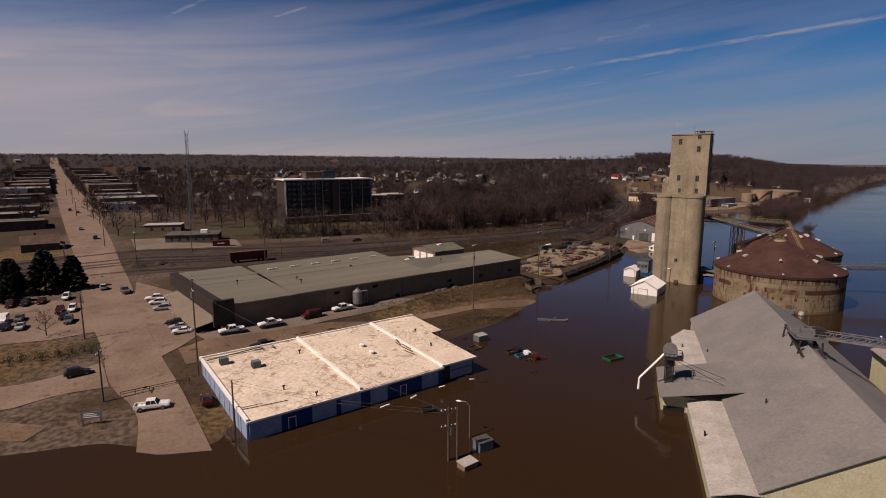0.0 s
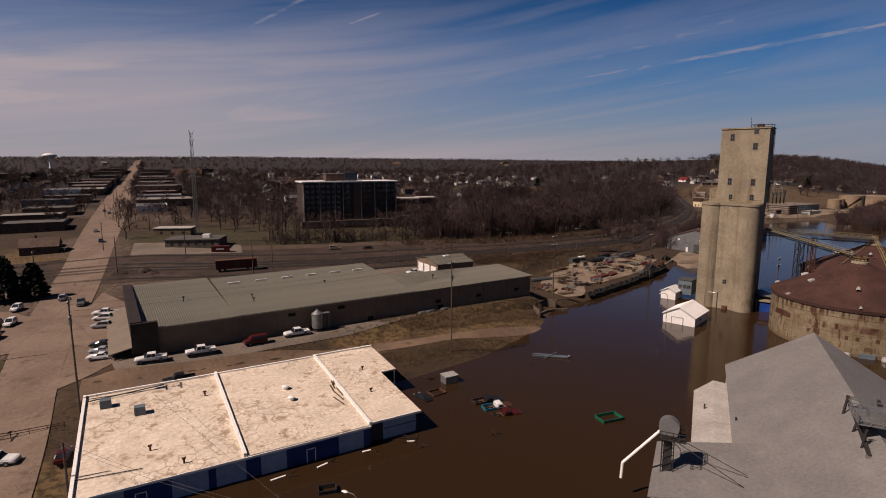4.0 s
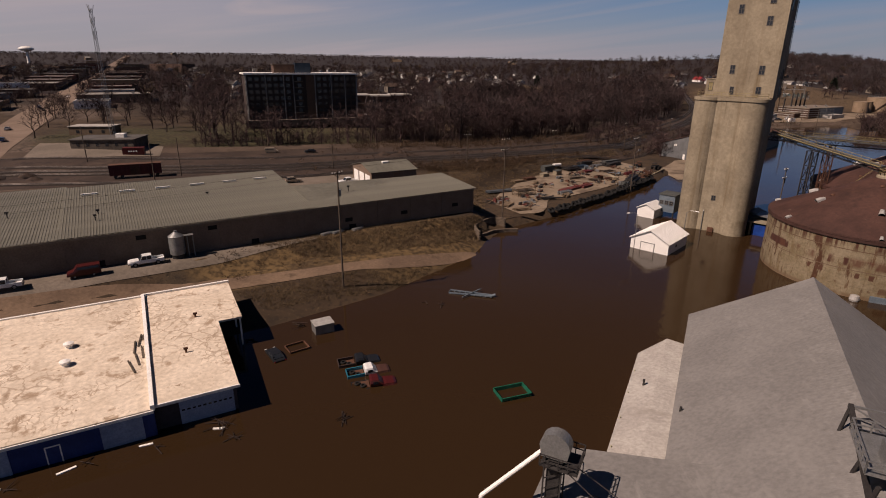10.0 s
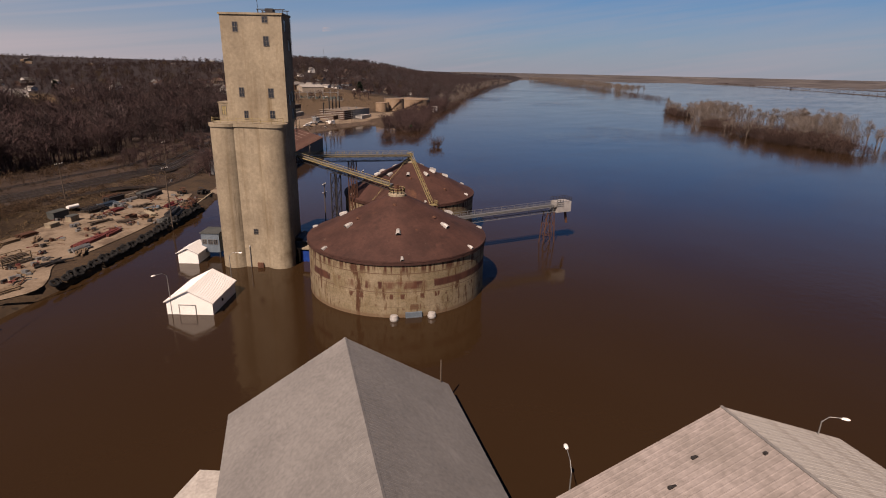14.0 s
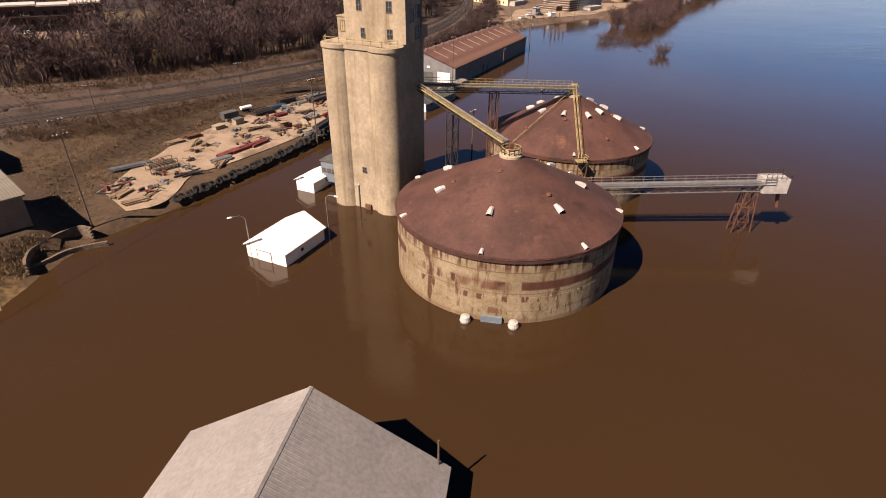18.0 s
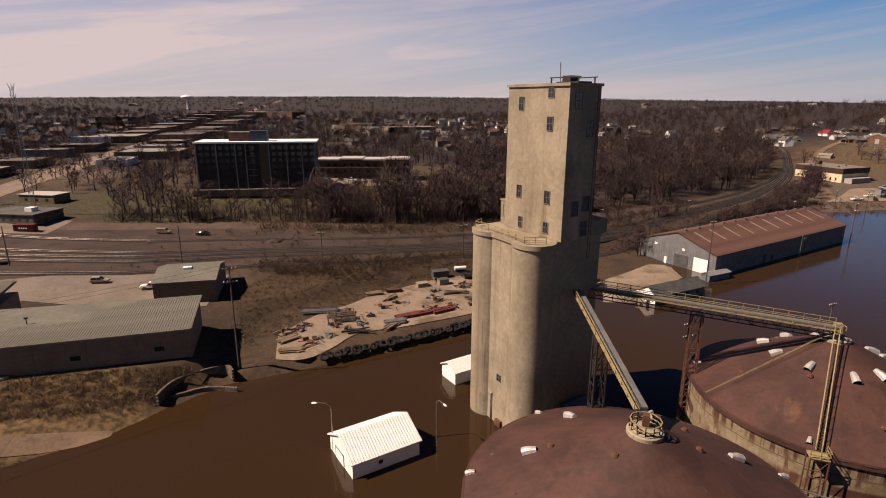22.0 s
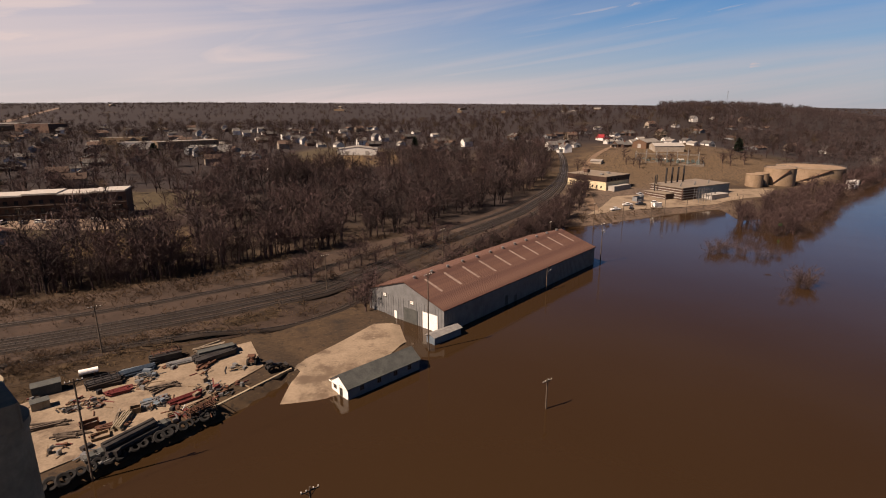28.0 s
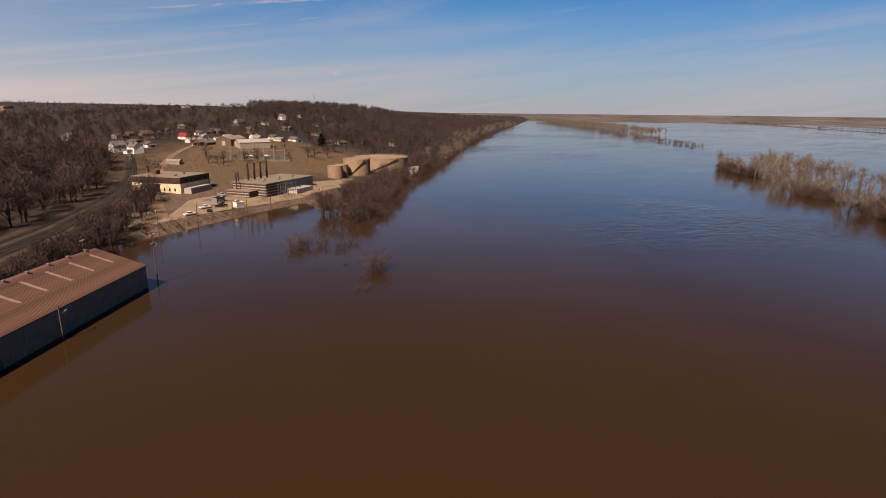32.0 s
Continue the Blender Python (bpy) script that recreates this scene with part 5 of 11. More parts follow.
# ---- low white-roofed building ----
WHITE = pose(-20.9, 70.9, 0, 0, 0, 33.9)
W2 = thing("low_store", WHITE, "low flat-roofed building with cracked white roof and blue walls, half in the flood", "building")
bm = BM()
box(bm, -49, 0, 0, 21, -1.5, 3.2)
box(bm, -49, -8, 21, 28.5, -1.5, 4.6)
part("wall", bm, MAT["blue_wall"], W2)
bm = BM()
slab(bm, [(-49.3, -0.3, 3.5), (0.3, -0.3, 3.5), (0.3, 28.8, 5.3), (-49.3, 28.8, 5.0)], 0.25)
part("roof", bm, MAT["white_roof"], W2)

# ---- ribbed sheet roofs, shared by the metal buildings ----
def sheet_mesh(name, w, run, rise, mat, rib=0.07, d=0.05, ribs=2):
    """One roofing sheet: w wide (x), run long (y) while it rises, with raised ribs."""
    bm = BM()
    xs, zs = [0.0], [0.0]
    for k in range(ribs):
        c = w * (k + 0.5) / ribs
        xs += [c - 0.09, c - 0.045, c + 0.045, c + 0.09]
        zs += [0, rib, rib, 0]
    xs.append(w - 0.012)
    zs.append(0)
    lo = [bm.verts.new((x, 0, z)) for x, z in zip(xs, zs)]
    hi = [bm.verts.new((x, run, z + rise)) for x, z in zip(xs, zs)]
    for i in range(len(xs) - 1):
        bm.faces.new((lo[i], lo[i + 1], hi[i + 1], hi[i]))
    return to_mesh(name, bm, mat)


def sheets(T, m, length, run, rise, w, mat, rib=0.07, ribs=2):
    """A row of sheets on a slope; m: the pose of its lower corner."""
    n = int(length / w)
    me = sheet_mesh("roof_sheet", length / n, run, rise, mat, rib, ribs=ribs)
    for i in range(n):
        ob = new("roof_sheet", me)
        ob.parent = T
        ob.matrix_basis = m @ pose(i * length / n, 0, 0)


def rib_wall(bm, x0, x1, y, z0, z1, gap=0.9, d=0.06, out=-1):
    """Upright ribs of sheet siding on a wall that runs along x."""
    n = int((x1 - x0) / gap)
    for i in range(n + 1):
        x = x0 + (x1 - x0) * i / n
        box(bm, x - 0.05, x + 0.05, min(y, y + out * d), max(y, y + out * d), z0, z1)


def add_box(T, name, mat, *b, label=""):
    bm = BM()
    box(bm, *b)
    return part(name, bm, mat, T, label)


# storage building roofs
sheets(G, pose(-14.75, 0.3, 3.74 + 0.06, 0, 0, -90), 82.6, 14.75, 8.95, 0.92, MAT["gray_roof"], 0.022)
sheets(G, pose(13.95, -82.3, 3.74 + 0.06, 0, 0, 90), 82.6, 13.95, 8.95, 0.92, MAT["gray_roof"], 0.022)
bm = BM()
for s, e in ((-1, -0.5), (1, 0.5)):
    slab(bm, [(0, -82.4, 12.8), (0, 0.4, 12.8), (e * 0.5, 0.4, 12.645), (e * 0.5, -82.4, 12.645)][::s], 0.02)
part("ridge_cap", bm, MAT["gray_roof"], G)
for x, y, z in ((-14.0, -28, 4.3), (-18.5, -22, 3.1), (-19.0, -66, 3.0), (-9.5, -60, 7.2)):
    bm = BM()
    tube(bm, (x, y, z - 0.3), (x, y, z + 0.55), 0.14, n=8)
    part("roof_pipe", bm, MAT["dark_steel"], G)
bm = BM()
rib_wall(bm, -24.6, -14.5, -52.0, -1, 2.9, 0.8)
part("siding", bm, MAT["yellow_wall"], G)
# a flat near-black plate in place of a shaded hole
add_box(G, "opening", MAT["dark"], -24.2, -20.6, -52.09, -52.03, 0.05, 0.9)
bm = BM()
for i in range(12):
    box(bm, -20.07, -19.99, -80 + i * 5.6, -79.8 + i * 5.6, -0.5, 2.6)
part("post", bm, MAT["yellow_wall"], G)
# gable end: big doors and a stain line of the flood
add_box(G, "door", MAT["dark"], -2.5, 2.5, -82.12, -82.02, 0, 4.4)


def elevator_leg():
    """The bucket leg on the annex: lattice shaft, round head, platform, discharge pipe."""
    T = thing("bucket_elevator", STORE @ pose(-23.2, -47.0, 3.4), "gray steel bucket elevator with round head and long spout", "bucket elevator")
    bm = BM()
    box(bm, -0.55, 0.55, -0.4, 0.4, 0, 5.6)
    part("shaft", bm, MAT["dark_steel"], T)
    bm = BM()
    for s in (-0.75, 0.75):
        for q in (-0.65, 0.65):
            beam(bm, (s, q, 0), (s, q, 5.6), 0.12)
    for i in range(5):
        for q in (-0.65, 0.65):
            beam(bm, (-0.75, q, i * 1.1), (0.75, q, i * 1.1 + 1.1), 0.07)
    part("lattice", bm, MAT["dark_steel"], T)
    bm = BM()
    n = 14
    prof = [(1.3 * math.cos(math.pi * i / n), 1.3 * math.sin(math.pi * i / n)) for i in range(n + 1)] + [(-1.1, -1.1), (1.1, -1.1)]
    a = [bm.verts.new((x, -0.6, z + 6.6)) for x, z in prof]
    b = [bm.verts.new((x, 0.6, z + 6.6)) for x, z in prof]
    bm.faces.new(a)
    bm.faces.new(b[::-1])
    for i in range(len(prof)):
        bm.faces.new((a[i], b[i], b[(i + 1) % len(prof)], a[(i + 1) % len(prof)]))
    part("head", bm, MAT["steel"], T, "rounded galvanised head casing")
    bm = BM()
    box(bm, -1.0, 2.2, -1.4, 1.4, 5.1, 5.2)
    railing(bm, [(-1, -1.4, 5.2), (2.2, -1.4, 5.2), (2.2, 1.4, 5.2), (-1, 1.4, 5.2)], 1.1, 0.04, 0.8)
    part("platform", bm, MAT["dark_steel"], T)
    bm = BM()
    tube(bm, (-1.0, -0.2, 5.9), (-5.4, -3.2, 1.6), 0.2, n=10)
    tube(bm, (-5.4, -3.2, 1.6), (-5.5, -3.3, -0.6), 0.2, n=10)
    part("spout", bm, MAT["white_paint"], T, "long pale discharge pipe")
    bm = BM()
    for a, b in (((0.7, 0.6, 5.0), (9.5, -1.5, 2.6)), ((0.7, -0.6, 5.0), (9.0, -3.8, 2.2)), ((-0.6, 0.7, 5), (1.5, 6.5, 0.4))):
        tube(bm, a, b, 0.05, n=5)
    part("stay", bm, MAT["dark_steel"], T)
    bm = BM()
    box(bm, 3.0, 4.2, 0.2, 1.4, 0.4, 0.46)
    railing(bm, [(3, .2, .5), (4.2, .2, .5), (4.2, 1.4, .5), (3, 1.4, .5), (3, .2, .5)], 0.9, 0.03, 0.6)
    part("cage", bm, MAT["dark_steel"], T)


elevator_leg()


def ridge_frame():
    T = thing("ridge_conveyor", STORE @ pose(0, -43.5, 12.6), "gray steel conveyor frame straddling the roof ridge", "conveyor")
    for x in (-1.75, 1.6):
        bm = BM()
        beam(bm, (x, 7.2, 1.5), (x, -5.2, -0.9), 0.34, 0.4)
        part("side_beam", bm, MAT["dark_steel"], T)
        for y, z in ((7.0, 1.5), (1.4, 0.4), (-3.0, 1.4)):
            bm = BM()
            beam(bm, (x, y, z), (x * 1.15, y + 0.25, -1.3), 0.24)
            part("leg", bm, MAT["dark_steel"], T)
        bm = BM()
        box(bm, x - 0.35, x + 0.35, -5.6, -4.9, -1.25, -0.85)
        part("foot_plate", bm, MAT["steel"], T)
    for (y, z), (y2, z2), w in (((7.1, 1.5), (7.1, 1.5), 0.18), ((4.5, 1.0), (4.5, 1.0), 0.18), ((1.4, 0.4), (1.4, 0.4), 0.18), ((-2, -0.2), (-2, -0.2), 0.18), ((-5.0, -0.85), (-5.0, -0.85), 0.18), ((7.1, 1.5), (4.5, 1.0), 0.1), ((1.4, 0.4), (4.5, 1.0), 0.1)):
        bm = BM()
        beam(bm, (-1.75, y, z), (1.6, y2, z2), w)
        part("cross_brace", bm, MAT["steel"], T)
    bm = BM()
    box(bm, -2.4, 2.8, -2.0, 3.4, 1.42, 1.54)
    part("platform", bm, MAT["steel"], T)
    bm = BM()
    railing(bm, [(-2.4, -2.0, 1.54), (-2.4, 3.4, 1.54), (2.8, 3.4, 1.54)], 1.0, 0.05, 1.1)
    railing(bm, [(-2.4, -2.0, 1.54), (2.4, -2.0, 1.54)], 1.0, 0.05, 1.1)
    part("railing", bm, MAT["steel"], T)
    bm = BM()
    box(bm, -1.1, 0.9, -0.8, 0.9, 1.54, 2.9)
    part("drive_box", bm, MAT["steel"], T)
    bm = BM()
    box(bm, 1.5, 2.7, -0.9, 0.9, 1.6, 3.2)
    tube(bm, (2.1, -1.2, 2.4), (2.1, 1.2, 2.4), 0.5, n=12)
    part("head_drum", bm, MAT["dark_steel"], T)
    bm = BM()
    for s_ in (-0.75, 0.75):
        for z in (1.5, 2.8):
            beam(bm, (2, s_, z), (34, s_ - 11.5, z + 0.5), 0.13)
        for i in range(20):
            k0, k1 = i / 20, (i + 1) / 20
            beam(bm, (2 + 32 * k0, s_ - 11.5 * k0, 1.5 + 0.5 * k0), (2 + 32 * k1, s_ - 11.5 * k1, 2.8 + 0.5 * k1), 0.08)
            beam(bm, (2 + 32 * k1, s_ - 11.5 * k1, 1.5 + 0.5 * k1), (2 + 32 * k1, s_ - 11.5 * k1, 2.8 + 0.5 * k1), 0.07)
    part("bridge", bm, MAT["steel"], T)
    bm = BM()
    beam(bm, (2, 0, 1.7), (34, -11.5, 2.2), 1.1, 0.3)
    part("trough", bm, MAT["steel"], T)


ridge_frame()
# second storage building: trim, lamp posts
for y0, name in ((-26.6, "trim"),):
    G2 = [o for o in scene.objects if o.name.startswith("storage_building")][-1]
sheets(G2, pose(16.25, -26.7, 7.78 + 0.2, 0, 0, -90), 63.6, 17.05, 6.94, 1.2, MAT["pink_roof"], 0.018)
sheets(G2, pose(50.35, -90.3, 7.78 + 0.2, 0, 0, 90), 63.6, 17.05, 6.94, 1.2, MAT["cream_roof"], 0.018)
bm = BM()
box(bm, 33.15, 33.45, -90.3, -26.6, 14.88, 14.96)
part("ridge_cap", bm, MAT["gray_roof"], G2)
add_box(G2, "green_band", MAT["green_trim"], 16.5, 16.62, -90, -27, 6.6, 7.6, label="dark green wall band below the eave")
bm = BM()
r_ = random.Random(5)
for i in range(26):
    y, k = -30 - 55 * r_.random(), r_.random()
    x = 17 + 15.5 * k
    z = 8.1 + 6.85 * (x - 16.3) / 17
    box(bm, x, x + 0.3 + 0.9 * r_.random(), y, y + 0.25, z, z + 0.25)
part("roof_debris", bm, MAT["dark_steel"], G2)


def lamp_post(x, y, h, yaw, reach=2.2, name="street_lamp", label="gray street lamp with curved arm standing in the flood", z0=-1.0):
    T = thing(name, pose(x, y, 0, 0, 0, yaw), label, "street lamp", "street lamps")
    bm = BM()
    tube(bm, (0, 0, z0), (0, 0, h - 0.8), 0.11, 0.07, 8)
    part("post", bm, MAT["steel"], T)
    bm = BM()
    tube(bm, (0, 0, h - 0.8), (0.35 * reach, 0, h - 0.1), 0.06, 0.05, 6)
    tube(bm, (0.35 * reach, 0, h - 0.1), (reach, 0, h), 0.05, 0.05, 6)
    part("arm", bm, MAT["steel"], T)
    bm = BM()
    lathe(bm, [(0, 0.1), (0.2, 0.06), (0.3, -0.06), (0.2, -0.14), (0, -0.16)], 10)
    bmesh.ops.scale(bm, vec=(1.6, 0.8, 0.9), verts=bm.verts)
    bmesh.ops.translate(bm, vec=(reach + 0.3, 0, h), verts=bm.verts)
    part("lamp_head", bm, MAT["white_paint"], T, "pale lamp head")
    return T


lamp_post(42.5, 141.0, 8.6, 200)
lamp_post(56.5, 150.2, 7.2, -38)
lamp_post(62.0, 61.2, 9.5, 52, 2.6)
lamp_post(86.8, 49.0, 12.0, -55, 1.7)
lamp_post(-25, 43, 6.3, 160, 1.6)
bm = BM()
tube(bm, (0, 0, -1.5), (0, 0, 8.0), 0.14, 0.11, 8)
solid("mooring_post", bm, MAT["pole"], "slender wooden post standing in the flood water", "post", m=pose(65.4, 86.5, 0))

# ---- warehouse: sheets, panels, doors ----
sheets(W, pose(-41.2, -0.5, 10.86), 41.8, 17.3, 0.9, 0.95, MAT["green_roof"], 0.06)
sheets(W, pose(-87.0, -0.5, 10.98), 45.9, 35.0, 2.3, 0.95, MAT["green_roof"], 0.06)
sheets(W, pose(-106.2, -0.5, 10.92), 19.1, 42.0, 1.3, 0.95, MAT["green_roof"], 0.06)
for i in range(13):
    bm = BM()
    box(bm, -104 + i * 8.6, -103.8 + i * 8.6, -0.12, 0, 2.5, 10.6)
    part("downpipe", bm, MAT["tan_wall"], W)
bm = BM()
box(bm, -106.2, 0.3, -0.62, -0.42, 10.5, 10.85)
part("gutter", bm, MAT["tan_trim"], W)
bm = BM()
box(bm, -0.02, 0.06, 0, 16.3, 3.0, 4.2)
part("plinth", bm, MAT["concrete"], W)
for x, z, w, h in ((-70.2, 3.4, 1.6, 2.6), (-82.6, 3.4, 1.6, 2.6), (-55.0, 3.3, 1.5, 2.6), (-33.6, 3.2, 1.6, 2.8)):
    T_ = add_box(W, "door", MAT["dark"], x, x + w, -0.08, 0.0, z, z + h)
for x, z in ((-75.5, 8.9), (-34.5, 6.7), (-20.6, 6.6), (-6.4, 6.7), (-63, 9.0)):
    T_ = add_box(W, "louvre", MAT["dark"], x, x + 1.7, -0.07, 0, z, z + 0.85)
for i in range(6):
    bm = BM()
    x = -84 + 7.2 * i
    for k in range(5):
        box(bm, x + k * 0.62, x + k * 0.62 + 0.58, 26.2, 26.6, 12.95, 13.25)
    part("ridge_ventilator", bm, MAT["white_paint"], W, "short white roof ventilator")
for x, y in ((-81, 12), (-81.5, 8), (-96, 18), (-60, 18), (-30, 9)):
    bm = BM()
    tube(bm, (x, y, 11), (x, y, 12.6), 0.1, n=6)
    box(bm, x - 0.3, x + 0.3, y - 0.15, y + 0.15, 12.5, 12.8)
    part("roof_pipe", bm, MAT["dark_steel"], W)
# dark sign front and canopy at the street end
bm = BM()
box(bm, -108.2, -106.1, -0.6, 41, 9.0, 12.6)
part("parapet", bm, MAT["brown_fascia"], W, "dark brown fascia along the front")
bm = BM()
box(bm, -108.2, -103.2, -1.2, -0.05, 6.0, 12.4)
part("sign_panel", bm, MAT["brown_fascia"], W, "dark brown corner panel")
bm = BM()
slab(bm, [(-112.5, 1, 6.0), (-106.1, 1, 7.4), (-106.1, 40, 7.4), (-112.5, 40, 6.0)], 0.25)
part("canopy", bm, MAT["tan_trim"], W, "tan sloping entrance canopy")
for i in range(8):
    T_ = add_box(W, "canopy_post", MAT["white_paint"], -112.1, -111.9, 2 + i * 5.2, 2.2 + i * 5.2, 4.0, 5.85)
for i in range(6):
    T_ = add_box(W, "shop_window", MAT["glass"], -106.12, -106.04, 4 + i * 6, 8.5 + i * 6, 5.2, 7.0)
# garage behind the warehouse
gable_building("garage", pose(-26.1, 171.8, 0, 0, 0, 123), 0, 16.5, -14.5, 0, 8.25, 10.0, 11.7, MAT["green_roof"], MAT["tan_wall"], "tan metal garage with pale roof behind the warehouse", "garage", base=3)
GA = [o for o in scene.objects if o.name == "garage"][0]
for i in range(3):
    bm = BM()
    box(bm, 1.2 + i * 5.0, 5.2 + i * 5.0, 0.02, 0.1, 5.2, 8.9)
    door_ = part("garage_door", bm, MAT["white_paint"], GA, "white sectional door")
    for k in range(3):
        bm = BM()
        box(bm, 1.3 + i * 5.0, 5.1 + i * 5.0, 0.1, 0.13, 6.0 + k * 0.85, 6.04 + k * 0.85)
        part("rib", bm, MAT["white_paint"], door_)
T_ = add_box(GA, "roof_vent", MAT["white_paint"], 6.0, 7.4, -8.0, -6.0, 11.3, 11.9)

# ---- low white-roofed building ----
for o in [W2] + list(W2.children_recursive):
    bpy.data.objects.remove(o)
W2 = thing("low_store", WHITE, "low building with cracked white roof and blue walls, flooded", "building")


def low_store():
    zf, zb = 3.3, 5.0
    zy = lambda y: zf + (zb - zf) * y / 30
    for x0, x1 in ((-49, -28.2), (-28.2, -9.0)):
        bm = BM()
        prism(bm, [(x0, 0), (x1, 0), (x1, 30), (x0, 30)], -1.5, [zf, zf, zb, zb])
        part("wall", bm, MAT["blue_wall"], W2)
    bm = BM()
    prism(bm, [(-9, 0.9), (0, 0.9), (0, 17.2), (-9, 17.2)], -1.5, [zf, zf, zy(17), zy(17)])
    prism(bm, [(-9, 17.2), (-2.5, 17.2), (-2.5, 30), (-9, 30)], -1.5, [zy(17), zy(17), zb, zb])
    prism(bm, [(-2.5, 29.7), (3.4, 29.7), (3.4, 30), (-2.5, 30)], -1.5, zb)
    part("wall", bm, MAT["dark_wall"], W2)
    # roof decks, three, with curbs between
    for x0, x1, up in ((-49.2, -28.3, 0.0), (-28.1, -9.2, 0.12)):
        bm = BM()
        slab(bm, [(x0, -0.35, zf + 0.25 + up), (x1, -0.35, zf + 0.25 + up), (x1, 30.2, zb + 0.25 + up), (x0, 30.2, zb + 0.25 + up)], 0.24)
        part("roof_deck", bm, MAT["white_roof"], W2)
    bm = BM()
    slab(bm, [(-8.9, 0.3, zf + 0.45), (0.3, 0.3, zf + 0.45), (0.3, 17.2, zy(17) + 0.45), (3.6, 17.2, zy(17) + 0.45), (3.6, 30.3, zb + 0.45), (-8.9, 30.3, zb + 0.45)], 0.3)
    part("roof_deck", bm, MAT["white_roof"], W2)
    for x in (-49.1, -28.2, -9.05):
        bm = BM()
        h = 0.4 if x > -40 else 0.22
        slab(bm, [(x - 0.22, -0.3, zf + 0.4 + h), (x + 0.22, -0.3, zf + 0.4 + h), (x + 0.22, 30.3, zb + 0.45 + h), (x - 0.22, 30.3, zb + 0.45 + h)], 0.7)
        part("parapet", bm, MAT["white_paint"], W2, "raised white roof curb")
    bm = BM()
    slab(bm, [(-49.3, 30.0, zb + 0.55), (-9, 30.0, zb + 0.6), (-9, 30.4, zb + 0.6), (-49.3, 30.4, zb + 0.55)], 0.6)
    slab(bm, [(-9, 30.1, zb + 0.75), (3.7, 30.1, zb + 0.75), (3.7, 30.5, zb + 0.75), (-9, 30.5, zb + 0.75)], 0.6)
    part("parapet", bm, MAT["white_paint"], W2)
    bm = BM()
    box(bm, -49.3, -9, -0.5, -0.34, zf - 0.12, zf + 0.22)
    box(bm, -9, 0.4, 0.12, 0.3, zf + 0.1, zf + 0.45)
    part("fascia", bm, MAT["white_paint"], W2)
    for p in ((3.3, 17.5), (3.3, 23)):
        T_ = add_box(W2, "canopy_post", MAT["white_paint"], p[0] - 0.12, p[0] + 0.12, p[1] - 0.12, p[1] + 0.12, -1, zy(p[1]) + 0.2)
    # front bays: pale doors between blue walls
    bays = [(-48.6, -43.6, "p"), (-37.6, -33.4, "p"), (-32.0, -28.4, "p"), (-25.9, -22.6, "p"), (-14.1, -10.4, "p")]
    for x0, x1, _ in bays:
        bm = BM()
        box(bm, x0, x1, -0.09, -0.01, -1, zf - 0.35)
        door_ = part("garage_door", bm, MAT["pale_blue"], W2, "pale blue sectional door")
        for k in range(5):
            bm = BM()
            box(bm, x0 + 0.1, x1 - 0.1, -0.11, -0.09, -0.4 + k * 0.62, -0.36 + k * 0.62)
            part("rib", bm, MAT["pale_blue"], door_)
        bm = BM()
        box(bm, x0 - 0.2, x0, -0.13, -0.01, -1, zf)
        box(bm, x1, x1 + 0.2, -0.13, -0.01, -1, zf)
        part("door_frame", bm, MAT["pale_blue"], W2)
    bm = BM()
    box(bm, -6.4, -0.4, 0.78, 0.89, -1, zf)
    door_ = part("garage_door", bm, MAT["pale_blue"], W2, "wide pale blue door with a row of small lights")
    for k in range(10):
        bm = BM()
        box(bm, -6.2 + k * 0.58, -5.85 + k * 0.58, 0.74, 0.78, 1.75, 1.95)
        part("door_light", bm, MAT["glass"], door_)
    for x in (-42.2, -19.4):
        bm = BM()
        for a in ((x, x + 0.12, -1, 2.1), (x + 1.3, x + 1.42, -1, 2.1), (x, x + 1.42, 2.0, 2.12)):
            box(bm, a[0], a[1], -0.08, -0.01, a[2], a[3])
        part("door_frame", bm, MAT["white_paint"], W2)
        T_ = add_box(W2, "door", MAT["blue_wall"], x + 0.12, x + 1.3, -0.06, -0.01, -1, 2.0)
    # street end: pale upright panels
    for i in range(9):
        T_ = add_box(W2, "wall_panel", MAT["pale_blue"], -49.12, -49.02, 0.4 + i * 3.3, 3.4 + i * 3.3, -1.2, 3.4 + i * 0.15)
    # roof plant
    for x, y in ((-45.9, 24.9), (-41.0, 20.0)):
        bm = BM()
        box(bm, x - 0.8, x + 0.8, y - 0.7, y + 0.7, zy(y) + 0.25, zy(y) + 1.6)
        part("air_conditioner", bm, MAT["blue_gray"], W2, "gray box of roof air conditioning")
        bm = BM()
        for k in range(4):
            box(bm, x - 0.82, x - 0.8, y - 0.6 + k * 0.3, y - 0.4 + k * 0.3, zy(y) + 0.5, zy(y) + 1.4)
        part("grille", bm, MAT["dark_steel"], W2)
    for x, y in ((-18, 18.1), (-18.1, 13.5)):
        bm = BM()
        lathe(bm, [(0.42, zy(y) + 0.2), (0.42, zy(y) + 0.75), (0.62, zy(y) + 0.8), (0.62, zy(y) + 1.0), (0.2, zy(y) + 1.15), (0, zy(y) + 1.15)], 16, x, y)
        part("roof_fan", bm, MAT["white_paint"], W2)
    for x, y in ((-4.6, 10.3), (-2.5, 19.8), (-40, 7.5), (-36, 2.0), (-31, 22)):
        bm = BM()
        tube(bm, (x, y, zy(y)), (x, y, zy(y) + 1.0), 0.14, n=8)
        box(bm, x - 0.28, x + 0.28, y - 0.1, y + 0.1, zy(y) + 0.9, zy(y) + 1.15)
        part("vent_pipe", bm, MAT["rust"], W2)
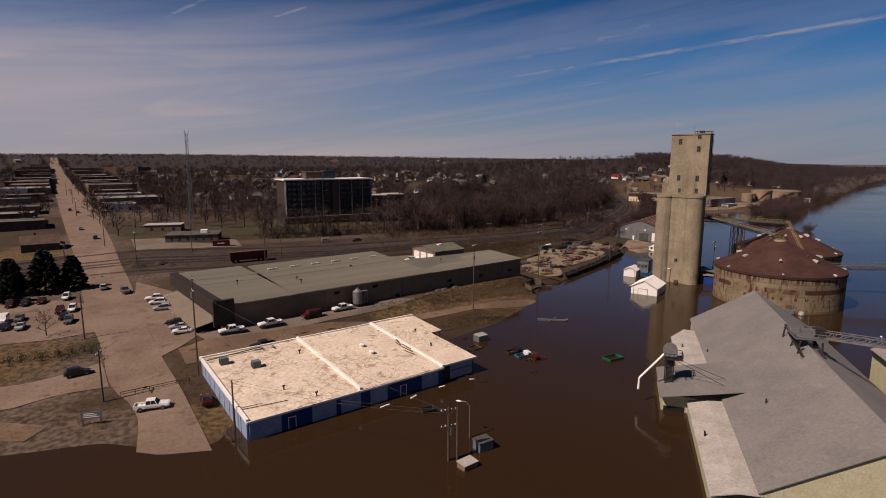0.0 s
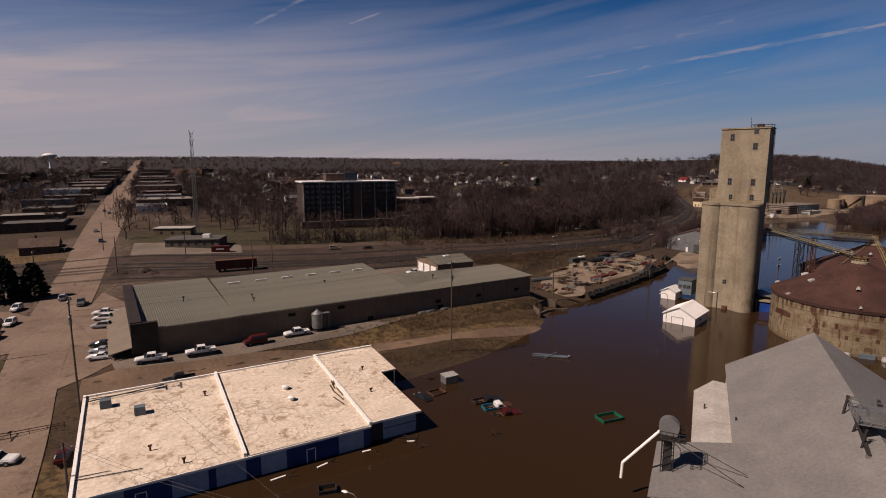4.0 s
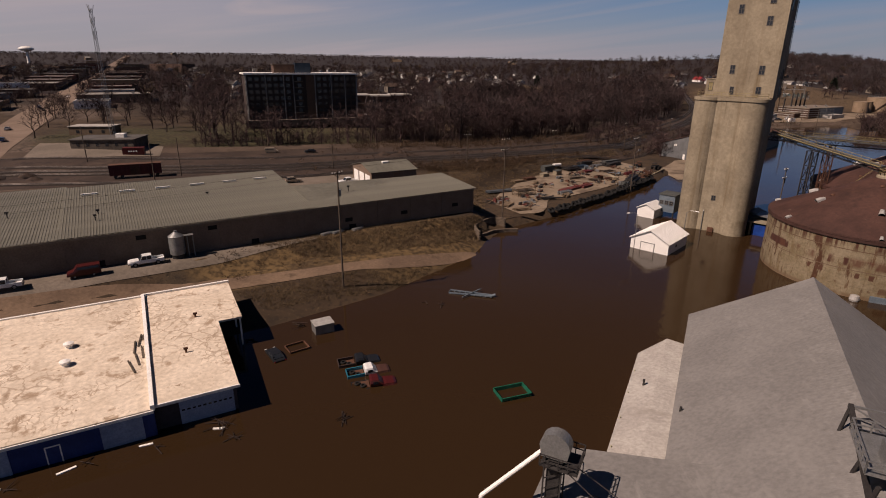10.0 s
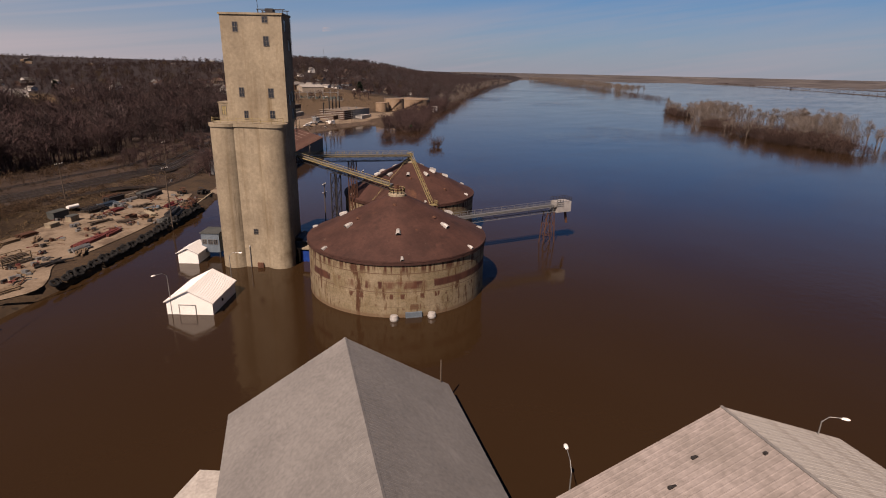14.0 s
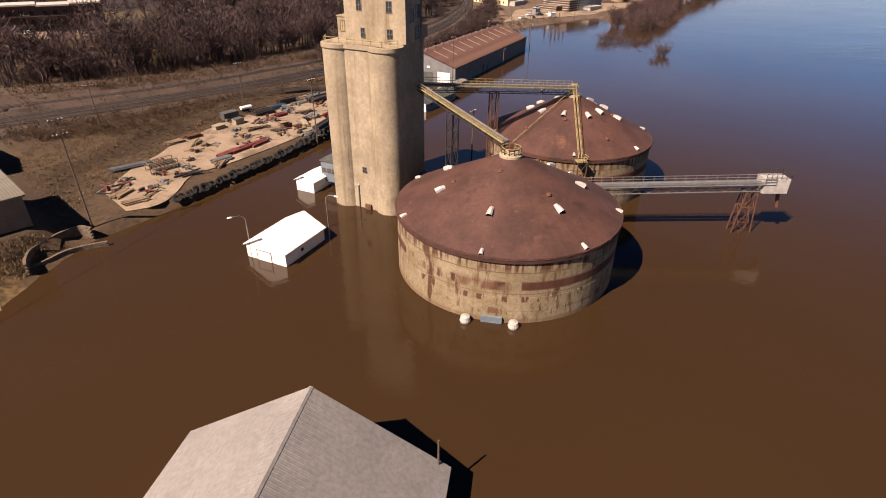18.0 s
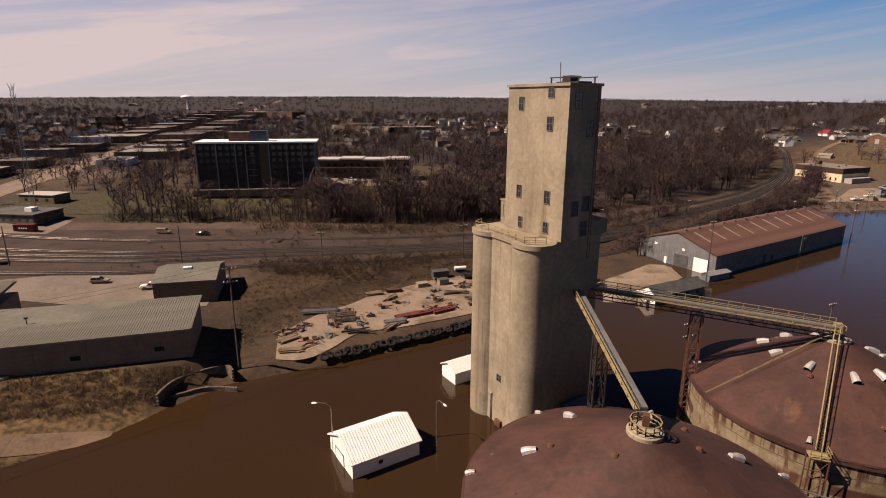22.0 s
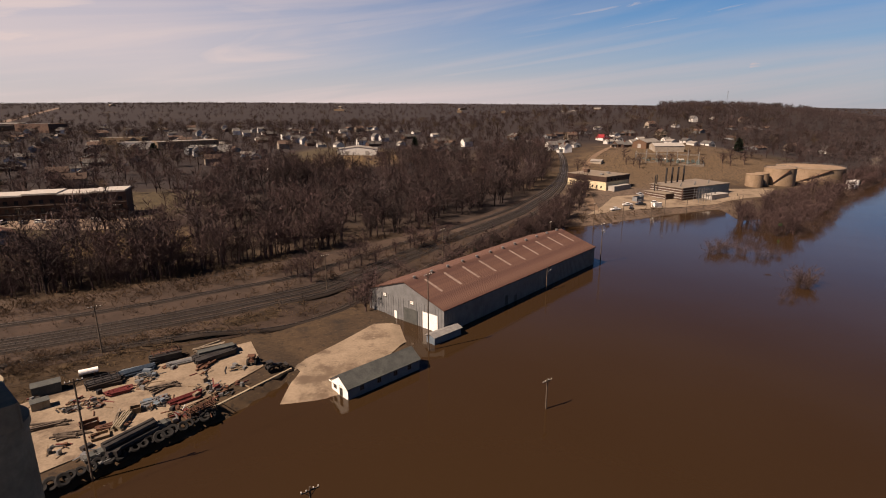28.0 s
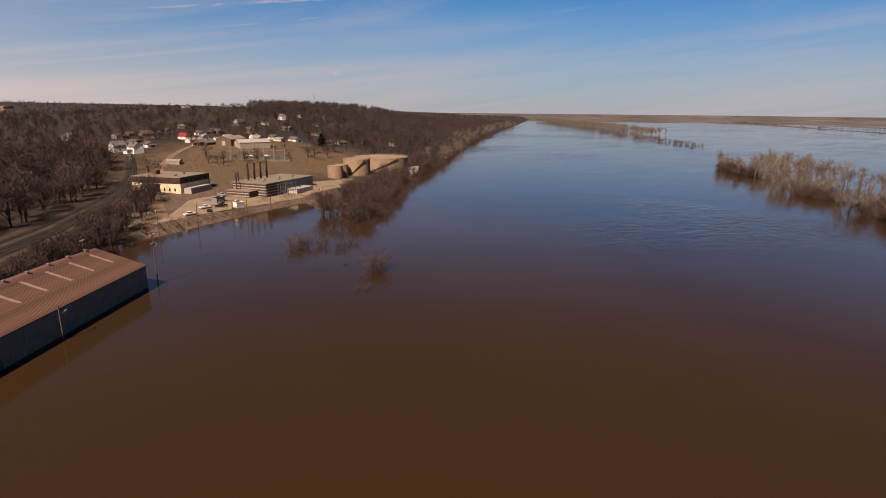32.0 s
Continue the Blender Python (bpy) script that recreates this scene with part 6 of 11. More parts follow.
    for k in range(6):
        bm = BM()
        x, y = -10.6 + 0.5 * (k % 3), 8 + 1.6 * k
        beam(bm, (x, y, zy(y) + 0.5), (x - 0.7 + 0.3 * k, y + 3.2, zy(y + 3.2) + 0.5), 0.18, 0.1)
        part("loose_plank", bm, MAT["pole"], W2)
    bm = BM()
    tube(bm, (-49, 4, zy(4) + 0.4), (-41, 3, zy(3) + 0.4), 0.06)
    tube(bm, (-48.5, 27.5, zy(27.5) + 0.6), (-37, 29, zy(29) + 0.6), 0.1)
    part("roof_conduit", bm, MAT["dark_steel"], W2)


low_store()

# ---- long shed, house and small sheds ----
LS = gable_building("long_shed", pose(109.6, 261.3, 0, 0, 0, -38.3), -29, 0, 0, 87, -14.5, 6.6, 11.4, MAT["red_roof"], MAT["shed_wall"], "gray metal shed with rusty red roof, standing in flood", "shed", over=0.3)
sheets(LS, pose(-29.3, 87.3, 6.55 + 0.2, 0, 0, -90), 87.6, 14.8, 4.9, 1.0, MAT["red_roof"], 0.05)
sheets(LS, pose(0.3, -0.3, 6.55 + 0.2, 0, 0, 90), 87.6, 14.8, 4.9, 1.0, MAT["red_roof"], 0.05)
for i in range(10):
    bm = BM()
    y = 6 + i * 8.4
    slab(bm, [(-3.0, y, 7.72), (-3.0, y + 0.9, 7.72), (-9.5, y + 0.9, 9.87), (-9.5, y, 9.87)], 0.04)
    bmesh.ops.translate(bm, vec=(-3.2, 0, 1.24), verts=bm.verts)
    part("skylight_strip", bm, MAT["pale_strip"], LS, "faded translucent roof strip")
for i in range(12):
    bm = BM()
    lathe(bm, [(0.35, 11.5), (0.35, 12.0), (0.5, 12.05), (0.5, 12.25), (0, 12.4)], 10, -14.5, 4 + i * 7.2)
    part("ridge_ventilator", bm, MAT["steel"], LS)
bm = BM()
rib_wall(bm, -29, 0, 0, -1, 6.6, 1.0)
for i in range(88):
    box(bm, 0.0, 0.06, i * 0.99, i * 0.99 + 0.09, -1, 6.6)
part("siding", bm, MAT["shed_wall"], LS)
T_ = add_box(LS, "roller_door", MAT["slate"], -14.8, -9.6, -0.12, -0.06, -0.5, 4.2, label="dark gray roller door")
bm = BM()
box(bm, -7.6, -2.2, -0.14, -0.06, -0.5, 4.6)
for k in range(4):
    box(bm, -7.4 + k * 1.3, -6.5 + k * 1.3, -0.17, -0.14, 2.3, 2.6, 0)
part("sectional_door", bm, MAT["white_paint"], LS, "white sectional door")
T_ = add_box(LS, "side_door", MAT["white_paint"], -18.6, -17.6, -0.12, -0.06, -0.5, 2.3)
for x in (-22.4, -11.6):
    window_unit(LS, "window", x, -0.08, 5.7, 1.2, 0.9, "f", glass=MAT["white_paint"])
bm = BM()
box(bm, 0.06, 0.14, 28, 29.4, 0.2, 3.2)
box(bm, 0.06, 0.14, 33, 34.2, -0.3, 2.1)
part("side_opening", bm, MAT["slate"], LS)
H = gable_building("small_house", pose(91.4, 227.3, 0, 0, 0, -43.3), -6, 0, 0, 19.5, -3, 2.6, 4.6, MAT["slate"], MAT["white_paint"], "small white house with gray gable roof at the waterside", "house")
for x, z, w, h in ((-4.6, 1.1, 0.9, 0.9), (-2.4, 0.2, 0.9, 2.0)):
    window_unit(H, "window", x, -0.02, z, w, h, "f")
for y in (3.5, 8, 12.5, 16.5):
    window_unit(H, "window", 0.02, y, 1.1, 0.9, 1.0, "r")
# blue-gray sheet over the white long wall, painting in its shade
T_ = add_box(H, "siding", MAT["blue_gray"], 0.0, 0.03, 0, 19.5, -1, 2.5)
T_ = add_box(H, "barge_board", MAT["white_paint"], -6.3, 0.3, -0.42, -0.36, 2.3, 2.5)
gable_building("container_office", pose(107.5, 254.5, 0, 0, 0, -43.3), -3.0, 0, 0, 9.5, -1.5, 2.0, 2.5, MAT["flat_lead"], MAT["blue_gray"], "long low blue-gray shed beside the small house", "shed")
S1 = gable_building("boat_shed", pose(48.7, 136.1, 0, 0, 0, -38), -8.8, 0, 0, 11.2, -4.4, 2.6, 4.9, MAT["white_metal"], MAT["white_paint"], "small white metal shed standing in the flood", "shed")
sheets(S1, pose(-9.15, 11.5, 2.42 + 0.2, 0, 0, -90), 11.8, 4.75, 2.5, 0.9, MAT["white_metal"], 0.04)
sheets(S1, pose(0.35, -0.3, 2.42 + 0.2, 0, 0, 90), 11.8, 4.75, 2.5, 0.9, MAT["white_metal"], 0.04)
bm = BM()
box(bm, -6.3, -3.3, -0.07, -0.01, -0.5, 1.9)
part("roller_door", bm, MAT["white_paint"], S1)
bm = BM()
for a in ((-6.45, -6.3, -0.5, 2.05), (-3.3, -3.15, -0.5, 2.05), (-6.45, -3.15, 1.9, 2.05)):
    box(bm, a[0], a[1], -0.1, -0.01, a[2], a[3])
part("door_frame", bm, MAT["steel"], S1)
T_ = add_box(S1, "window", MAT["glass"], 0.0, 0.05, 4.2, 4.9, 1.0, 1.6)
gable_building("tool_shed", pose(54.0, 167.4, 0, 0, 0, -38), -4.8, 0, 0, 6.5, -2.4, 2.6, 3.8, MAT["white_metal"], MAT["white_paint"], "small white shed beside the elevator in the flood", "shed")
PH = thing("pump_house", pose(58.6, 169.5, 0, 0, 0, -38), "boxy gray-blue metal annex against the elevator", "shed")
T_ = add_box(PH, "wall", MAT["blue_gray"], -3.2, 1.2, 0, 5, 1.4, 6.2)
T_ = add_box(PH, "roof", MAT["slate"], -3.4, 1.4, -0.2, 5.2, 6.2, 6.45)
for x in (-2.4, -1.0, 0.3):
    window_unit(PH, "window", x, -0.02, 3.6, 0.9, 1.0, "f")
for x in (-3, 1):
    T_ = add_box(PH, "leg", MAT["dark_steel"], x - 0.15, x + 0.15, 0.2, 0.5, -1, 1.4)
WB = thing("work_platform", ELEV @ pose(13.4, -0.6, 0), "steel platform and blue bin between elevator and tank", "platform")
T_ = add_box(WB, "deck", MAT["concrete"], 0, 6.5, 0.2, 5.2, 3.2, 3.6)
T_ = add_box(WB, "bin", MAT["blue_bin"], 1.0, 4.6, 0.6, 4.6, -1, 2.7, label="bright blue bin under the deck")
for x in (0.3, 6.0):
    T_ = add_box(WB, "leg", MAT["concrete"], x, x + 0.4, 0.4, 0.8, -1, 3.2)
bm = BM()
slab(bm, [(1.0, 2.0, 4.9), (5.5, 2.0, 4.4), (5.5, 6.5, 4.6), (1.0, 6.5, 5.1)], 0.12)
part("awning", bm, MAT["steel"], WB)

# ---- apartment block ----
B = thing("apartment_block", pose(-108.1, 275.9, 0, 0, 0, 29.2), "dark brick apartment block of seven storeys with pale fins", "apartment block")


def apartment_block():
    L, D, z0, z1 = 53.7, 18.0, 9.0, 34.6
    T_ = add_box(B, "wall", MAT["dark_brick"], 0, L, 0, D, z0, z1)
    T_ = add_box(B, "roof_slab", MAT["white_paint"], -0.8, L + 0.8, -0.9, D + 0.8, z1, z1 + 0.7, label="pale overhanging roof edge")
    T_ = add_box(B, "podium", MAT["dark_concrete"], -2, L + 2, -3.5, 0, 10.5, 13.6)
    T_ = add_box(B, "stair_tower", MAT["blue_tower"], 24.0, 31.5, 3.5, 9.5, z1 + 0.7, z1 + 5.4, label="blue-gray roof penthouse")
    T_ = add_box(B, "penthouse", MAT["brick"], 14.0, 24.0, 5, 13, z1 + 0.7, z1 + 4.6)
    T_ = add_box(B, "penthouse_roof", MAT["louver_gray"], 13.5, 23.9, 4.5, 13.5, z1 + 4.6, z1 + 4.8)
    for x in (0.2, 9.0, 17.5, 22.0, 32.5, 40.5, 47.5, 53.3):
        T_ = add_box(B, "fin", MAT["white_fin"], x - 0.22, x + 0.22, -0.75, 0, 11, z1)
    for x in (-0.22, 53.72):
        T_ = add_box(B, "fin", MAT["white_fin"], x - 0.2, x + 0.2, 0, 0.5, 11, z1)
    T_ = add_box(B, "stair_bay", MAT["brown_panel"], 28.2, 32.2, -0.35, 0, 12, z1, label="brown panelled stair bay")
    me = None
    for k in range(7):
        z = 14.0 + k * 2.95
        for x in list(np.arange(1.2, 21.0, 2.9)) + [24.0] + list(np.arange(33.6, 52.5, 2.9)):
            bm = BM()
            if me is None:
                box(bm, 0, 1.9, -0.12, -0.02, 0, 1.7)
                me = to_mesh("window_pane", bm, MAT["glass"])
            else:
                bm.free()
            ob = link("window_pane", me, B)
            ob.matrix_basis = pose(float(x), 0, z)
        if k < 7:
            bm = BM()
            box(bm, 22.6, 26.6, -0.45, -0.02, z - 0.4, z - 0.2)
            part("balcony", bm, MAT["concrete"], B)


apartment_block()

# ---- plan of the town ----
STREET = np.array([-220.0, 272.0])
ALONG, ACROSS = np.array([-0.5376, 0.8432]), np.array([0.8432, 0.5376])
STREET_YAW = 32.52


def town(u, v):
    """Plan place u metres up the street and v metres to its right."""
    return STREET + u * ALONG + v * ACROSS


# shops: u from, u to, v from, v to, height, wall, roof
SHOPS = [(56, 78, 15, 33, 4.2, "white_paint", "flat_gray"), (92, 128, 14, 56, 5.2, "tan_wall", "flat_pale"), (134, 156, 15, 46, 5.5, "white_brick", "flat_pale"),
         (-18, 4, -44, -17, 4.6, "brick", "flat_gray"), (18, 40, -52, -22, 5.0, "brick", "flat_pale"), (58, 84, -46, -20, 5.0, "tan_brick", "flat_gray"), (118, 136, -56, -26, 6.0, "blue_gray", "flat_pale"), (154, 182, -50, -18, 6.0, "brick", "flat_gray"), (208, 226, -56, -30, 8.0, "white_paint", "flat_pale")]
# beyond them the street fronts stand wall to wall
_sr = random.Random(41)
for side, first in ((1, 166), (-1, 240)):
    u = first
    while u < 980:
        long = _sr.uniform(16, 44) * (1 + u / 900)
        deep, high = _sr.uniform(24, 46), _sr.uniform(5.5, 10.5)
        front = 13 + _sr.choice((0, 0, 1, 2))
        v = (front, front + deep) if side > 0 else (-front - deep, -front)
        SHOPS.append((u, u + long - 0.4, v[0], v[1], high, _sr.choice(("brick", "brick", "red_brick", "tan_brick")), _sr.choice(("flat_pink", "flat_gray", "flat_pink", "flat_pale"))))
        u += long + (_sr.uniform(8, 16) if _sr.random() < 0.2 else 0)
# houses: rows along the back streets, the rise behind the power plant, and single ones
HOUSES = []
_hr = random.Random(77)
for v in (92, 128, 178, 214, 264, 300, 350, 386, 436, 472, 520, 556, -90, -126, -176, -212, -262, -300):
    for k in range(40):
        u = 60 + 27 * k + 6 * _hr.random()
        x, y = town(u, v + _hr.uniform(-3, 3))
        if y < 330 or y > 1050 or x < -900 or x > 140 or _hr.random() < (0.4 if y < 560 else 0.45):
            continue
        if v > 0 and y < 330 + 0.36 * (x + 260):
            continue
        if any(inside_poly(np.array([x]), np.array([y]), q, 14.0)[0] > 0 for q in ([(-128, 216), (-6, 270), (108, 383), (186, 562), (182, 640), (60, 575), (-20, 500), (-40, 400), (-112, 262)], [(-125, 325), (-20, 340), (-24, 395), (-125, 378)], [(-30, 560), (60, 560), (70, 650), (-40, 650)])):
            continue
        HOUSES.append((x, y, STREET_YAW + (0 if v % 4 == 0 else 180) + _hr.choice((0, 90)), _hr.randrange(6)))
for k in range(85):
    x, y = _hr.uniform(150, 520), _hr.uniform(640, 980)
    if y < 640 + 0.35 * abs(x - 250) or y > 760 + 0.55 * x or any((x - a) ** 2 + (y - b) ** 2 < 23 ** 2 for a, b, _, _ in HOUSES):
        continue
    HOUSES.append((x, y, _hr.choice((20, 110, 200, 290)) + _hr.uniform(-8, 8), _hr.randrange(6)))
HOUSES += [(206, 648, 200, 2), (196, 668, 110, 2), (222, 690, 20, 0), (-178, 547, 122, 4), (-80, 712, 32, 3), (-150, 470, 122, 1), (-190, 440, 32, 0)]
FOOT = np.array([(*town((a + b) / 2, (c + d) / 2), 0.55 * max(b - a, d - c)) for a, b, c, d, *_ in SHOPS] + [(x, y, 8.5) for x, y, *_ in HOUSES] + [(-275, 737, 26), (-180, 700, 30), (-150, 650, 18), (-540, 955, 40), (267, 764, 10), (-140, 222, 5), (-228, 690, 22), (-141, 666, 22)])

# ---- roads, tracks ----
def resample(line, step):
    p = np.array(line, float)
    s = np.r_[0, np.cumsum(np.hypot(*np.diff(p, axis=0).T))]
    n = max(2, int(s[-1] / step) + 1)
    q = np.linspace(0, s[-1], n)
    return np.stack([np.interp(q, s, p[:, 0]), np.interp(q, s, p[:, 1])], 1)


def smooth_line(line, rounds=2):
    p = np.array(line, float)
    for _ in range(rounds):
        q = [p[0]]
        for a, b in zip(p[:-1], p[1:]):
            q += [a * 0.75 + b * 0.25, a * 0.25 + b * 0.75]
        p = np.array(q + [p[-1]])
    return p


def strip_between(name, left, right, mat, label, lift=0.10, step=3.0, across=6, kind="structure"):
    """A surface laid over the ground between two edges."""
    n = max(2, int(max(np.hypot(*np.diff(np.array(e, float), axis=0).T).sum() for e in (left, right)) / step))
    ends = []
    for e in (left, right):
        p = np.array(e, float)
        s = np.r_[0, np.cumsum(np.hypot(*np.diff(p, axis=0).T))]
        q = np.linspace(0, s[-1], n)
        ends.append(np.stack([np.interp(q, s, p[:, 0]), np.interp(q, s, p[:, 1])], 1))
    k = np.linspace(0, 1, across + 1)[None, :, None]
    xy = ends[0][:, None] * (1 - k) + ends[1][:, None] * k
    z = ground_height(xy[..., 0], xy[..., 1]) + lift
    verts = np.concatenate([xy, z[..., None]], -1).reshape(-1, 3)
    i = np.arange(n * (across + 1)).reshape(n, across + 1)
    f = np.stack([i[:-1, :-1], i[:-1, 1:], i[1:, 1:], i[1:, :-1]], -1).reshape(-1, 4)
    return tagged(new(name, raw_mesh(name, verts, f, mat, 4, True)), label, kind=kind)


def offset_line(line, d):
    p = np.array(line, float)
    t = np.gradient(p, axis=0)
    t /= np.hypot(t[:, 0], t[:, 1])[:, None]
    return p + d * np.stack([-t[:, 1], t[:, 0]], 1)


strip_between("road", smooth_line([(-78, 40), (-84, 54), (-94, 62), (-104, 79), (-122, 104), (-146, 142), (-170, 180), (-231, 272), (-394, 524), (-692, 984), (-1500, 2260)]),
              smooth_line([(-66, 40), (-71, 48), (-80, 62), (-90, 76), (-99, 90), (-109, 106), (-126, 136), (-146, 168), (-208, 270), (-370, 524), (-668, 984), (-1476, 2260)]), MAT["asphalt"], "wide worn pale street running through the town", 0.14, 4.0, 8)
strip_between("road", smooth_line([(-300, 42), (-135, 63), (-115, 62), (-107, 66), (-101, 73)]), smooth_line([(-300, 30), (-135, 52), (-108, 53), (-103, 59), (-94, 62.5)]), MAT["asphalt"], "side road curving along the flood", 0.11)
strip_between("gravel_yard", [(-96, 152), (-66, 180), (-40, 192), (-24, 196)], [(-84, 143), (-58, 161), (-26, 168), (-14, 176)], MAT["gravel"], "pale gravel yard behind the warehouse", 0.09)
strip_between("parking_lot", [(-126, 139), (-108, 126), (-84, 90)], [(-110, 104), (-104, 98), (-90, 76)], MAT["asphalt"], "pale paved forecourt before the warehouse", 0.12)
strip_between("parking_lot", [(-160, 118), (-138, 118), (-122, 112)], [(-131, 82), (-119, 85), (-109, 92)], MAT["asphalt"], "paved parking lot with rows of cars", 0.11)
strip_between("dirt_road", smooth_line([(-88, 80), (-73, 88), (-58, 98.5), (-42, 106.5), (-20, 115), (-5, 125), (5.5, 133)]), smooth_line([(-83, 72), (-68, 82), (-54, 94), (-39, 102), (-19, 111), (-2.5, 121.8), (6.5, 131)]), MAT["track_dirt"], "pale dirt road sloping into the flood water", 0.12, 2.0)
strip_between("gravel_yard", [(-86, 86), (-73, 96.5), (-58, 109), (-40, 120.5), (-28, 129)], [(-82, 81.5), (-70, 89.2), (-55, 101), (-42, 111), (-28, 124.5)], MAT["gravel"] if "gravel" in MAT else MAT["asphalt"], "gray gravel strip along the warehouse", 0.10, 2.0)
strip_between("dirt_lot", smooth_line([(-150, 52), (-128, 51), (-110, 51), (-97, 49)]), smooth_line([(-150, 42), (-128, 43), (-112, 44.5), (-98, 44.5)]), MAT["track_dirt"], "bare worn dirt beside the flooded shore", 0.09)
strip_between("rail_yard", smooth_line(offset_line(RAIL_N[:10], 5)), smooth_line(offset_line(RAIL_S[:10], np.interp([p[0] for p in RAIL_S[:10]], [-130, -60, 70, 115], [-5, -15, -14, -5])[:, None])), MAT["rail_dirt"], "dark cinder ground of the rail yard", 0.08, 4.0, 12)
strip_between("dirt_strip", smooth_line([(-163, 196), (-132, 213), (-62, 251), (-10, 268)]), smooth_line([(-158, 187), (-127, 204), (-58, 241.5), (-6, 260)]), MAT["strip_dirt"], "bare tan dirt beside the railway tracks", 0.13, 3.0)
strip_between("gravel_lot", [(-165, 214), (-140, 219), (-120, 222)], [(-150, 188), (-132, 196), (-112, 206)], MAT["gravel"], "pale gravel lot beside the tracks", 0.16)
strip_between("yard_pad", smooth_line([(16.8, 161.5), (22.6, 162.8), (25, 169), (25.8, 180), (32.6, 184), (40, 191.5), (48, 200.2), (60, 216), (70, 238)]), smooth_line([(9.8, 172), (10.6, 181), (12.4, 189), (16.0, 195), (17.4, 203.3), (23.2, 212), (30.3, 224), (38, 230.2), (50, 241.5), (62, 251)]), MAT["pad"], "pale gravel storage yard beside the water", 0.2, 2.0, 10)
strip_between("boat_ramp", [(78, 224.2), (88.6, 227.8), (91.5, 234), (97, 247), (101.6, 260.5)], [(76.8, 241), (77.5, 244.5), (83.2, 253.7), (90, 266.5), (97.5, 267.5)], MAT["pad"], "pale sandy ramp at the water's edge", 0.16, 1.5, 10)
strip_between("motel_lot", [(-120, 348), (-60, 362), (-30, 372)], [(-112, 330), (-56, 343), (-24, 352)], MAT["asphalt"], "paved lot before the low brick building", 0.2)
strip_between("plant_pad", [(178, 412), (205, 427), (235, 440), (300, 470)], [(190, 432), (204, 462), (240, 478), (320, 500)], MAT["pad"], "pale gravel ground round the power plant", 0.2, 5.0)
strip_between("plant_road", smooth_line([(182, 425), (192, 520), (215, 600), (262, 690), (300, 760)]), smooth_line([(187, 422), (196.5, 518), (219.5, 597), (266.5, 687), (304, 757)]), MAT["track_dirt"], "pale lane climbing past the power plant", 0.25, 6.0)


def rail_track(k, label):
    """k: the place between the yard's two edges, at its ends and in its middle."""
    a, b = resample(smooth_line(RAIL_S), 1.0), None
    n = len(a)
    q = smooth_line(RAIL_N)
    s = np.r_[0, np.cumsum(np.hypot(*np.diff(q, axis=0).T))]
    u = np.linspace(0, s[-1], n)
    b = np.stack([np.interp(u, s, q[:, 0]), np.interp(u, s, q[:, 1])], 1)
    k = np.interp(a[:, 0], [-130, -60, 70, 115], [k[0], k[1], k[1], k[0]])[:, None]
    c = resample(a * (1 - k) + b * k, 1.0)
    T = thing("railway_track", Matrix(), label, "railway track", "tracks of the rail yard")
    t = np.gradient(c, axis=0)
    t /= np.hypot(t[:, 0], t[:, 1])[:, None]
    nrm = np.stack([-t[:, 1], t[:, 0]], 1)
    z = ground_height(c[:, 0], c[:, 1]) + 0.1
    z = np.convolve(np.pad(z, 6, mode="edge"), np.ones(13) / 13, mode="valid")
    # ballast
    prof = [(-2.0, -0.35), (-1.4, 0.12), (1.4, 0.12), (2.0, -0.35)]
    v = np.stack([np.c_[c + d * nrm, z + h] for d, h in prof], 1).reshape(-1, 3)
    i = np.arange(len(c) * 4).reshape(len(c), 4)
    f = np.stack([i[:-1, :-1], i[:-1, 1:], i[1:, 1:], i[1:, :-1]], -1).reshape(-1, 4)
    open_ = line_distance(c[:, 0], c[:, 1], [(-84, 52), (-118, 100), (-137, 140), (-220, 272), (-380, 522)]) > 12.5
    f = f.reshape(len(c) - 1, 3, 4)[open_[1:]].reshape(-1, 4)
    ob = link("ballast", raw_mesh("ballast", v, f, MAT["ballast"], 4), T)
    # ties, joined: they are too many to count
    cc, tt, nn, zz = c[open_], t[open_], nrm[open_], z[open_]
    V, F = [], []
    corners = [(-1.3, -0.13), (1.3, -0.13), (1.3, 0.13), (-1.3, 0.13)]
    for h in (0.05, 0.2):
        for d, e in corners:
            V.append(np.c_[cc + d * nn + e * tt, zz + h])
    V = np.stack(V, 1).reshape(-1, 3)
    base = np.arange(len(cc))[:, None, None] * 8
    F = (np.array([[4, 5, 6, 7], [0, 1, 5, 4], [1, 2, 6, 5], [2, 3, 7, 6], [3, 0, 4, 7]])[None] + base).reshape(-1, 4)
    tagged(link("sleeper_bed", raw_mesh("sleeper_bed", V, F, MAT["tie"], 4), T), kind="stuff")
    for side in (-0.75, 0.75):
        prof = [(side - 0.05, 0.2), (side - 0.05, 0.36), (side + 0.05, 0.36), (side + 0.05, 0.2)]
        v = np.stack([np.c_[c + d * nrm, z + h] for d, h in prof], 1).reshape(-1, 3)
        f = np.stack([i[:-1, :-1], i[:-1, 1:], i[1:, 1:], i[1:, :-1]], -1).reshape(-1, 4)
        link("rail", raw_mesh("rail", v, f, MAT["rail_steel"], 4), T)


for k in ((0.0, -0.4), (0.34, -0.1), (0.46, 0.03), (0.62, 0.15), (0.97, 0.55)):
    rail_track(k, "steel rails on dark wooden ties and cinder ballast")

# ---- trees ----
RNG = np.random.default_rng(7)


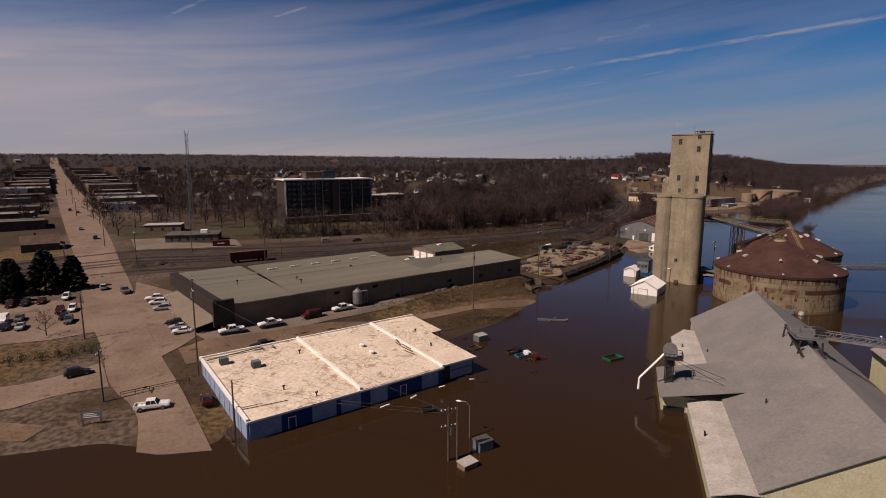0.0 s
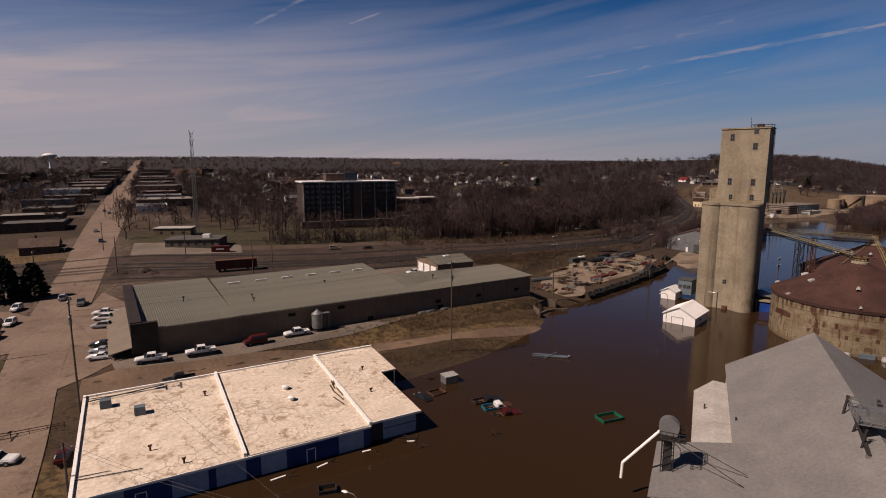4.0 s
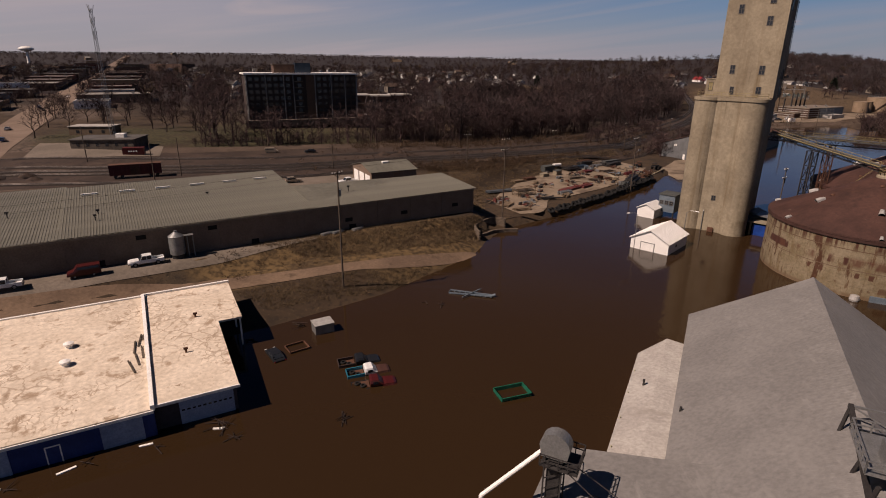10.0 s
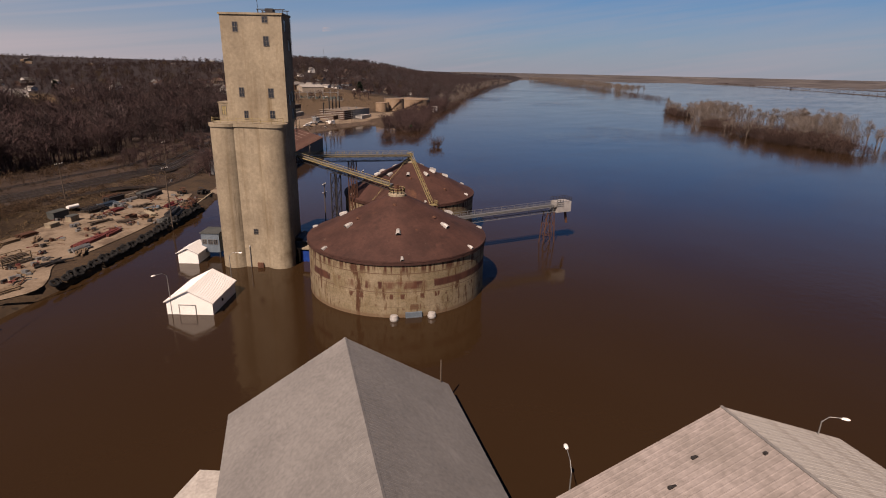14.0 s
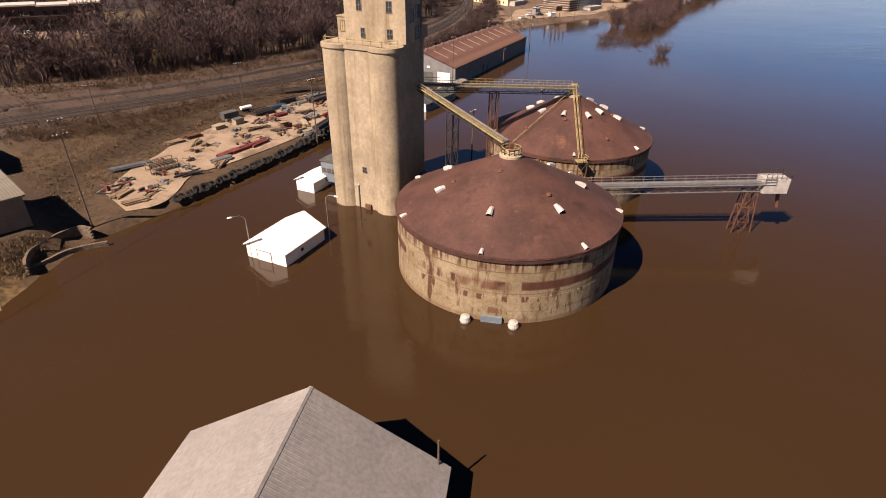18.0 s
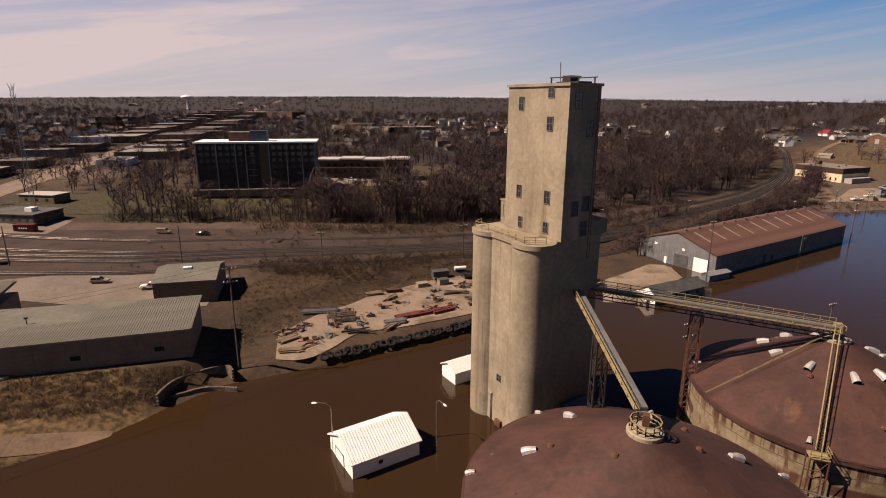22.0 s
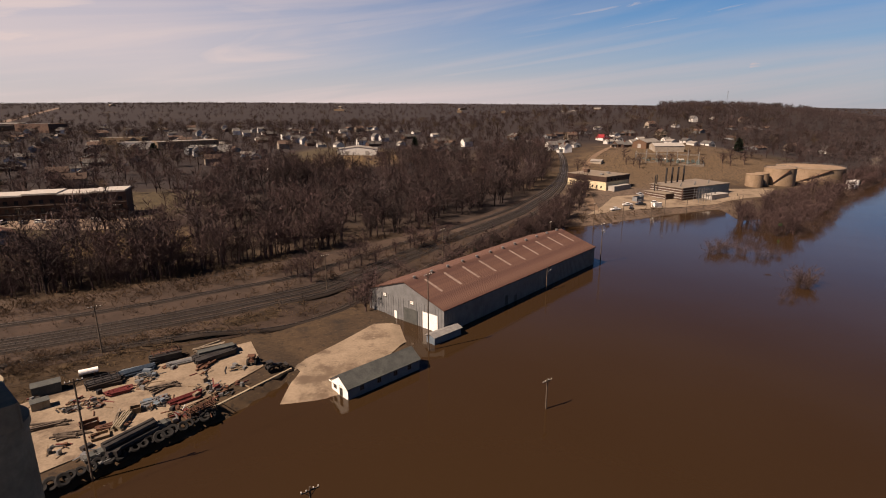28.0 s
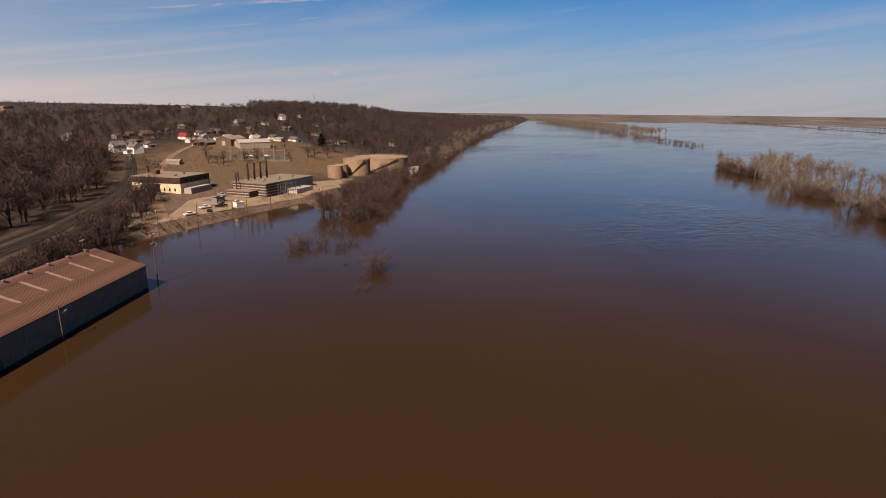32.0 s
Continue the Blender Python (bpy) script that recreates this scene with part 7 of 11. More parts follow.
def bare_tree(seed, height, limbs=7, subs=5, twigs=5, ribbon=0.06, spread=0.42, trunk_frac=0.32, lean=0.0):
    """Trunk and limbs as tapered tubes, twigs as thin blades. Gives (verts, tris) of wood and of twigs, on the unit of metres."""
    r = np.random.default_rng(seed)
    wood, fine = [], []

    def seg(p0, p1, r0, r1, n=4):
        wood.append((p0, p1, r0, r1, n))

    top = np.array([lean * height, 0, height * 0.78])
    tr = height * 0.022
    knots = [np.zeros(3)]
    for k in range(1, 5):
        q = top * k / 4 + np.r_[r.normal(0, 0.015 * height, 2), 0] * (k > 0)
        seg(knots[-1], q, tr * (1 - 0.2 * (k - 1)), tr * (1 - 0.2 * k), 5)
        knots.append(q)

    def along(u):
        u = u * 4
        i = min(3, int(u))
        return knots[i] + (knots[i + 1] - knots[i]) * (u - i)

    def blade(p, d, L, w):
        side = np.cross(d, r.normal(0, 1, 3))
        side /= np.linalg.norm(side) + 1e-9
        fine.append((p, p + d * L, side * w))

    for i in range(limbs):
        u = trunk_frac + (1 - trunk_frac) * (i + r.random()) / limbs
        p = along(min(u, 0.99))
        az = i * 2.4 + r.normal(0, 0.3)
        up = 0.35 + 0.75 * u + r.normal(0, 0.12)
        d = np.array([math.cos(az), math.sin(az), up])
        d /= np.linalg.norm(d)
        L = height * spread * (1.15 - 0.6 * u) * (0.8 + 0.4 * r.random())
        e = p + d * L + np.array([0, 0, 0.06 * L])
        m = p + d * L * 0.5
        r0 = tr * (0.55 - 0.3 * u)
        seg(p, m, r0, r0 * 0.6, 4)
        seg(m, e, r0 * 0.6, r0 * 0.2, 3)
        for j in range(subs):
            k = 0.3 + 0.7 * (j + r.random()) / subs
            q = p + (e - p) * k
            d2 = d * 0.6 + r.normal(0, 0.55, 3)
            d2[2] = abs(d2[2]) * 0.8 + 0.2
            d2 /= np.linalg.norm(d2)
            L2 = L * 0.42 * (0.7 + 0.6 * r.random())
            blade(q, d2, L2, ribbon * 1.3)
            for n in range(twigs):
                s = q + d2 * L2 * (0.25 + 0.75 * r.random())
                d3 = d2 * 0.7 + r.normal(0, 0.6, 3)
                d3[2] += 0.25
                d3 /= np.linalg.norm(d3)
                blade(s, d3, L2 * 0.55 * (0.6 + 0.6 * r.random()), ribbon)
    V, F, o = [], [], 0
    for p0, p1, r0, r1, n in wood:
        d = p1 - p0
        d = d / (np.linalg.norm(d) + 1e-9)
        x = np.cross(d, (0.3, 0.8, 0.1)); x /= np.linalg.norm(x)
        y = np.cross(d, x)
        a = np.arange(n) * 2 * math.pi / n
        ring = np.cos(a)[:, None] * x + np.sin(a)[:, None] * y
        V += [p0 + ring * r0, p1 + ring * r1]
        for i in range(n):
            j = (i + 1) % n
            F += [(o + i, o + j, o + n + j), (o + i, o + n + j, o + n + i)]
        o += 2 * n
    wv, wf = np.concatenate(V), np.array(F)
    V, F, o = [], [], 0
    for p, q, s in fine:
        V += [p - s, p + s, q + s * 0.4, q - s * 0.4]
        F += [(o, o + 1, o + 2), (o, o + 2, o + 3)]
        o += 4
    return wv, wf, np.array(V), np.array(F)


def grow(name, spots, kinds, label, category="tree", mat=None):
    """Many trees in one mesh: spots of x, y, z, height, turn; kinds of (verts, tris) for a tree one metre high."""
    V, F, o = [], [], 0
    for i, (x, y, z, h, a) in enumerate(spots):
        v, f = kinds[i % len(kinds)]
        c, s = math.cos(a), math.sin(a)
        w = v * h
        w = np.stack([w[:, 0] * c - w[:, 1] * s + x, w[:, 0] * s + w[:, 1] * c + y, w[:, 2] + z], 1)
        V.append(w)
        F.append(f + o)
        o += len(v)
    if not V:
        return None
    ob = new(name, raw_mesh(name, np.concatenate(V), np.concatenate(F), mat or MAT["twig"], 3))
    return tagged(ob, label, category, kind="stuff")


def unit_kind(seed, **kw):
    wv, wf, tv, tf = bare_tree(seed, 1.0, **kw)
    return np.concatenate([wv, tv]), np.concatenate([wf, tf + len(wv)])


def fuzzy_kind(seed, n, width, wide=0.30, low=0.22, base=None):
    """A tree one metre high seen from afar: trunk, forking limbs and a ragged crown of fine upward twigs."""
    r = np.random.default_rng(seed)
    V, F = [], []

    def blade(p, d, l, w):
        s = np.cross(d, r.normal(0, 1, 3))
        s /= np.linalg.norm(s) + 1e-9
        k = len(V)
        V.extend([p - s * w, p + s * w, p + d * l])
        F.append((k, k + 1, k + 2))

    for k in range(2):
        blade(np.array([0, 0, -0.02]), np.array([0.03, 0.03 * k, 1.0]), 0.75, 0.016)
    lobes = [(np.array([r.normal(0, wide * 0.45), r.normal(0, wide * 0.45), low + 0.15 + (0.85 - low) * 0.75 * r.random()]), wide * (0.45 + 0.3 * r.random())) for _ in range(7)]
    for c, rad in lobes:
        p = np.array([0, 0, low * 0.7])
        d = c - p
        l = np.linalg.norm(d)
        blade(p, d / l, l * 1.15, 0.011)
    for _ in range(n):
        c, rad = lobes[r.integers(len(lobes))]
        o = r.normal(0, 1, 3)
        o /= np.linalg.norm(o)
        p = c + o * rad * r.random() ** 0.5 * np.array([1, 1, 0.8])
        if p[2] < low * 0.6:
            continue
        d = o * 0.7 + np.array([p[0], p[1], 0.0]) * 1.2 + np.array([0, 0, 0.75])
        d /= np.linalg.norm(d)
        blade(p, d, 0.07 + 0.12 * r.random(), width * (0.6 + 0.8 * r.random()))
    V, F = np.array(V), np.array(F)
    V[:, 2] *= 1.0 / V[:, 2].max()
    if base is not None:
        bv, bf = base
        F = np.concatenate([bf, F + len(bv)])
        V = np.concatenate([bv, V])
    return V, F


NEAR = [unit_kind(s, limbs=8, subs=5, twigs=5, ribbon=0.0042) for s in range(5)]
MID = [fuzzy_kind(25 + s, 330, 0.0040, base=unit_kind(20 + s, limbs=7, subs=4, twigs=2, ribbon=0.0075)) for s in range(6)]
FAR = [fuzzy_kind(40 + s, 150, 0.0105) for s in range(6)]
DIST = [fuzzy_kind(50 + s, 64, 0.024, 0.34, 0.12) for s in range(6)]
TALL = [fuzzy_kind(90 + s, 210, 0.0062, 0.19, 0.16) for s in range(6)]
SHRUB = [fuzzy_kind(70 + s, 110, 0.012, 0.42, 0.05, unit_kind(60 + s, limbs=4, subs=3, twigs=2, ribbon=0.010, trunk_frac=0.02, spread=0.7)) for s in range(4)]

BUSH = [fuzzy_kind(170 + s, 260, 0.011, 0.55, 0.03, unit_kind(160 + s, limbs=6, subs=3, twigs=2, ribbon=0.008, trunk_frac=0.02, spread=0.7)) for s in range(3)]


def scatter(n, poly, lo, hi, seed, keep=None, power=1.0):
    r = np.random.default_rng(seed)
    q = np.array(poly, float)
    out = []
    a, b = q.min(0), q.max(0)
    while len(out) < n:
        p = a + (b - a) * r.random((n * 2, 2))
        ok = inside_poly(p[:, 0], p[:, 1], poly, 0.01) > 0.99
        p = p[ok]
        if keep is not None and len(p):
            p = p[keep(p[:, 0], p[:, 1])]
        for x, y in p:
            out.append((x, y))
        if len(p) == 0:
            break
    out = np.array(out[:n])
    z = ground_height(out[:, 0], out[:, 1])
    return [(x, y, max(zz, -0.4) - 0.1, lo + (hi - lo) * r.random() ** power, r.random() * 6.28) for (x, y), zz in zip(out, z)]


def thin_left(px, py):
    """Fewer trees on the grassy slope towards the street."""
    keep = np.random.default_rng(len(px)).random(len(px)) < np.interp(px, [-130, -70, -40, 0], [0.10, 0.16, 0.45, 1.0])
    return clear_of(px, py) & keep


def clear_of(px, py):
    """Keeps roads, tracks and the built-up spots free of trees."""
    ok = line_distance(px, py, [(-84, 52), (-118, 100), (-137, 140), (-220, 272), (-380, 522), (-1480, 2260)]) > 15
    ok &= line_distance(px, py, RAIL_N) > 9
    ok &= line_distance(px, py, RAIL_S) > 9
    for fx, fy, fr in FOOT:
        ok &= (px - fx) ** 2 + (py - fy) ** 2 > fr * fr
    for box_ in CLEAR:
        ok &= inside_poly(px, py, box_, 0.01) < 0.5
    return ok


CLEAR = [[(-114, 270), (-60, 302), (-74, 330), (-126, 300)], [(-125, 325), (-20, 348), (-28, 395), (-125, 378)], [(-38, 500), (52, 525), (72, 652), (-44, 655)], [(165, 400), (300, 445), (420, 540), (420, 600), (330, 690), (240, 690), (186, 560), (172, 470)],
         [(-170, 195), (-105, 205), (-118, 245), (-175, 245)]]
WOOD = [(-128, 216), (-59, 250), (-6, 270), (26, 292), (67, 338), (108, 383), (156, 466), (186, 562), (182, 640), (60, 575), (-20, 500), (-40, 400), (-30, 350), (-62, 322), (-80, 300), (-112, 262), (-140, 245)]
edge = [(-125, 217), (-59, 251), (-6, 270), (26, 293), (67, 338), (108, 383), (156, 466), (170, 480), (118, 396), (75, 352), (30, 310), (-10, 288), (-64, 268), (-128, 232)]
woods = scatter(260, edge, 6, 17, 1, thin_left)
grow("woods", woods, NEAR, "bare brown winter trees along the railway", "trees")
MAT["twig_pale"] = surface("twig_pale", (0.047, 0.033, 0.031), (0.072, 0.052, 0.049), 0.95, 0.05, island=0.4)
MAT["twig_dark"] = surface("twig_dark", (0.020, 0.0128, 0.0122), (0.034, 0.022, 0.0205), 0.95, 0.05, island=0.5)
woods = scatter(760, WOOD, 8, 21, 2, thin_left, 1.3)
for k, (name, tone) in enumerate((("dense bare winter woods behind the railway", "twig"), ("dark leafless trees in the woods behind the railway", "twig_dark"), ("pale-crowned leafless trees in the woods behind the railway", "twig_pale"))):
    grow("woods", [w for i, w in enumerate(woods) if (0, 1, 0, 2, 1, 0, 1)[i % 7] == k], MID, name, "trees", MAT[tone])
under = scatter(480, edge, 1.2, 4.5, 3, clear_of)
grow("undergrowth", under, SHRUB, "brown tangled undergrowth below the trees", "undergrowth")
# town trees and the woods beyond
TOWN = [(-700, 330), (-260, 300), (-150, 250), (-110, 330), (-60, 400), (-20, 500), (60, 660), (190, 650), (330, 690), (480, 640), (560, 720), (620, 1100), (200, 1200), (-300, 1200), (-800, 1000)]
grow("town_trees", scatter(2300, TOWN, 8, 16, 4, clear_of), FAR, "bare winter trees between the houses of the town", "trees", MAT["twig_far"])
grow("town_trees", scatter(230, [(-420, 250), (-230, 330), (-150, 250), (-112, 320), (-60, 400), (-10, 470), (-60, 600), (-420, 600)], 9, 17, 44, clear_of), MID, "bare winter trees on the town's nearer blocks", "trees")
# lighter, grayer twigs: the bluff's distance haze is in their colour
MAT["twig_hazed"] = surface("twig_hazed", (0.0299, 0.0211, 0.0206), (0.0489, 0.0346, 0.0333), 0.95, 0.02, island=0.3)
BLUFF = [(262, 432), (330, 476), (446, 582), (560, 708), (692, 838), (1050, 1190), (1542, 1612), (1500, 1900), (700, 1700), (420, 1100), (430, 760), (420, 640), (330, 520)]
grow("bluff_woods", scatter(3600, BLUFF, 9, 16, 5, clear_of), DIST, "bare woods on the river bluff", "trees", MAT["twig_hazed"])
HORIZON = [(-3600, 1200), (-800, 1000), (200, 1200), (700, 1700), (1500, 1900), (2400, 2400), (2600, 4200), (-3600, 4200)]
grow("far_woods", scatter(4600, HORIZON, 8, 14, 6, None), DIST, "distant wooded horizon", "trees", MAT["twig_far"])
grow("far_woods", scatter(1300, [(-1700, 300), (-700, 330), (-800, 1000), (-2200, 1400)], 9, 17, 61, clear_of), DIST, "distant trees across the town", "trees", MAT["twig_far"])
MAT["twig_tan"] = surface("twig_tan", (0.042, 0.028, 0.0157), (0.0644, 0.0437, 0.0252), 0.95, 0.02, island=0.28)
grow("town_trees", scatter(170, TOWN, 11, 19, 62, clear_of), FAR, "tan budding trees among the houses of the town", "trees", MAT["twig_tan"])
grow("far_woods", scatter(500, HORIZON, 10, 16, 63, None), DIST, "tan budding trees in the distant woods", "trees", MAT["twig_tan"])
# flooded trees
MAT["willow"] = surface("willow_twig", (0.101, 0.0832, 0.0698), (0.138, 0.116, 0.0994), 0.95, 0.05, island=0.3)
MAT["osier"] = surface("osier_twig", (0.0408, 0.0252, 0.0204), (0.06, 0.0378, 0.0306), 0.95, 0.05, island=0.3)
ISLAND = [(668, 425), (606, 362), (548, 308), (492, 246), (452, 180), (410, 118), (480, 95), (570, 170), (690, 275), (775, 400), (705, 442)]
def patchy(px, py):
    """Stands of trees with open water between them, thicker at the island's upstream tip."""
    k = np.sin(px * 0.043 + 1.3 * np.sin(py * 0.031)) + np.sin(py * 0.057 - px * 0.021 + 0.8)
    return (k > -0.25) | (line_distance(px, py, [(655, 415), (612, 372)]) < 26)


grow("island_trees", scatter(330, ISLAND, 7, 20, 8, patchy, 1.1), TALL, "pale bare cottonwoods standing in the flood", "trees", MAT["willow"])
grow("island_trees", scatter(26, [(540, 318), (602, 330), (560, 270), (470, 215), (455, 232), (505, 270)], 9, 15, 81), MID, "few pale trees standing before a flooded island", "trees", MAT["willow"])
for n_, poly_, lo_, hi_, seed_, label_ in ((90, [(664, 422), (676, 416), (622, 358), (604, 364)], 3, 9, 9, "reddish brush at the tip of a flooded island"),
                                           (44, [(540, 306), (558, 300), (534, 270), (516, 280)], 4, 9, 91, "low reddish brush standing in the flood"),
                                           (150, [(490, 258), (516, 246), (478, 190), (440, 142), (424, 150), (446, 206)], 5, 12, 92, "thick reddish brush on a drowned bank"),
                                           (50, [(436, 132), (448, 122), (412, 92), (396, 100)], 3, 8, 93, "reddish brush trailing along a drowned bank")):
    grow("island_brush", scatter(n_, poly_, lo_, hi_, seed_), BUSH, label_, "brush", MAT["osier"])
grow("island_trees", scatter(700, [(1141, 840), (1230, 905), (1680, 1500), (2160, 2120), (2300, 2120), (1800, 1450), (1300, 860)], 13, 21, 10), FAR, "thin line of flooded trees along a submerged levee", "trees", MAT["willow"])
grow("island_brush", scatter(60, [(950, 606), (1060, 755), (1090, 755), (985, 606)], 3, 9, 11), SHRUB, "sparse brush standing in the river", "brush", MAT["osier"])
grow("bank_trees", scatter(150, [(246, 388), (262, 377), (300, 414), (350, 478), (450, 580), (440, 588), (330, 484), (256, 416)], 8, 13, 12), MID, "bare gray trees on the flooded bank", "trees", MAT["twig"])
grow("bank_brush", scatter(260, [(250, 382), (266, 372), (302, 410), (354, 476), (455, 578), (440, 588), (330, 480), (260, 410)], 2, 5.5, 13), BUSH, "reddish brush along the flooded bank", "brush", MAT["osier"])
for k, (x, y, h) in enumerate(((216, 348, 5.5), (221, 351, 6), (226, 346, 4.5), (231, 340, 4), (238, 343, 3.4), (228, 307, 7), (226, 304, 5), (214, 291, 2.2))):
    grow("flooded_bush", [(x + 1.6 * math.cos(a), y + 1.6 * math.sin(a), -0.3, h * (0.6 + 0.4 * math.cos(a * 3) ** 2), a) for a in (0, 1.6, 3.1, 4.7)], BUSH, "bare reddish bush standing in the flood water", "bush", MAT["osier"])["kind"] = ""
# levee line and plain across the river
grow("far_trees", scatter(150, [(3000, 1640), (2165, 815), (1590, 335), (1640, 300), (2220, 770), (3050, 1580)], 5, 11, 14), DIST, "faint tree lines on the far flood plain", "trees", MAT["twig_far"])
# dry grass and weeds on the banks
MAT["dry_grass"] = surface("dry_grass", (0.090, 0.0615, 0.0325), (0.128, 0.09, 0.0485), 0.95, 0.1, island=0.35)
BLADE = []
for s in range(3):
    r_ = np.random.default_rng(100 + s)
    V_, F_ = [], []
    for i in range(22):
        a_, l_ = r_.random() * 6.28, 0.25 + 0.75 * r_.random()
        p_ = np.r_[r_.normal(0, 0.5, 2), 0]
        t_ = p_ + np.array([math.cos(a_) * 0.4, math.sin(a_) * 0.4, l_])
        w_ = np.array([-math.sin(a_), math.cos(a_), 0]) * 0.06
        V_ += [p_ - w_, p_ + w_, t_]
        F_.append((3 * i, 3 * i + 1, 3 * i + 2))
    BLADE.append((np.array(V_), np.array(F_)))
for poly, n, lo, hi in (([(-28, 97), (-12, 108), (4, 125), (-2, 122), (-19, 111), (-36, 102)], 1500, 0.25, 0.6), ([(-44, 118), (-22, 119), (-2, 131), (7, 142), (6, 150), (-20, 133)], 2600, 0.3, 0.85),
                        ([(-14, 188), (6, 158), (8, 176), (16, 198), (36, 234), (58, 258), (80, 285), (60, 270), (12, 234), (-10, 222)], 5200, 0.22, 0.75), ([(-75, 45), (-64, 47), (-62, 55), (-78, 66), (-80, 62)], 150, 0.3, 0.6),
                        ([(-104, 44), (-88, 46), (-84, 54), (-92, 60), (-104, 55)], 220, 0.3, 0.6), ([(-140, 52), (-110, 66), (-100, 78), (-112, 80), (-140, 70)], 260, 0.3, 0.6)):
    grow("dry_grass", scatter(n, poly, lo, hi, 30 + n), BLADE, "dry brown grass and weeds on the bank", "grass", MAT["dry_grass"])


def single_tree(x, y, h, seed, label="bare gray deciduous tree by the street", mat=None):
    wv, wf, tv, tf = bare_tree(seed, h, limbs=11, subs=7, twigs=6, ribbon=0.035, spread=0.45, trunk_frac=0.22)
    T = thing("tree", pose(x, y, gz(x, y) - 0.1), label, "tree", "bare trees")
    link("trunk", raw_mesh("trunk", wv, wf, MAT["bark"], 3), T)
    link("crown", raw_mesh("crown", tv, tf, mat or MAT["twig"], 3), T)
    return T


first = [single_tree(-177, 226, 13, 201), single_tree(-194, 254, 13, 202), single_tree(-181, 251, 12, 203)]
for k, (x, y, s) in enumerate(((-189, 273, 1.0), (-138, 255, 1.1), (-111, 238, 1.1), (-205, 262, 0.9), (-165, 268, 1.0), (-150, 285, 1.15), (-128, 262, 1.1), (-100, 244, 1.0), (-122, 88, 0.55), (-88, 242, 1.0), (-146, 300, 1.2), (-70, 254, 0.9), (-230, 300, 1.0), (-215, 285, 0.9))):
    c = copy_thing(first[k % 3], pose(x, y, gz(x, y) - 0.1, 0, 0, 77 * k))
    c.scale = (s, s, s)
big = single_tree(-96, 500, 26, 210, "tall pale sycamore standing above the town", MAT["willow"])
for x, y, s in ((-215, 560, 0.8), (-150, 640, 0.8)):
    c = copy_thing(big, pose(x, y, gz(x, y), 0, 0, 40))
    c.scale = (s, s, s)


def evergreen(x, y, h, seed):
    r = np.random.default_rng(seed)
    T = thing("evergreen_tree", pose(x, y, gz(x, y)), "dark green bushy evergreen tree beside the parking lot", "tree", "evergreens")
    bm = BM()
    tube(bm, (0, 0, -0.2), (0, 0, h * 0.9), h * 0.03, 0.03, 6)
    part("trunk", bm, MAT["bark"], T)
    V, F, o = [], [], 0
    for i in range(900):
        u = r.random() ** 0.8
        z = h * (0.06 + 0.94 * u)
        rad = h * 0.36 * (1 - u) ** 0.65 * (0.55 + 0.5 * r.random())
        a = r.random() * 6.28
        p = np.array([rad * math.cos(a), rad * math.sin(a), z])
        d = np.array([math.cos(a), math.sin(a), -0.25 + 0.5 * r.random()])
        s = np.cross(d, r.normal(0, 1, 3)); s /= np.linalg.norm(s)
        L = h * (0.05 + 0.06 * r.random())
        V += [p - d * L - s * L * 0.5, p - d * L + s * L * 0.5, p + d * L + s * L * 0.25, p + d * L - s * L * 0.25]
        F += [(o, o + 1, o + 2), (o, o + 2, o + 3)]
        o += 4
    link("crown", raw_mesh("crown", np.array(V), np.array(F), MAT["needle"], 3), T)
    return T


MAT["needle"] = surface("evergreen_needles", (0.00739, 0.0123, 0.00616), (0.0136, 0.0209, 0.00986), 0.9, 0.3, island=0.35)
ev = [evergreen(-147, 127, 13, 1), evergreen(-155, 124, 11, 2)]
for k, (x, y, s) in enumerate(((-163, 121, 0.9), (-170, 118, 0.85), (-141, 131, 0.8), (120, 345, 0.5), (127, 352, 0.55), (134, 362, 0.5), (-150, 116, 0.6), (360, 640, 1.1), (-560, 620, 1.2), (-520, 560, 1.1), (-160, 600, 1.0), (60, 700, 1.0))):
    c = copy_thing(ev[k % 2], pose(x, y, gz(x, y), 0, 0, 60 * k))
    c.scale = (s, s, s)

BRUSH = [unit_kind(80 + k, limbs=5, subs=3, twigs=2, ribbon=0.03, trunk_frac=0.02, spread=0.8) for k in range(3)]
MAT["bramble"] = surface("bramble", (0.0434, 0.0255, 0.0133), (0.0663, 0.0408, 0.0214), 0.95, 0.05, island=0.5)
grow("bank_brush", scatter(620, [(-20, 200), (10, 205), (30, 238), (60, 262), (78, 290), (66, 276), (40, 250), (8, 228), (-24, 212)], 0.7, 1.9, 93, clear_of), BRUSH, "dry brown brambles on the railway slope", "brush", MAT["bramble"])
grow("bank_brush", scatter(260, [(-38, 106), (-20, 117.5), (-4, 128), (6, 137), (7, 147), (-10, 136), (-30, 122), (-46, 112)], 0.4, 1.0, 94, clear_of), BRUSH, "dry brown weeds on the slope below the warehouse", "brush", MAT["bramble"])

grow("bank_brush", scatter(300, [(452, 570), (560, 692), (700, 826), (1050, 1172), (1060, 1186), (690, 838), (556, 706), (444, 580)], 4, 9, 95), FAR, "reddish brush along the foot of the bluff", "brush", MAT["osier"])
grow("bank_trees", scatter(200, [(460, 578), (700, 836), (1060, 1180), (1545, 1596), (1530, 1640), (1040, 1210), (680, 862), (440, 600)], 9, 16, 96), FAR, "pale bare trees along the foot of the bluff", "trees", MAT["willow"])

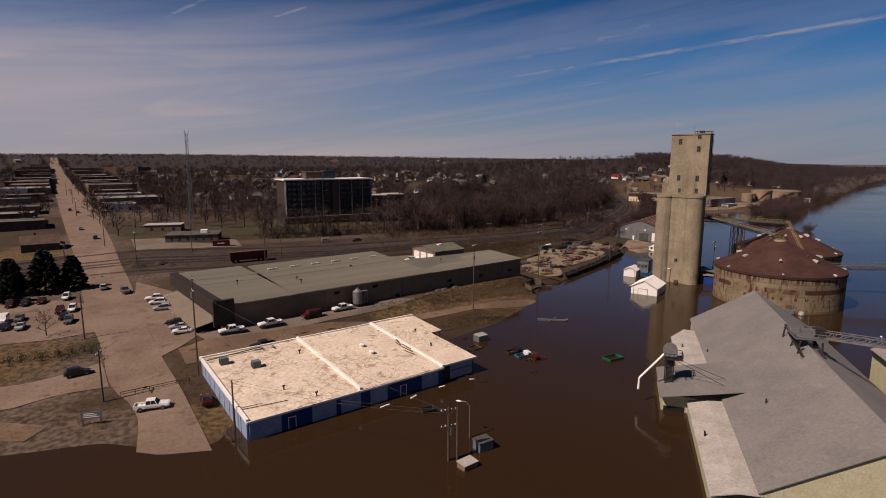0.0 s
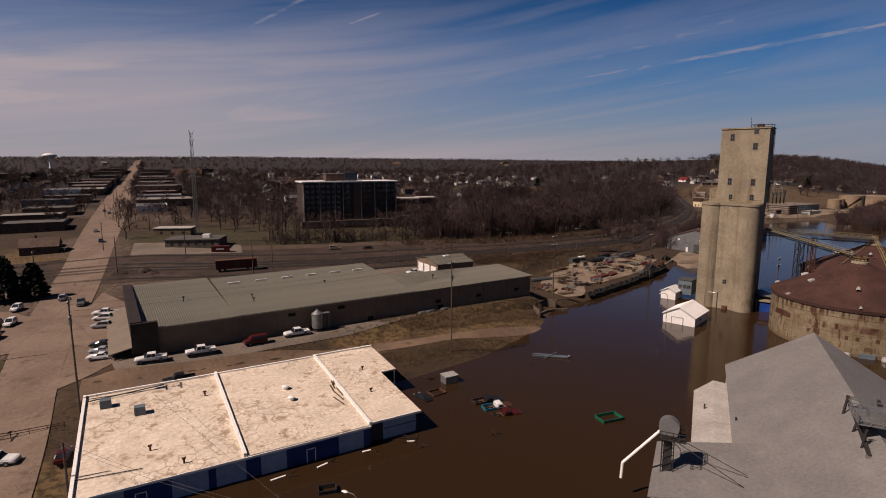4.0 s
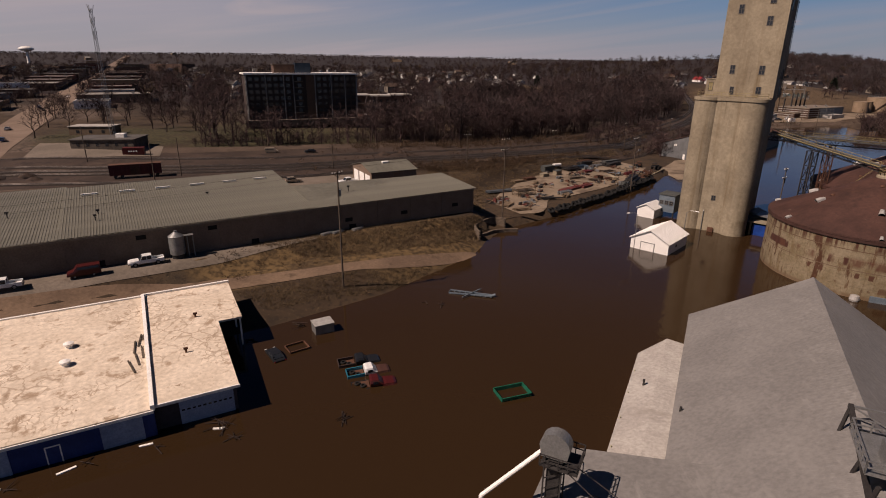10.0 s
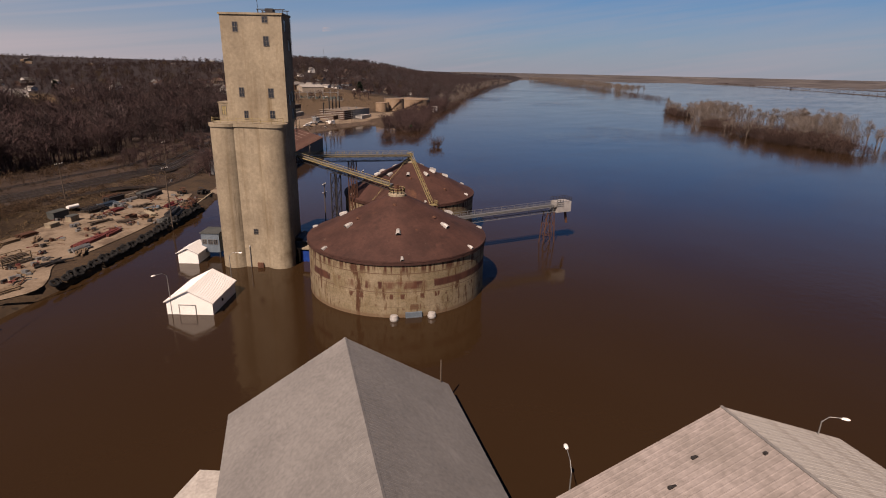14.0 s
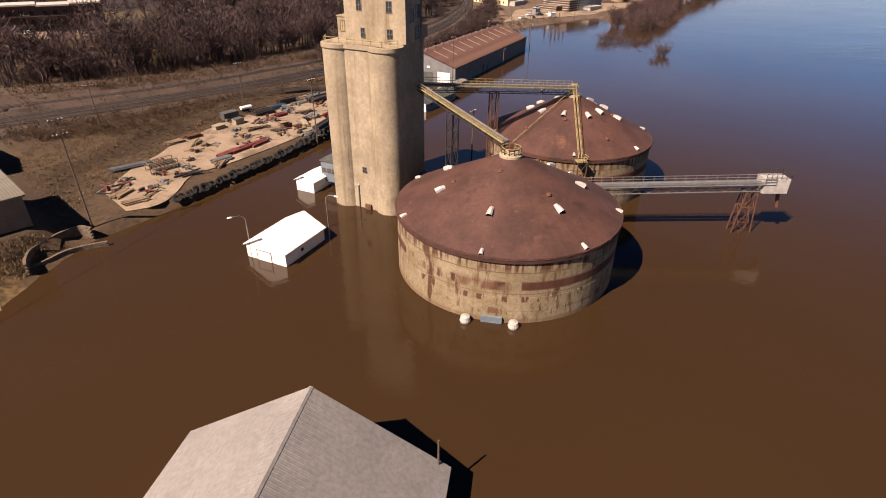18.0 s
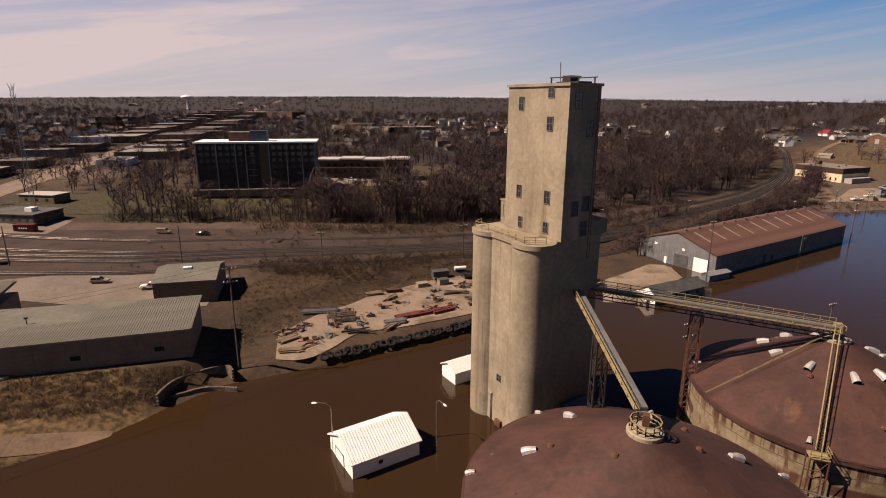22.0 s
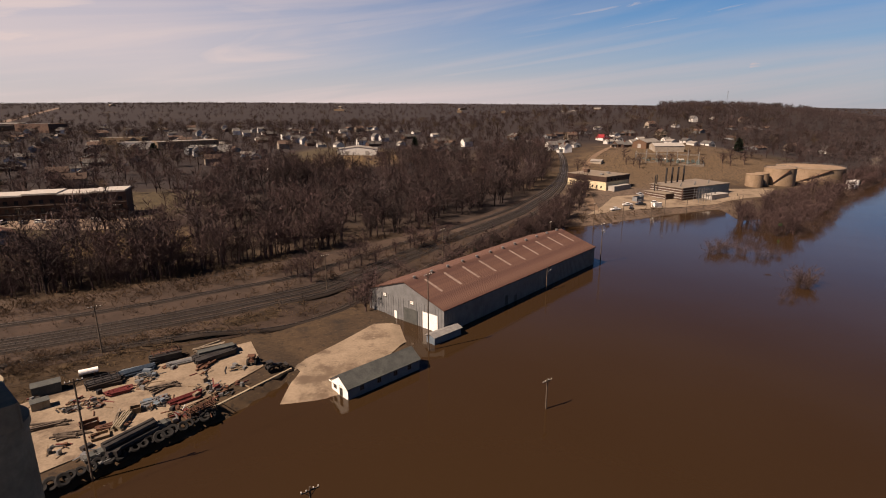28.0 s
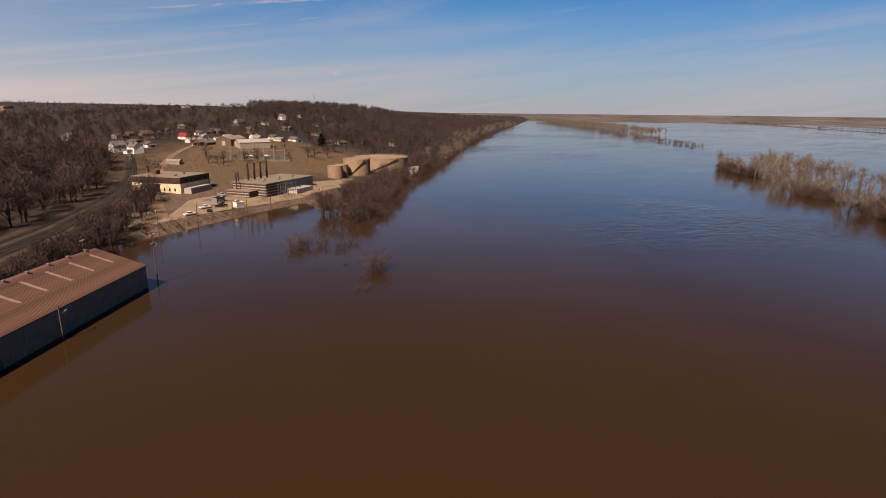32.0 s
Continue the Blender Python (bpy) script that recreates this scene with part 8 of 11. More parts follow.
grow("bank_brush", scatter(150, [(92, 300), (114, 338), (158, 394), (180, 402), (226, 430), (222, 436), (176, 410), (150, 400), (106, 344), (88, 304)], 0.8, 3.0, 97), BRUSH, "brown brush and drift along the plant's shore", "brush", MAT["bramble"])
grow("bank_trees", scatter(34, [(186, 540), (205, 560), (240, 600), (330, 620), (420, 640), (400, 560), (330, 545), (300, 560), (240, 560)], 7, 13, 98), MID, "bare trees around the power plant's hill", "trees")
grow("undergrowth", scatter(260, [(190, 520), (240, 640), (330, 680), (420, 640), (420, 560), (330, 540), (300, 500), (230, 520)], 0.5, 1.6, 99), BRUSH, "dry weeds on the plant's hill", "undergrowth", MAT["bramble"])


def beside(line, n, lo, hi, near, far, seed):
    """Spots on both sides of a line, near to far metres off it."""
    r = np.random.default_rng(seed)
    q = np.array(line, float)
    k = r.integers(1, len(q) - 4, n)
    u = r.random(n)[:, None]
    p = q[k] * (1 - u) + q[k + 1] * u
    d = q[k + 1] - q[k]
    d /= np.hypot(d[:, 0], d[:, 1])[:, None]
    off = (near + (far - near) * r.random(n)) * np.where(r.random(n) < 0.5, -1, 1)
    p = p + np.stack([-d[:, 1], d[:, 0]], 1) * off[:, None]
    ok = (line_distance(p[:, 0], p[:, 1], RAIL_N) > near) & (line_distance(p[:, 0], p[:, 1], RAIL_S) > near) & (p[:, 0] > -60) & ~((p[:, 0] > 168) & (p[:, 1] > 395))
    return [(x, y, float(gz(x, y)), lo + (hi - lo) * r.random() ** 2, r.random() * 6.28) for x, y in p[ok]]


TRACKSIDE = [(40, 250), (70, 284), (98, 324), (122, 362), (160, 432), (186, 500), (196, 560), (202, 620), (204, 680), (206, 760), (206, 800), (206, 840)]
grow("woods", beside(TRACKSIDE, 330, 4, 13, 8, 22, 122), MID, "bare trees crowding both sides of the railway", "trees", MAT["twig"])
grow("undergrowth", beside(TRACKSIDE, 420, 1, 4, 6.5, 18, 123), SHRUB, "tangled brush along the railway cutting", "undergrowth", MAT["osier"])
grow("bank_brush", beside(RAIL_N, 1100, 0.5, 2.3, 4.0, 11, 120), BRUSH, "dry brush between the railway tracks", "brush", MAT["bramble"])
grow("bank_brush", beside(RAIL_S, 900, 0.5, 2.1, 4.5, 12, 121), BRUSH, "dry brush beside the railway tracks", "brush", MAT["bramble"])
grow("woods", scatter(95, [(122, 342), (134, 362), (158, 410), (174, 446), (190, 500), (197, 500), (184, 440), (168, 402), (146, 358), (132, 338)], 6, 13, 124), MID, "bare trees between the railway and the water", "trees")
grow("bank_brush", scatter(620, [(-48, 240), (-6, 253), (28, 275), (60, 307), (66, 320), (26, 284), (-6, 263), (-52, 247)], 0.7, 2.6, 122, None, 2.0), BRUSH, "dark tangled brush between the tracks and the woods", "brush", MAT["bramble"])
grow("bank_brush", scatter(420, [(-12, 200), (6, 208), (20, 220), (40, 240), (60, 256), (50, 254), (28, 240), (4, 220), (-14, 208)], 0.5, 1.9, 123, None, 2.0), BRUSH, "dark tangled brush on the slope above the yard", "brush", MAT["bramble"])


def street_row(n, seed):
    r = np.random.default_rng(seed)
    out = []
    for _ in range(n):
        u = r.random() ** 1.3
        x, y = -231 - 900 * u, 272 + 1420 * u
        o = (14 + 10 * r.random()) * (1 if r.random() < 0.62 else -1)
        x, y = x + 0.84 * o, y + 0.54 * o
        if all((x - fx) ** 2 + (y - fy) ** 2 > 0.5 * fr * fr for fx, fy, fr in FOOT):
            out.append((x, y, float(gz(x, y)), 7 + 6 * r.random(), r.random() * 6.28))
    return out


grow("street_trees", street_row(170, 130), FAR, "bare trees standing along the main street", "trees", MAT["twig_far"])

# ---- vehicles ----
def paint(name, c, rough=0.3, metal=0.1):
    key = "paint_" + name
    if key not in MAT:
        MAT[key] = surface(key, tuple(v * 0.92 for v in c), c, rough, 0.8, metal=metal, spec=0.5)
    return MAT[key]


PAINTS = {"white": (0.72, 0.72, 0.70), "black": (0.015, 0.016, 0.018), "red": (0.062, 0.010, 0.009), "silver": (0.32, 0.33, 0.34), "blue": (0.03, 0.07, 0.16), "gray": (0.10, 0.105, 0.11), "tan": (0.28, 0.23, 0.17), "teal": (0.01, 0.12, 0.18), "green": (0.02, 0.07, 0.04)}
MAT["tyre"] = surface("tyre", (0.00704, 0.00704, 0.00704), (0.0129, 0.0123, 0.0117), 0.9, 1.0)
MAT["head_light"] = surface("head_light", (0.352, 0.352, 0.341), (0.411, 0.411, 0.399), 0.2, 1.0)
MAT["tail_light"] = surface("tail_light", (0.147, 0.00587, 0.00587), (0.176, 0.0088, 0.0088), 0.3, 1.0)


def hull(bm, stations, mi=0):
    """Skin through cross-sections: each (x, half width low, half width high, z low, z high)."""
    rings = []
    for x, wl, wh, zl, zh in stations:
        m = zl + (zh - zl) * 0.55
        rings.append([bm.verts.new(p) for p in ((x, -wl * 0.94, zl), (x, -wl, m), (x, -wh, zh), (x, wh, zh), (x, wl, m), (x, wl * 0.94, zl))])
    for a, b in zip(rings, rings[1:]):
        for i in range(6):
            bm.faces.new((a[i], a[(i + 1) % 6], b[(i + 1) % 6], b[i])).material_index = mi
    bm.faces.new(rings[0])
    bm.faces.new(rings[-1][::-1])


VEHICLES = {}


def vehicle(kind, colour, x, y, yaw, z=None, label="", group="parked vehicles", tilt=(0, 0)):
    m = pose(x, y, (gz(x, y) + 0.14) if z is None else z, tilt[0], tilt[1], yaw)
    key = (kind, colour)
    if key in VEHICLES:
        c = copy_thing(VEHICLES[key], m)
        if label:
            c["label"] = label
        return c
    names = {"pickup": "pickup_truck", "car": "car", "suv": "suv", "van": "van"}
    T = thing(names[kind], m, label or {"pickup": f"parked {colour} pickup truck with open bed", "car": f"parked {colour} sedan car", "suv": f"parked {colour} sport utility car", "van": f"parked {colour} panel van"}[kind], names[kind].replace("_", " "), group)
    p = paint(colour, PAINTS[colour])
    wb, wr, half = (1.85, 0.40, 0.98) if kind == "pickup" else (1.4, 0.33, 0.9)
    if kind == "pickup":
        bm = BM()
        hull(bm, [(0.75, 0.98, 0.95, 0.5, 1.15), (1.3, 0.98, 0.92, 0.5, 1.16), (2.7, 0.97, 0.86, 0.5, 1.08), (2.95, 0.9, 0.8, 0.52, 0.95)])
        hull(bm, [(-0.95, 0.98, 0.95, 0.5, 1.15), (0.76, 0.98, 0.95, 0.5, 1.15)])
        part("body", bm, p, T)
        bm = BM()
        box(bm, -2.95, -0.97, -0.98, 0.98, 0.5, 0.72)
        for s in (-1, 1):
            box(bm, -2.95, -0.97, s * 0.98 - (0.1 if s > 0 else 0), s * 0.98 + (0.1 if s < 0 else 0), 0.72, 1.12)
        box(bm, -2.95, -2.85, -0.88, 0.88, 0.72, 1.12)
        part("bed", bm, p, T)
        bm = BM()
        hull(bm, [(-0.9, 0.9, 0.76, 1.15, 1.80), (-0.6, 0.92, 0.78, 1.15, 1.84), (0.55, 0.92, 0.76, 1.15, 1.82), (1.2, 0.9, 0.72, 1.14, 1.22)])
        part("window_glass", bm, MAT["glass"], T)
        bm = BM()
        hull(bm, [(-0.92, 0.8, 0.74, 1.80, 1.88), (0.6, 0.8, 0.72, 1.80, 1.88)])
        for xx in (-0.9, -0.1, 0.6):
            for s in (-1, 1):
                beam(bm, (xx + (0.35 if xx > 0.5 else 0), s * 0.91, 1.15), (xx, s * 0.80, 1.84), 0.09)
        part("roof", bm, p, T)
    elif kind == "van":
        bm = BM()
        hull(bm, [(-2.5, 0.95, 0.86, 0.4, 2.0), (0.9, 0.97, 0.86, 0.4, 2.0), (1.5, 0.97, 0.9, 0.4, 1.25), (2.45, 0.92, 0.8, 0.42, 0.95)])
        part("body", bm, p, T)
        bm = BM()
        hull(bm, [(-2.3, 0.975, 0.905, 1.3, 1.8), (0.8, 0.985, 0.905, 1.3, 1.8)])
        part("window_glass", bm, MAT["glass"], T)
    else:
        tall = 1.72 if kind == "suv" else 1.45
        bm = BM()
        hull(bm, [(-2.3, 0.82, 0.78, 0.42, 0.95), (-1.9, 0.9, 0.85, 0.35, 1.0), (0.9, 0.92, 0.88, 0.33, 1.0), (1.9, 0.9, 0.8, 0.36, 0.9), (2.3, 0.8, 0.72, 0.42, 0.75)])
        part("body", bm, p, T)
        bm = BM()
        back = -2.1 if kind == "suv" else -1.75
        hull(bm, [(back, 0.84, 0.76, 0.98, 1.08), (back + (0.35 if kind == "suv" else 0.75), 0.86, 0.68, 0.98, tall - 0.05), (0.2, 0.87, 0.68, 0.98, tall - 0.04), (1.0, 0.86, 0.74, 0.96, 1.04)])
        part("window_glass", bm, MAT["glass"], T)
        bm = BM()
        hull(bm, [(back + (0.35 if kind == "suv" else 0.75), 0.7, 0.62, tall - 0.08, tall), (0.15, 0.7, 0.62, tall - 0.08, tall)])
        for s in (-1, 1):
            beam(bm, (1.0, s * 0.84, 1.0), (0.15, s * 0.68, tall - 0.04), 0.07)
            beam(bm, (-0.45, s * 0.87, 1.0), (-0.4, s * 0.7, tall - 0.04), 0.08)
            beam(bm, (back + 0.1, s * 0.84, 1.0), (back + 0.45, s * 0.68, tall - 0.04), 0.12)
        part("roof", bm, p, T)
    front = {"pickup": 2.95, "van": 2.46, "car": 2.3, "suv": 2.3}[kind]
    for s in (-1, 1):
        bm = BM()
        box(bm, front - 0.12, front + 0.02, s * 0.62 - 0.16, s * 0.62 + 0.16, 0.68, 0.84)
        part("headlight", bm, MAT["head_light"], T)
        bm = BM()
        box(bm, -front - 0.02, -front + 0.1, s * 0.72 - 0.1, s * 0.72 + 0.1, 0.7, 0.95)
        part("tail_light", bm, MAT["tail_light"], T)
    for x0 in (front - 0.05, -front - 0.1):
        bm = BM()
        box(bm, x0, x0 + 0.15, -0.8, 0.8, 0.42, 0.6)
        part("bumper", bm, MAT["steel"] if kind == "pickup" else p, T)
    tm = rm = None
    for sx in (-1, 1):
        for sy in (-1, 1):
            wheel = new("wheel")
            wheel.parent = T
            wheel.matrix_basis = pose(sx * wb, sy * (half - 0.1), wr, 90, 0, 0)
            if tm is None:
                bm = BM()
                lathe(bm, [(wr * 0.62, -0.12), (wr, -0.11), (wr, 0.11), (wr * 0.62, 0.12)], 16)
                tm = to_mesh("tyre", bm, MAT["tyre"])
                bm = BM()
                lathe(bm, [(0, -0.1), (wr * 0.62, -0.1), (wr * 0.62, 0.1), (0, 0.1)], 12)
                rm = to_mesh("rim", bm, MAT["steel"])
            link("tyre", tm, wheel)
            link("rim", rm, wheel)
    VEHICLES[key] = T
    return T


for k, x, y, c, yaw, label in (("pickup", -78.2, 87.0, "white", 211, ""), ("pickup", -70.4, 92.2, "white", 215, ""), ("pickup", -54.2, 106.0, "white", 217, ""), ("van", -61.4, 99.4, "red", 217, "dark red van with loaded trailer by the warehouse"),
                               ("pickup", -81.9, 54.2, "white", 14, "white pickup truck standing beside the flooded street"), ("suv", -102.6, 67.2, "black", 35, "black sport utility car on the curving road"),
                               ("suv", -131.8, 130.2, "silver", 122, "silver car driving up the main street"), ("pickup", -122.9, 125.8, "gray", -55, ""), ("car", -73.2, 56.6, "red", 118, "dark red car parked beside the low store"),
                               ("pickup", -69.5, 82.0, "black", 214, "dark flatbed truck behind the low store"),
                               ("suv", -147, 112, "red", -70, ""), ("suv", -144, 113.5, "black", -70, ""), ("car", -141, 115.5, "red", -70, ""), ("suv", -136.5, 119.5, "white", -70, ""), ("suv", -130, 106, "red", -68, ""), ("suv", -127.6, 107.6, "white", -68, ""),
                               ("van", -139, 98, "white", -66, ""), ("car", -136, 99.4, "gray", -66, ""), ("car", -135, 93, "black", -66, ""), ("car", -131.4, 93, "silver", -66, ""), ("car", -126, 101, "black", -66, ""), ("suv", -122.6, 97.6, "gray", -66, ""),
                               ("suv", -107.4, 113.2, "white", 196, ""), ("pickup", -109.5, 117.0, "white", 196, ""), ("suv", -103.6, 107.4, "silver", 196, ""), ("car", -95, 95.4, "black", 196, ""), ("car", -92.4, 91.6, "silver", 196, ""), ("car", -90.4, 88.4, "white", 196, ""),
                               ("van", -77, 224, "tan", 20, "tan van parked beyond the tracks"), ("car", -63, 228, "black", 200, ""), ("pickup", -35.5, 180, "white", 216, "white utility truck beside the garage"), ("suv", -52, 178, "tan", 30, ""),
                               ("suv", -70, 352, "white", 10, ""), ("car", -76, 350, "gray", 100, ""), ("car", -63, 354, "silver", 100, ""), ("car", -57, 355, "red", 100, ""), ("suv", -84, 348, "white", 100, ""), ("car", -92, 346, "black", 100, ""), ("van", -50, 360, "white", 30, ""),
                               ("pickup", 206, 438, "white", 20, ""), ("pickup", 216, 448, "gray", 60, ""), ("suv", 224, 446, "white", 20, ""),
                               ("car", -205, 244, "silver", 122, ""), ("suv", -182, 216, "blue", 122, ""), ("car", -232, 256, "tan", 122, ""), ("suv", -262, 330, "blue", 122, ""), ("car", -250, 318, "gray", 122, ""), ("car", -300, 402, "white", -58, ""), ("suv", -322, 398, "black", 122, ""), ("car", -345, 470, "red", -58, ""), ("suv", -372, 512, "silver", -58, ""), ("pickup", -394, 508, "gray", 122, ""), ("car", -430, 566, "blue", 122, ""), ("suv", -418, 600, "white", -58, "")):
    vehicle(k, c, x, y, yaw, label=label)

# ---- poles and wires ----
def utility_pole(x, y, h, yaw, arms=1, lamp=False, transformer=False, z=None, label="weathered wooden utility pole with crossarm"):
    z = gz(x, y) if z is None else z
    T = thing("utility_pole", pose(x, y, z, 0, 0, yaw), label, "utility pole", "utility poles")
    bm = BM()
    tube(bm, (0, 0, -1.0), (0, 0, h), 0.19, 0.12, 8)
    part("pole", bm, MAT["pole"], T)
    for k in range(arms):
        bm = BM()
        zz = h - 0.5 - k * 2.6
        box(bm, -1.25, 1.25, -0.09, 0.05, zz - 0.1, zz + 0.06)
        beam(bm, (-0.8, -0.05, zz - 0.05), (0, -0.12, zz - 0.8), 0.06)
        beam(bm, (0.8, -0.05, zz - 0.05), (0, -0.12, zz - 0.8), 0.06)
        part("crossarm", bm, MAT["pole"], T)
        for xx in (-1.15, -0.5, 0.5, 1.15):
            bm = BM()
            lathe(bm, [(0.06, 0), (0.08, 0.12), (0.04, 0.24), (0, 0.26)], 8)
            bmesh.ops.translate(bm, vec=(xx, 0, zz + 0.06), verts=bm.verts)
            part("insulator", bm, MAT["white_paint"], T)
    if transformer:
        bm = BM()
        tube(bm, (0.4, 0.1, h - 4.6), (0.4, 0.1, h - 3.4), 0.28, n=12)
        part("transformer", bm, MAT["steel"], T, "gray can transformer")
    if lamp:
        bm = BM()
        tube(bm, (0, 0, h * 0.72), (1.9, 0, h * 0.76), 0.05)
        box(bm, 1.7, 2.5, -0.14, 0.14, h * 0.75, h * 0.78)
        part("lamp_arm", bm, MAT["steel"], T)
    return T


POLES = [(-17.6, 107, 21.5, 60, 1, False, True), (12.0, 156.2, 21.5, 40, 2, False, False), (55.5, 201.0, 18.2, 40, 1, True, False), (106.2, 251.5, 20.0, 45, 1, False, False),
         (0.2, 207, 12.8, 25, 1, False, False), (33, 238, 11.5, 35, 1, False, False), (72, 287, 11.5, 45, 1, False, False), (106, 332, 12, 55, 1, False, False), (-46, 201, 11.5, 25, 0, False, False), (-88, 178, 12, 20, 0, False, False), (-92.5, 171, 12, 20, 0, False, False),
         (166.5, 331.7, 15.5, 50, 2, True, False), (141.4, 298.3, 8.5, 50, 0, True, False), (131.4, 225.7, 6.6, 40, 1, False, False),
         (-78.7, 67.4, 21.0, 120, 2, False, True), (-92.1, 57, 10.0, 100, 1, True, False), (-136.6, 161.2, 13.5, 125, 1, False, True), (-65.0, 47.2, 9.2, 120, 0, False, False), (-111.8, 85.6, 11, 120, 0, False, False), (-150, 142, 12, 120, 1, False, False), (-128, 190, 12, 30, 0, False, False), (-168, 198, 12, 120, 1, False, False),
         (-29, 36, 8.8, 20, 2, False, True), (-27.6, 36.4, 8.6, 20, 0, False, False), (96, 186, 12, 40, 2, False, True), (150, 352, 12, 60, 1, False, False), (178, 396, 12, 70, 1, False, False), (196, 410, 11, 70, 1, False, False), (222, 424, 11, 70, 1, False, False), (236, 430, 9, 70, 0, False, False), (214, 420, 9, 70, 0, False, False), (-60, 330, 12, 20, 1, False, False), (-30, 345, 12, 20, 1, False, False), (-240, 300, 12, 122, 1, False, False), (-290, 380, 12, 122, 1, False, False), (-340, 455, 12, 122, 1, False, False)]
for p in POLES:
    utility_pole(*p[:4], arms=p[4], lamp=p[5], transformer=p[6], z=0.0 if shore_distance(np.array([p[0]]), np.array([p[1]]))[0] < 0 else None,
                 label="weathered wooden utility pole standing in the flood" if shore_distance(np.array([p[0]]), np.array([p[1]]))[0] < 0 else "weathered wooden utility pole beside road or tracks")


def wire(a, b, sag=0.8, r=0.018):
    T = thing("power_line", Matrix(), "thin dark overhead power line", "power line", "power lines")
    a, b = Vector(a), Vector(b)
    bm = BM()
    n = 10
    pts = [a.lerp(b, i / n) - Vector((0, 0, 4 * sag * (i / n) * (1 - i / n))) for i in range(n + 1)]
    across = (b - a).cross(Vector((0, 0, 1))).normalized() * r
    up = Vector((0, 0, r))
    rings = [[bm.verts.new(p + o) for o in (across, up, -across, -up)] for p in pts]
    for p, q in zip(rings, rings[1:]):
        for k in range(4):
            bm.faces.new((p[k], p[(k + 1) % 4], q[(k + 1) % 4], q[k]))
    part("wire", bm, MAT["dark_steel"], T)


for a, b in (((-29, 36, 8.4), (-65, 47.2, 9.2)), ((-29, 36.4, 7.6), (-65, 47.2, 8.6)), ((-29, 36, 8.0), (-78.7, 67.4, 20)), ((-78.7, 67.4, 22), (-92.1, 57, 11)), ((-78.7, 67.4, 22), (-17.6, 107, 24)), ((-78.3, 67.0, 21), (-17.6, 106.6, 23)), ((-17.6, 107, 24), (12, 156.2, 23.4)), ((-17.2, 107, 23.4), (12.4, 156.2, 22.8)),
             ((12, 156.2, 23.4), (55.5, 201, 19.6)), ((12, 156.6, 22.6), (55.5, 201.4, 19.2)), ((55.5, 201, 19.6), (106.2, 251.5, 20)), ((106.2, 251.5, 20), (166.5, 331.7, 15.3)), ((0.2, 207, 18.4), (33, 238, 17)), ((33, 238, 17), (72, 287, 17)), ((72, 287, 17), (106, 332, 17)), ((-46, 201, 17), (0.2, 207, 18.4)), ((-136.6, 161, 19), (-78.7, 67.4, 22)), ((-17.6, 107, 20), (-12, 141, 8.5)), ((-17.6, 107, 19.6), (-26, 131, 8.5))):
    wire(a, b, 0.9)

# ---- flood debris, sunk trucks, boats ----
def sunk_truck(x, y, yaw, bed, cab, hood, label, flat=False):
    T = thing("sunken_truck", pose(x, y, -0.75, 3, -2, yaw), label, "truck", "sunken vehicles")
    bm = BM()
    hull(bm, [(0.75, 0.96, 0.90, 0.4, 1.05), (1.3, 0.96, 0.88, 0.4, 1.08), (2.3, 0.94, 0.82, 0.4, 1.0), (2.6, 0.9, 0.7, 0.4, 0.85)])
    part("hood", bm, paint(hood, PAINTS[hood], 0.6), T)
    bm = BM()
    hull(bm, [(-0.85, 0.92, 0.72, 0.9, 1.72), (-0.6, 0.93, 0.76, 0.9, 1.80), (0.25, 0.93, 0.76, 0.9, 1.78), (0.85, 0.92, 0.72, 0.9, 1.15)])
    part("cab", bm, paint(cab, PAINTS[cab], 0.4), T)
    bm = BM()
    hull(bm, [(0.32, 0.72, 0.66, 1.22, 1.62), (0.36, 0.74, 0.68, 1.2, 1.64)])
    box(bm, -0.5, 0.15, -0.95, -0.9, 1.2, 1.6)
    box(bm, -0.5, 0.15, 0.9, 0.95, 1.2, 1.6)
    part("window", bm, MAT["glass"], T)
    for s in (-1, 1):
        bm = BM()
        box(bm, -3.2, -0.95, s * 0.93 - 0.07, s * 0.93 + 0.07, 0.55, 0.85 if flat else 1.3)
        part("bed_side", bm, paint(bed, PAINTS[bed], 0.6), T)
    bm = BM()
    box(bm, -3.3, -3.2, -1.0, 1.0, 0.5, 0.85 if flat else 1.3)
    part("tailgate", bm, paint(bed, PAINTS[bed], 0.6), T)
    bm = BM()
    box(bm, -3.2, -0.95, -0.86, 0.86, 0.6, 0.82)
    part("bed_floor", bm, MAT["rust"], T)
    for k, (wx, wy) in enumerate(((-2.5, 0.35), (-1.8, -0.3))):
        bm = BM()
        lathe(bm, [(0.2, -0.1), (0.36, -0.1), (0.4, 0), (0.36, 0.1), (0.2, 0.1)], 14)
        bmesh.ops.translate(bm, vec=(wx, wy, 0.95), verts=bm.verts)
        part("spare_tire", bm, MAT["tyre"], T)
    return T


PAINTS["rust"] = (0.055, 0.022, 0.014)
PAINTS["brown"] = (0.035, 0.022, 0.018)
sunk_truck(-9.0, 84.2, 24, "brown", "black", "black", "dark brown pickup truck sunk to its windows in flood")
sunk_truck(-7.1, 81.7, 24, "teal", "white", "rust", "blue pickup truck with white cab and rusty hood sunk in flood")
sunk_truck(-5.7, 78.9, 20, "black", "red", "red", "red truck with a dark flat bed sunk in flood", True)


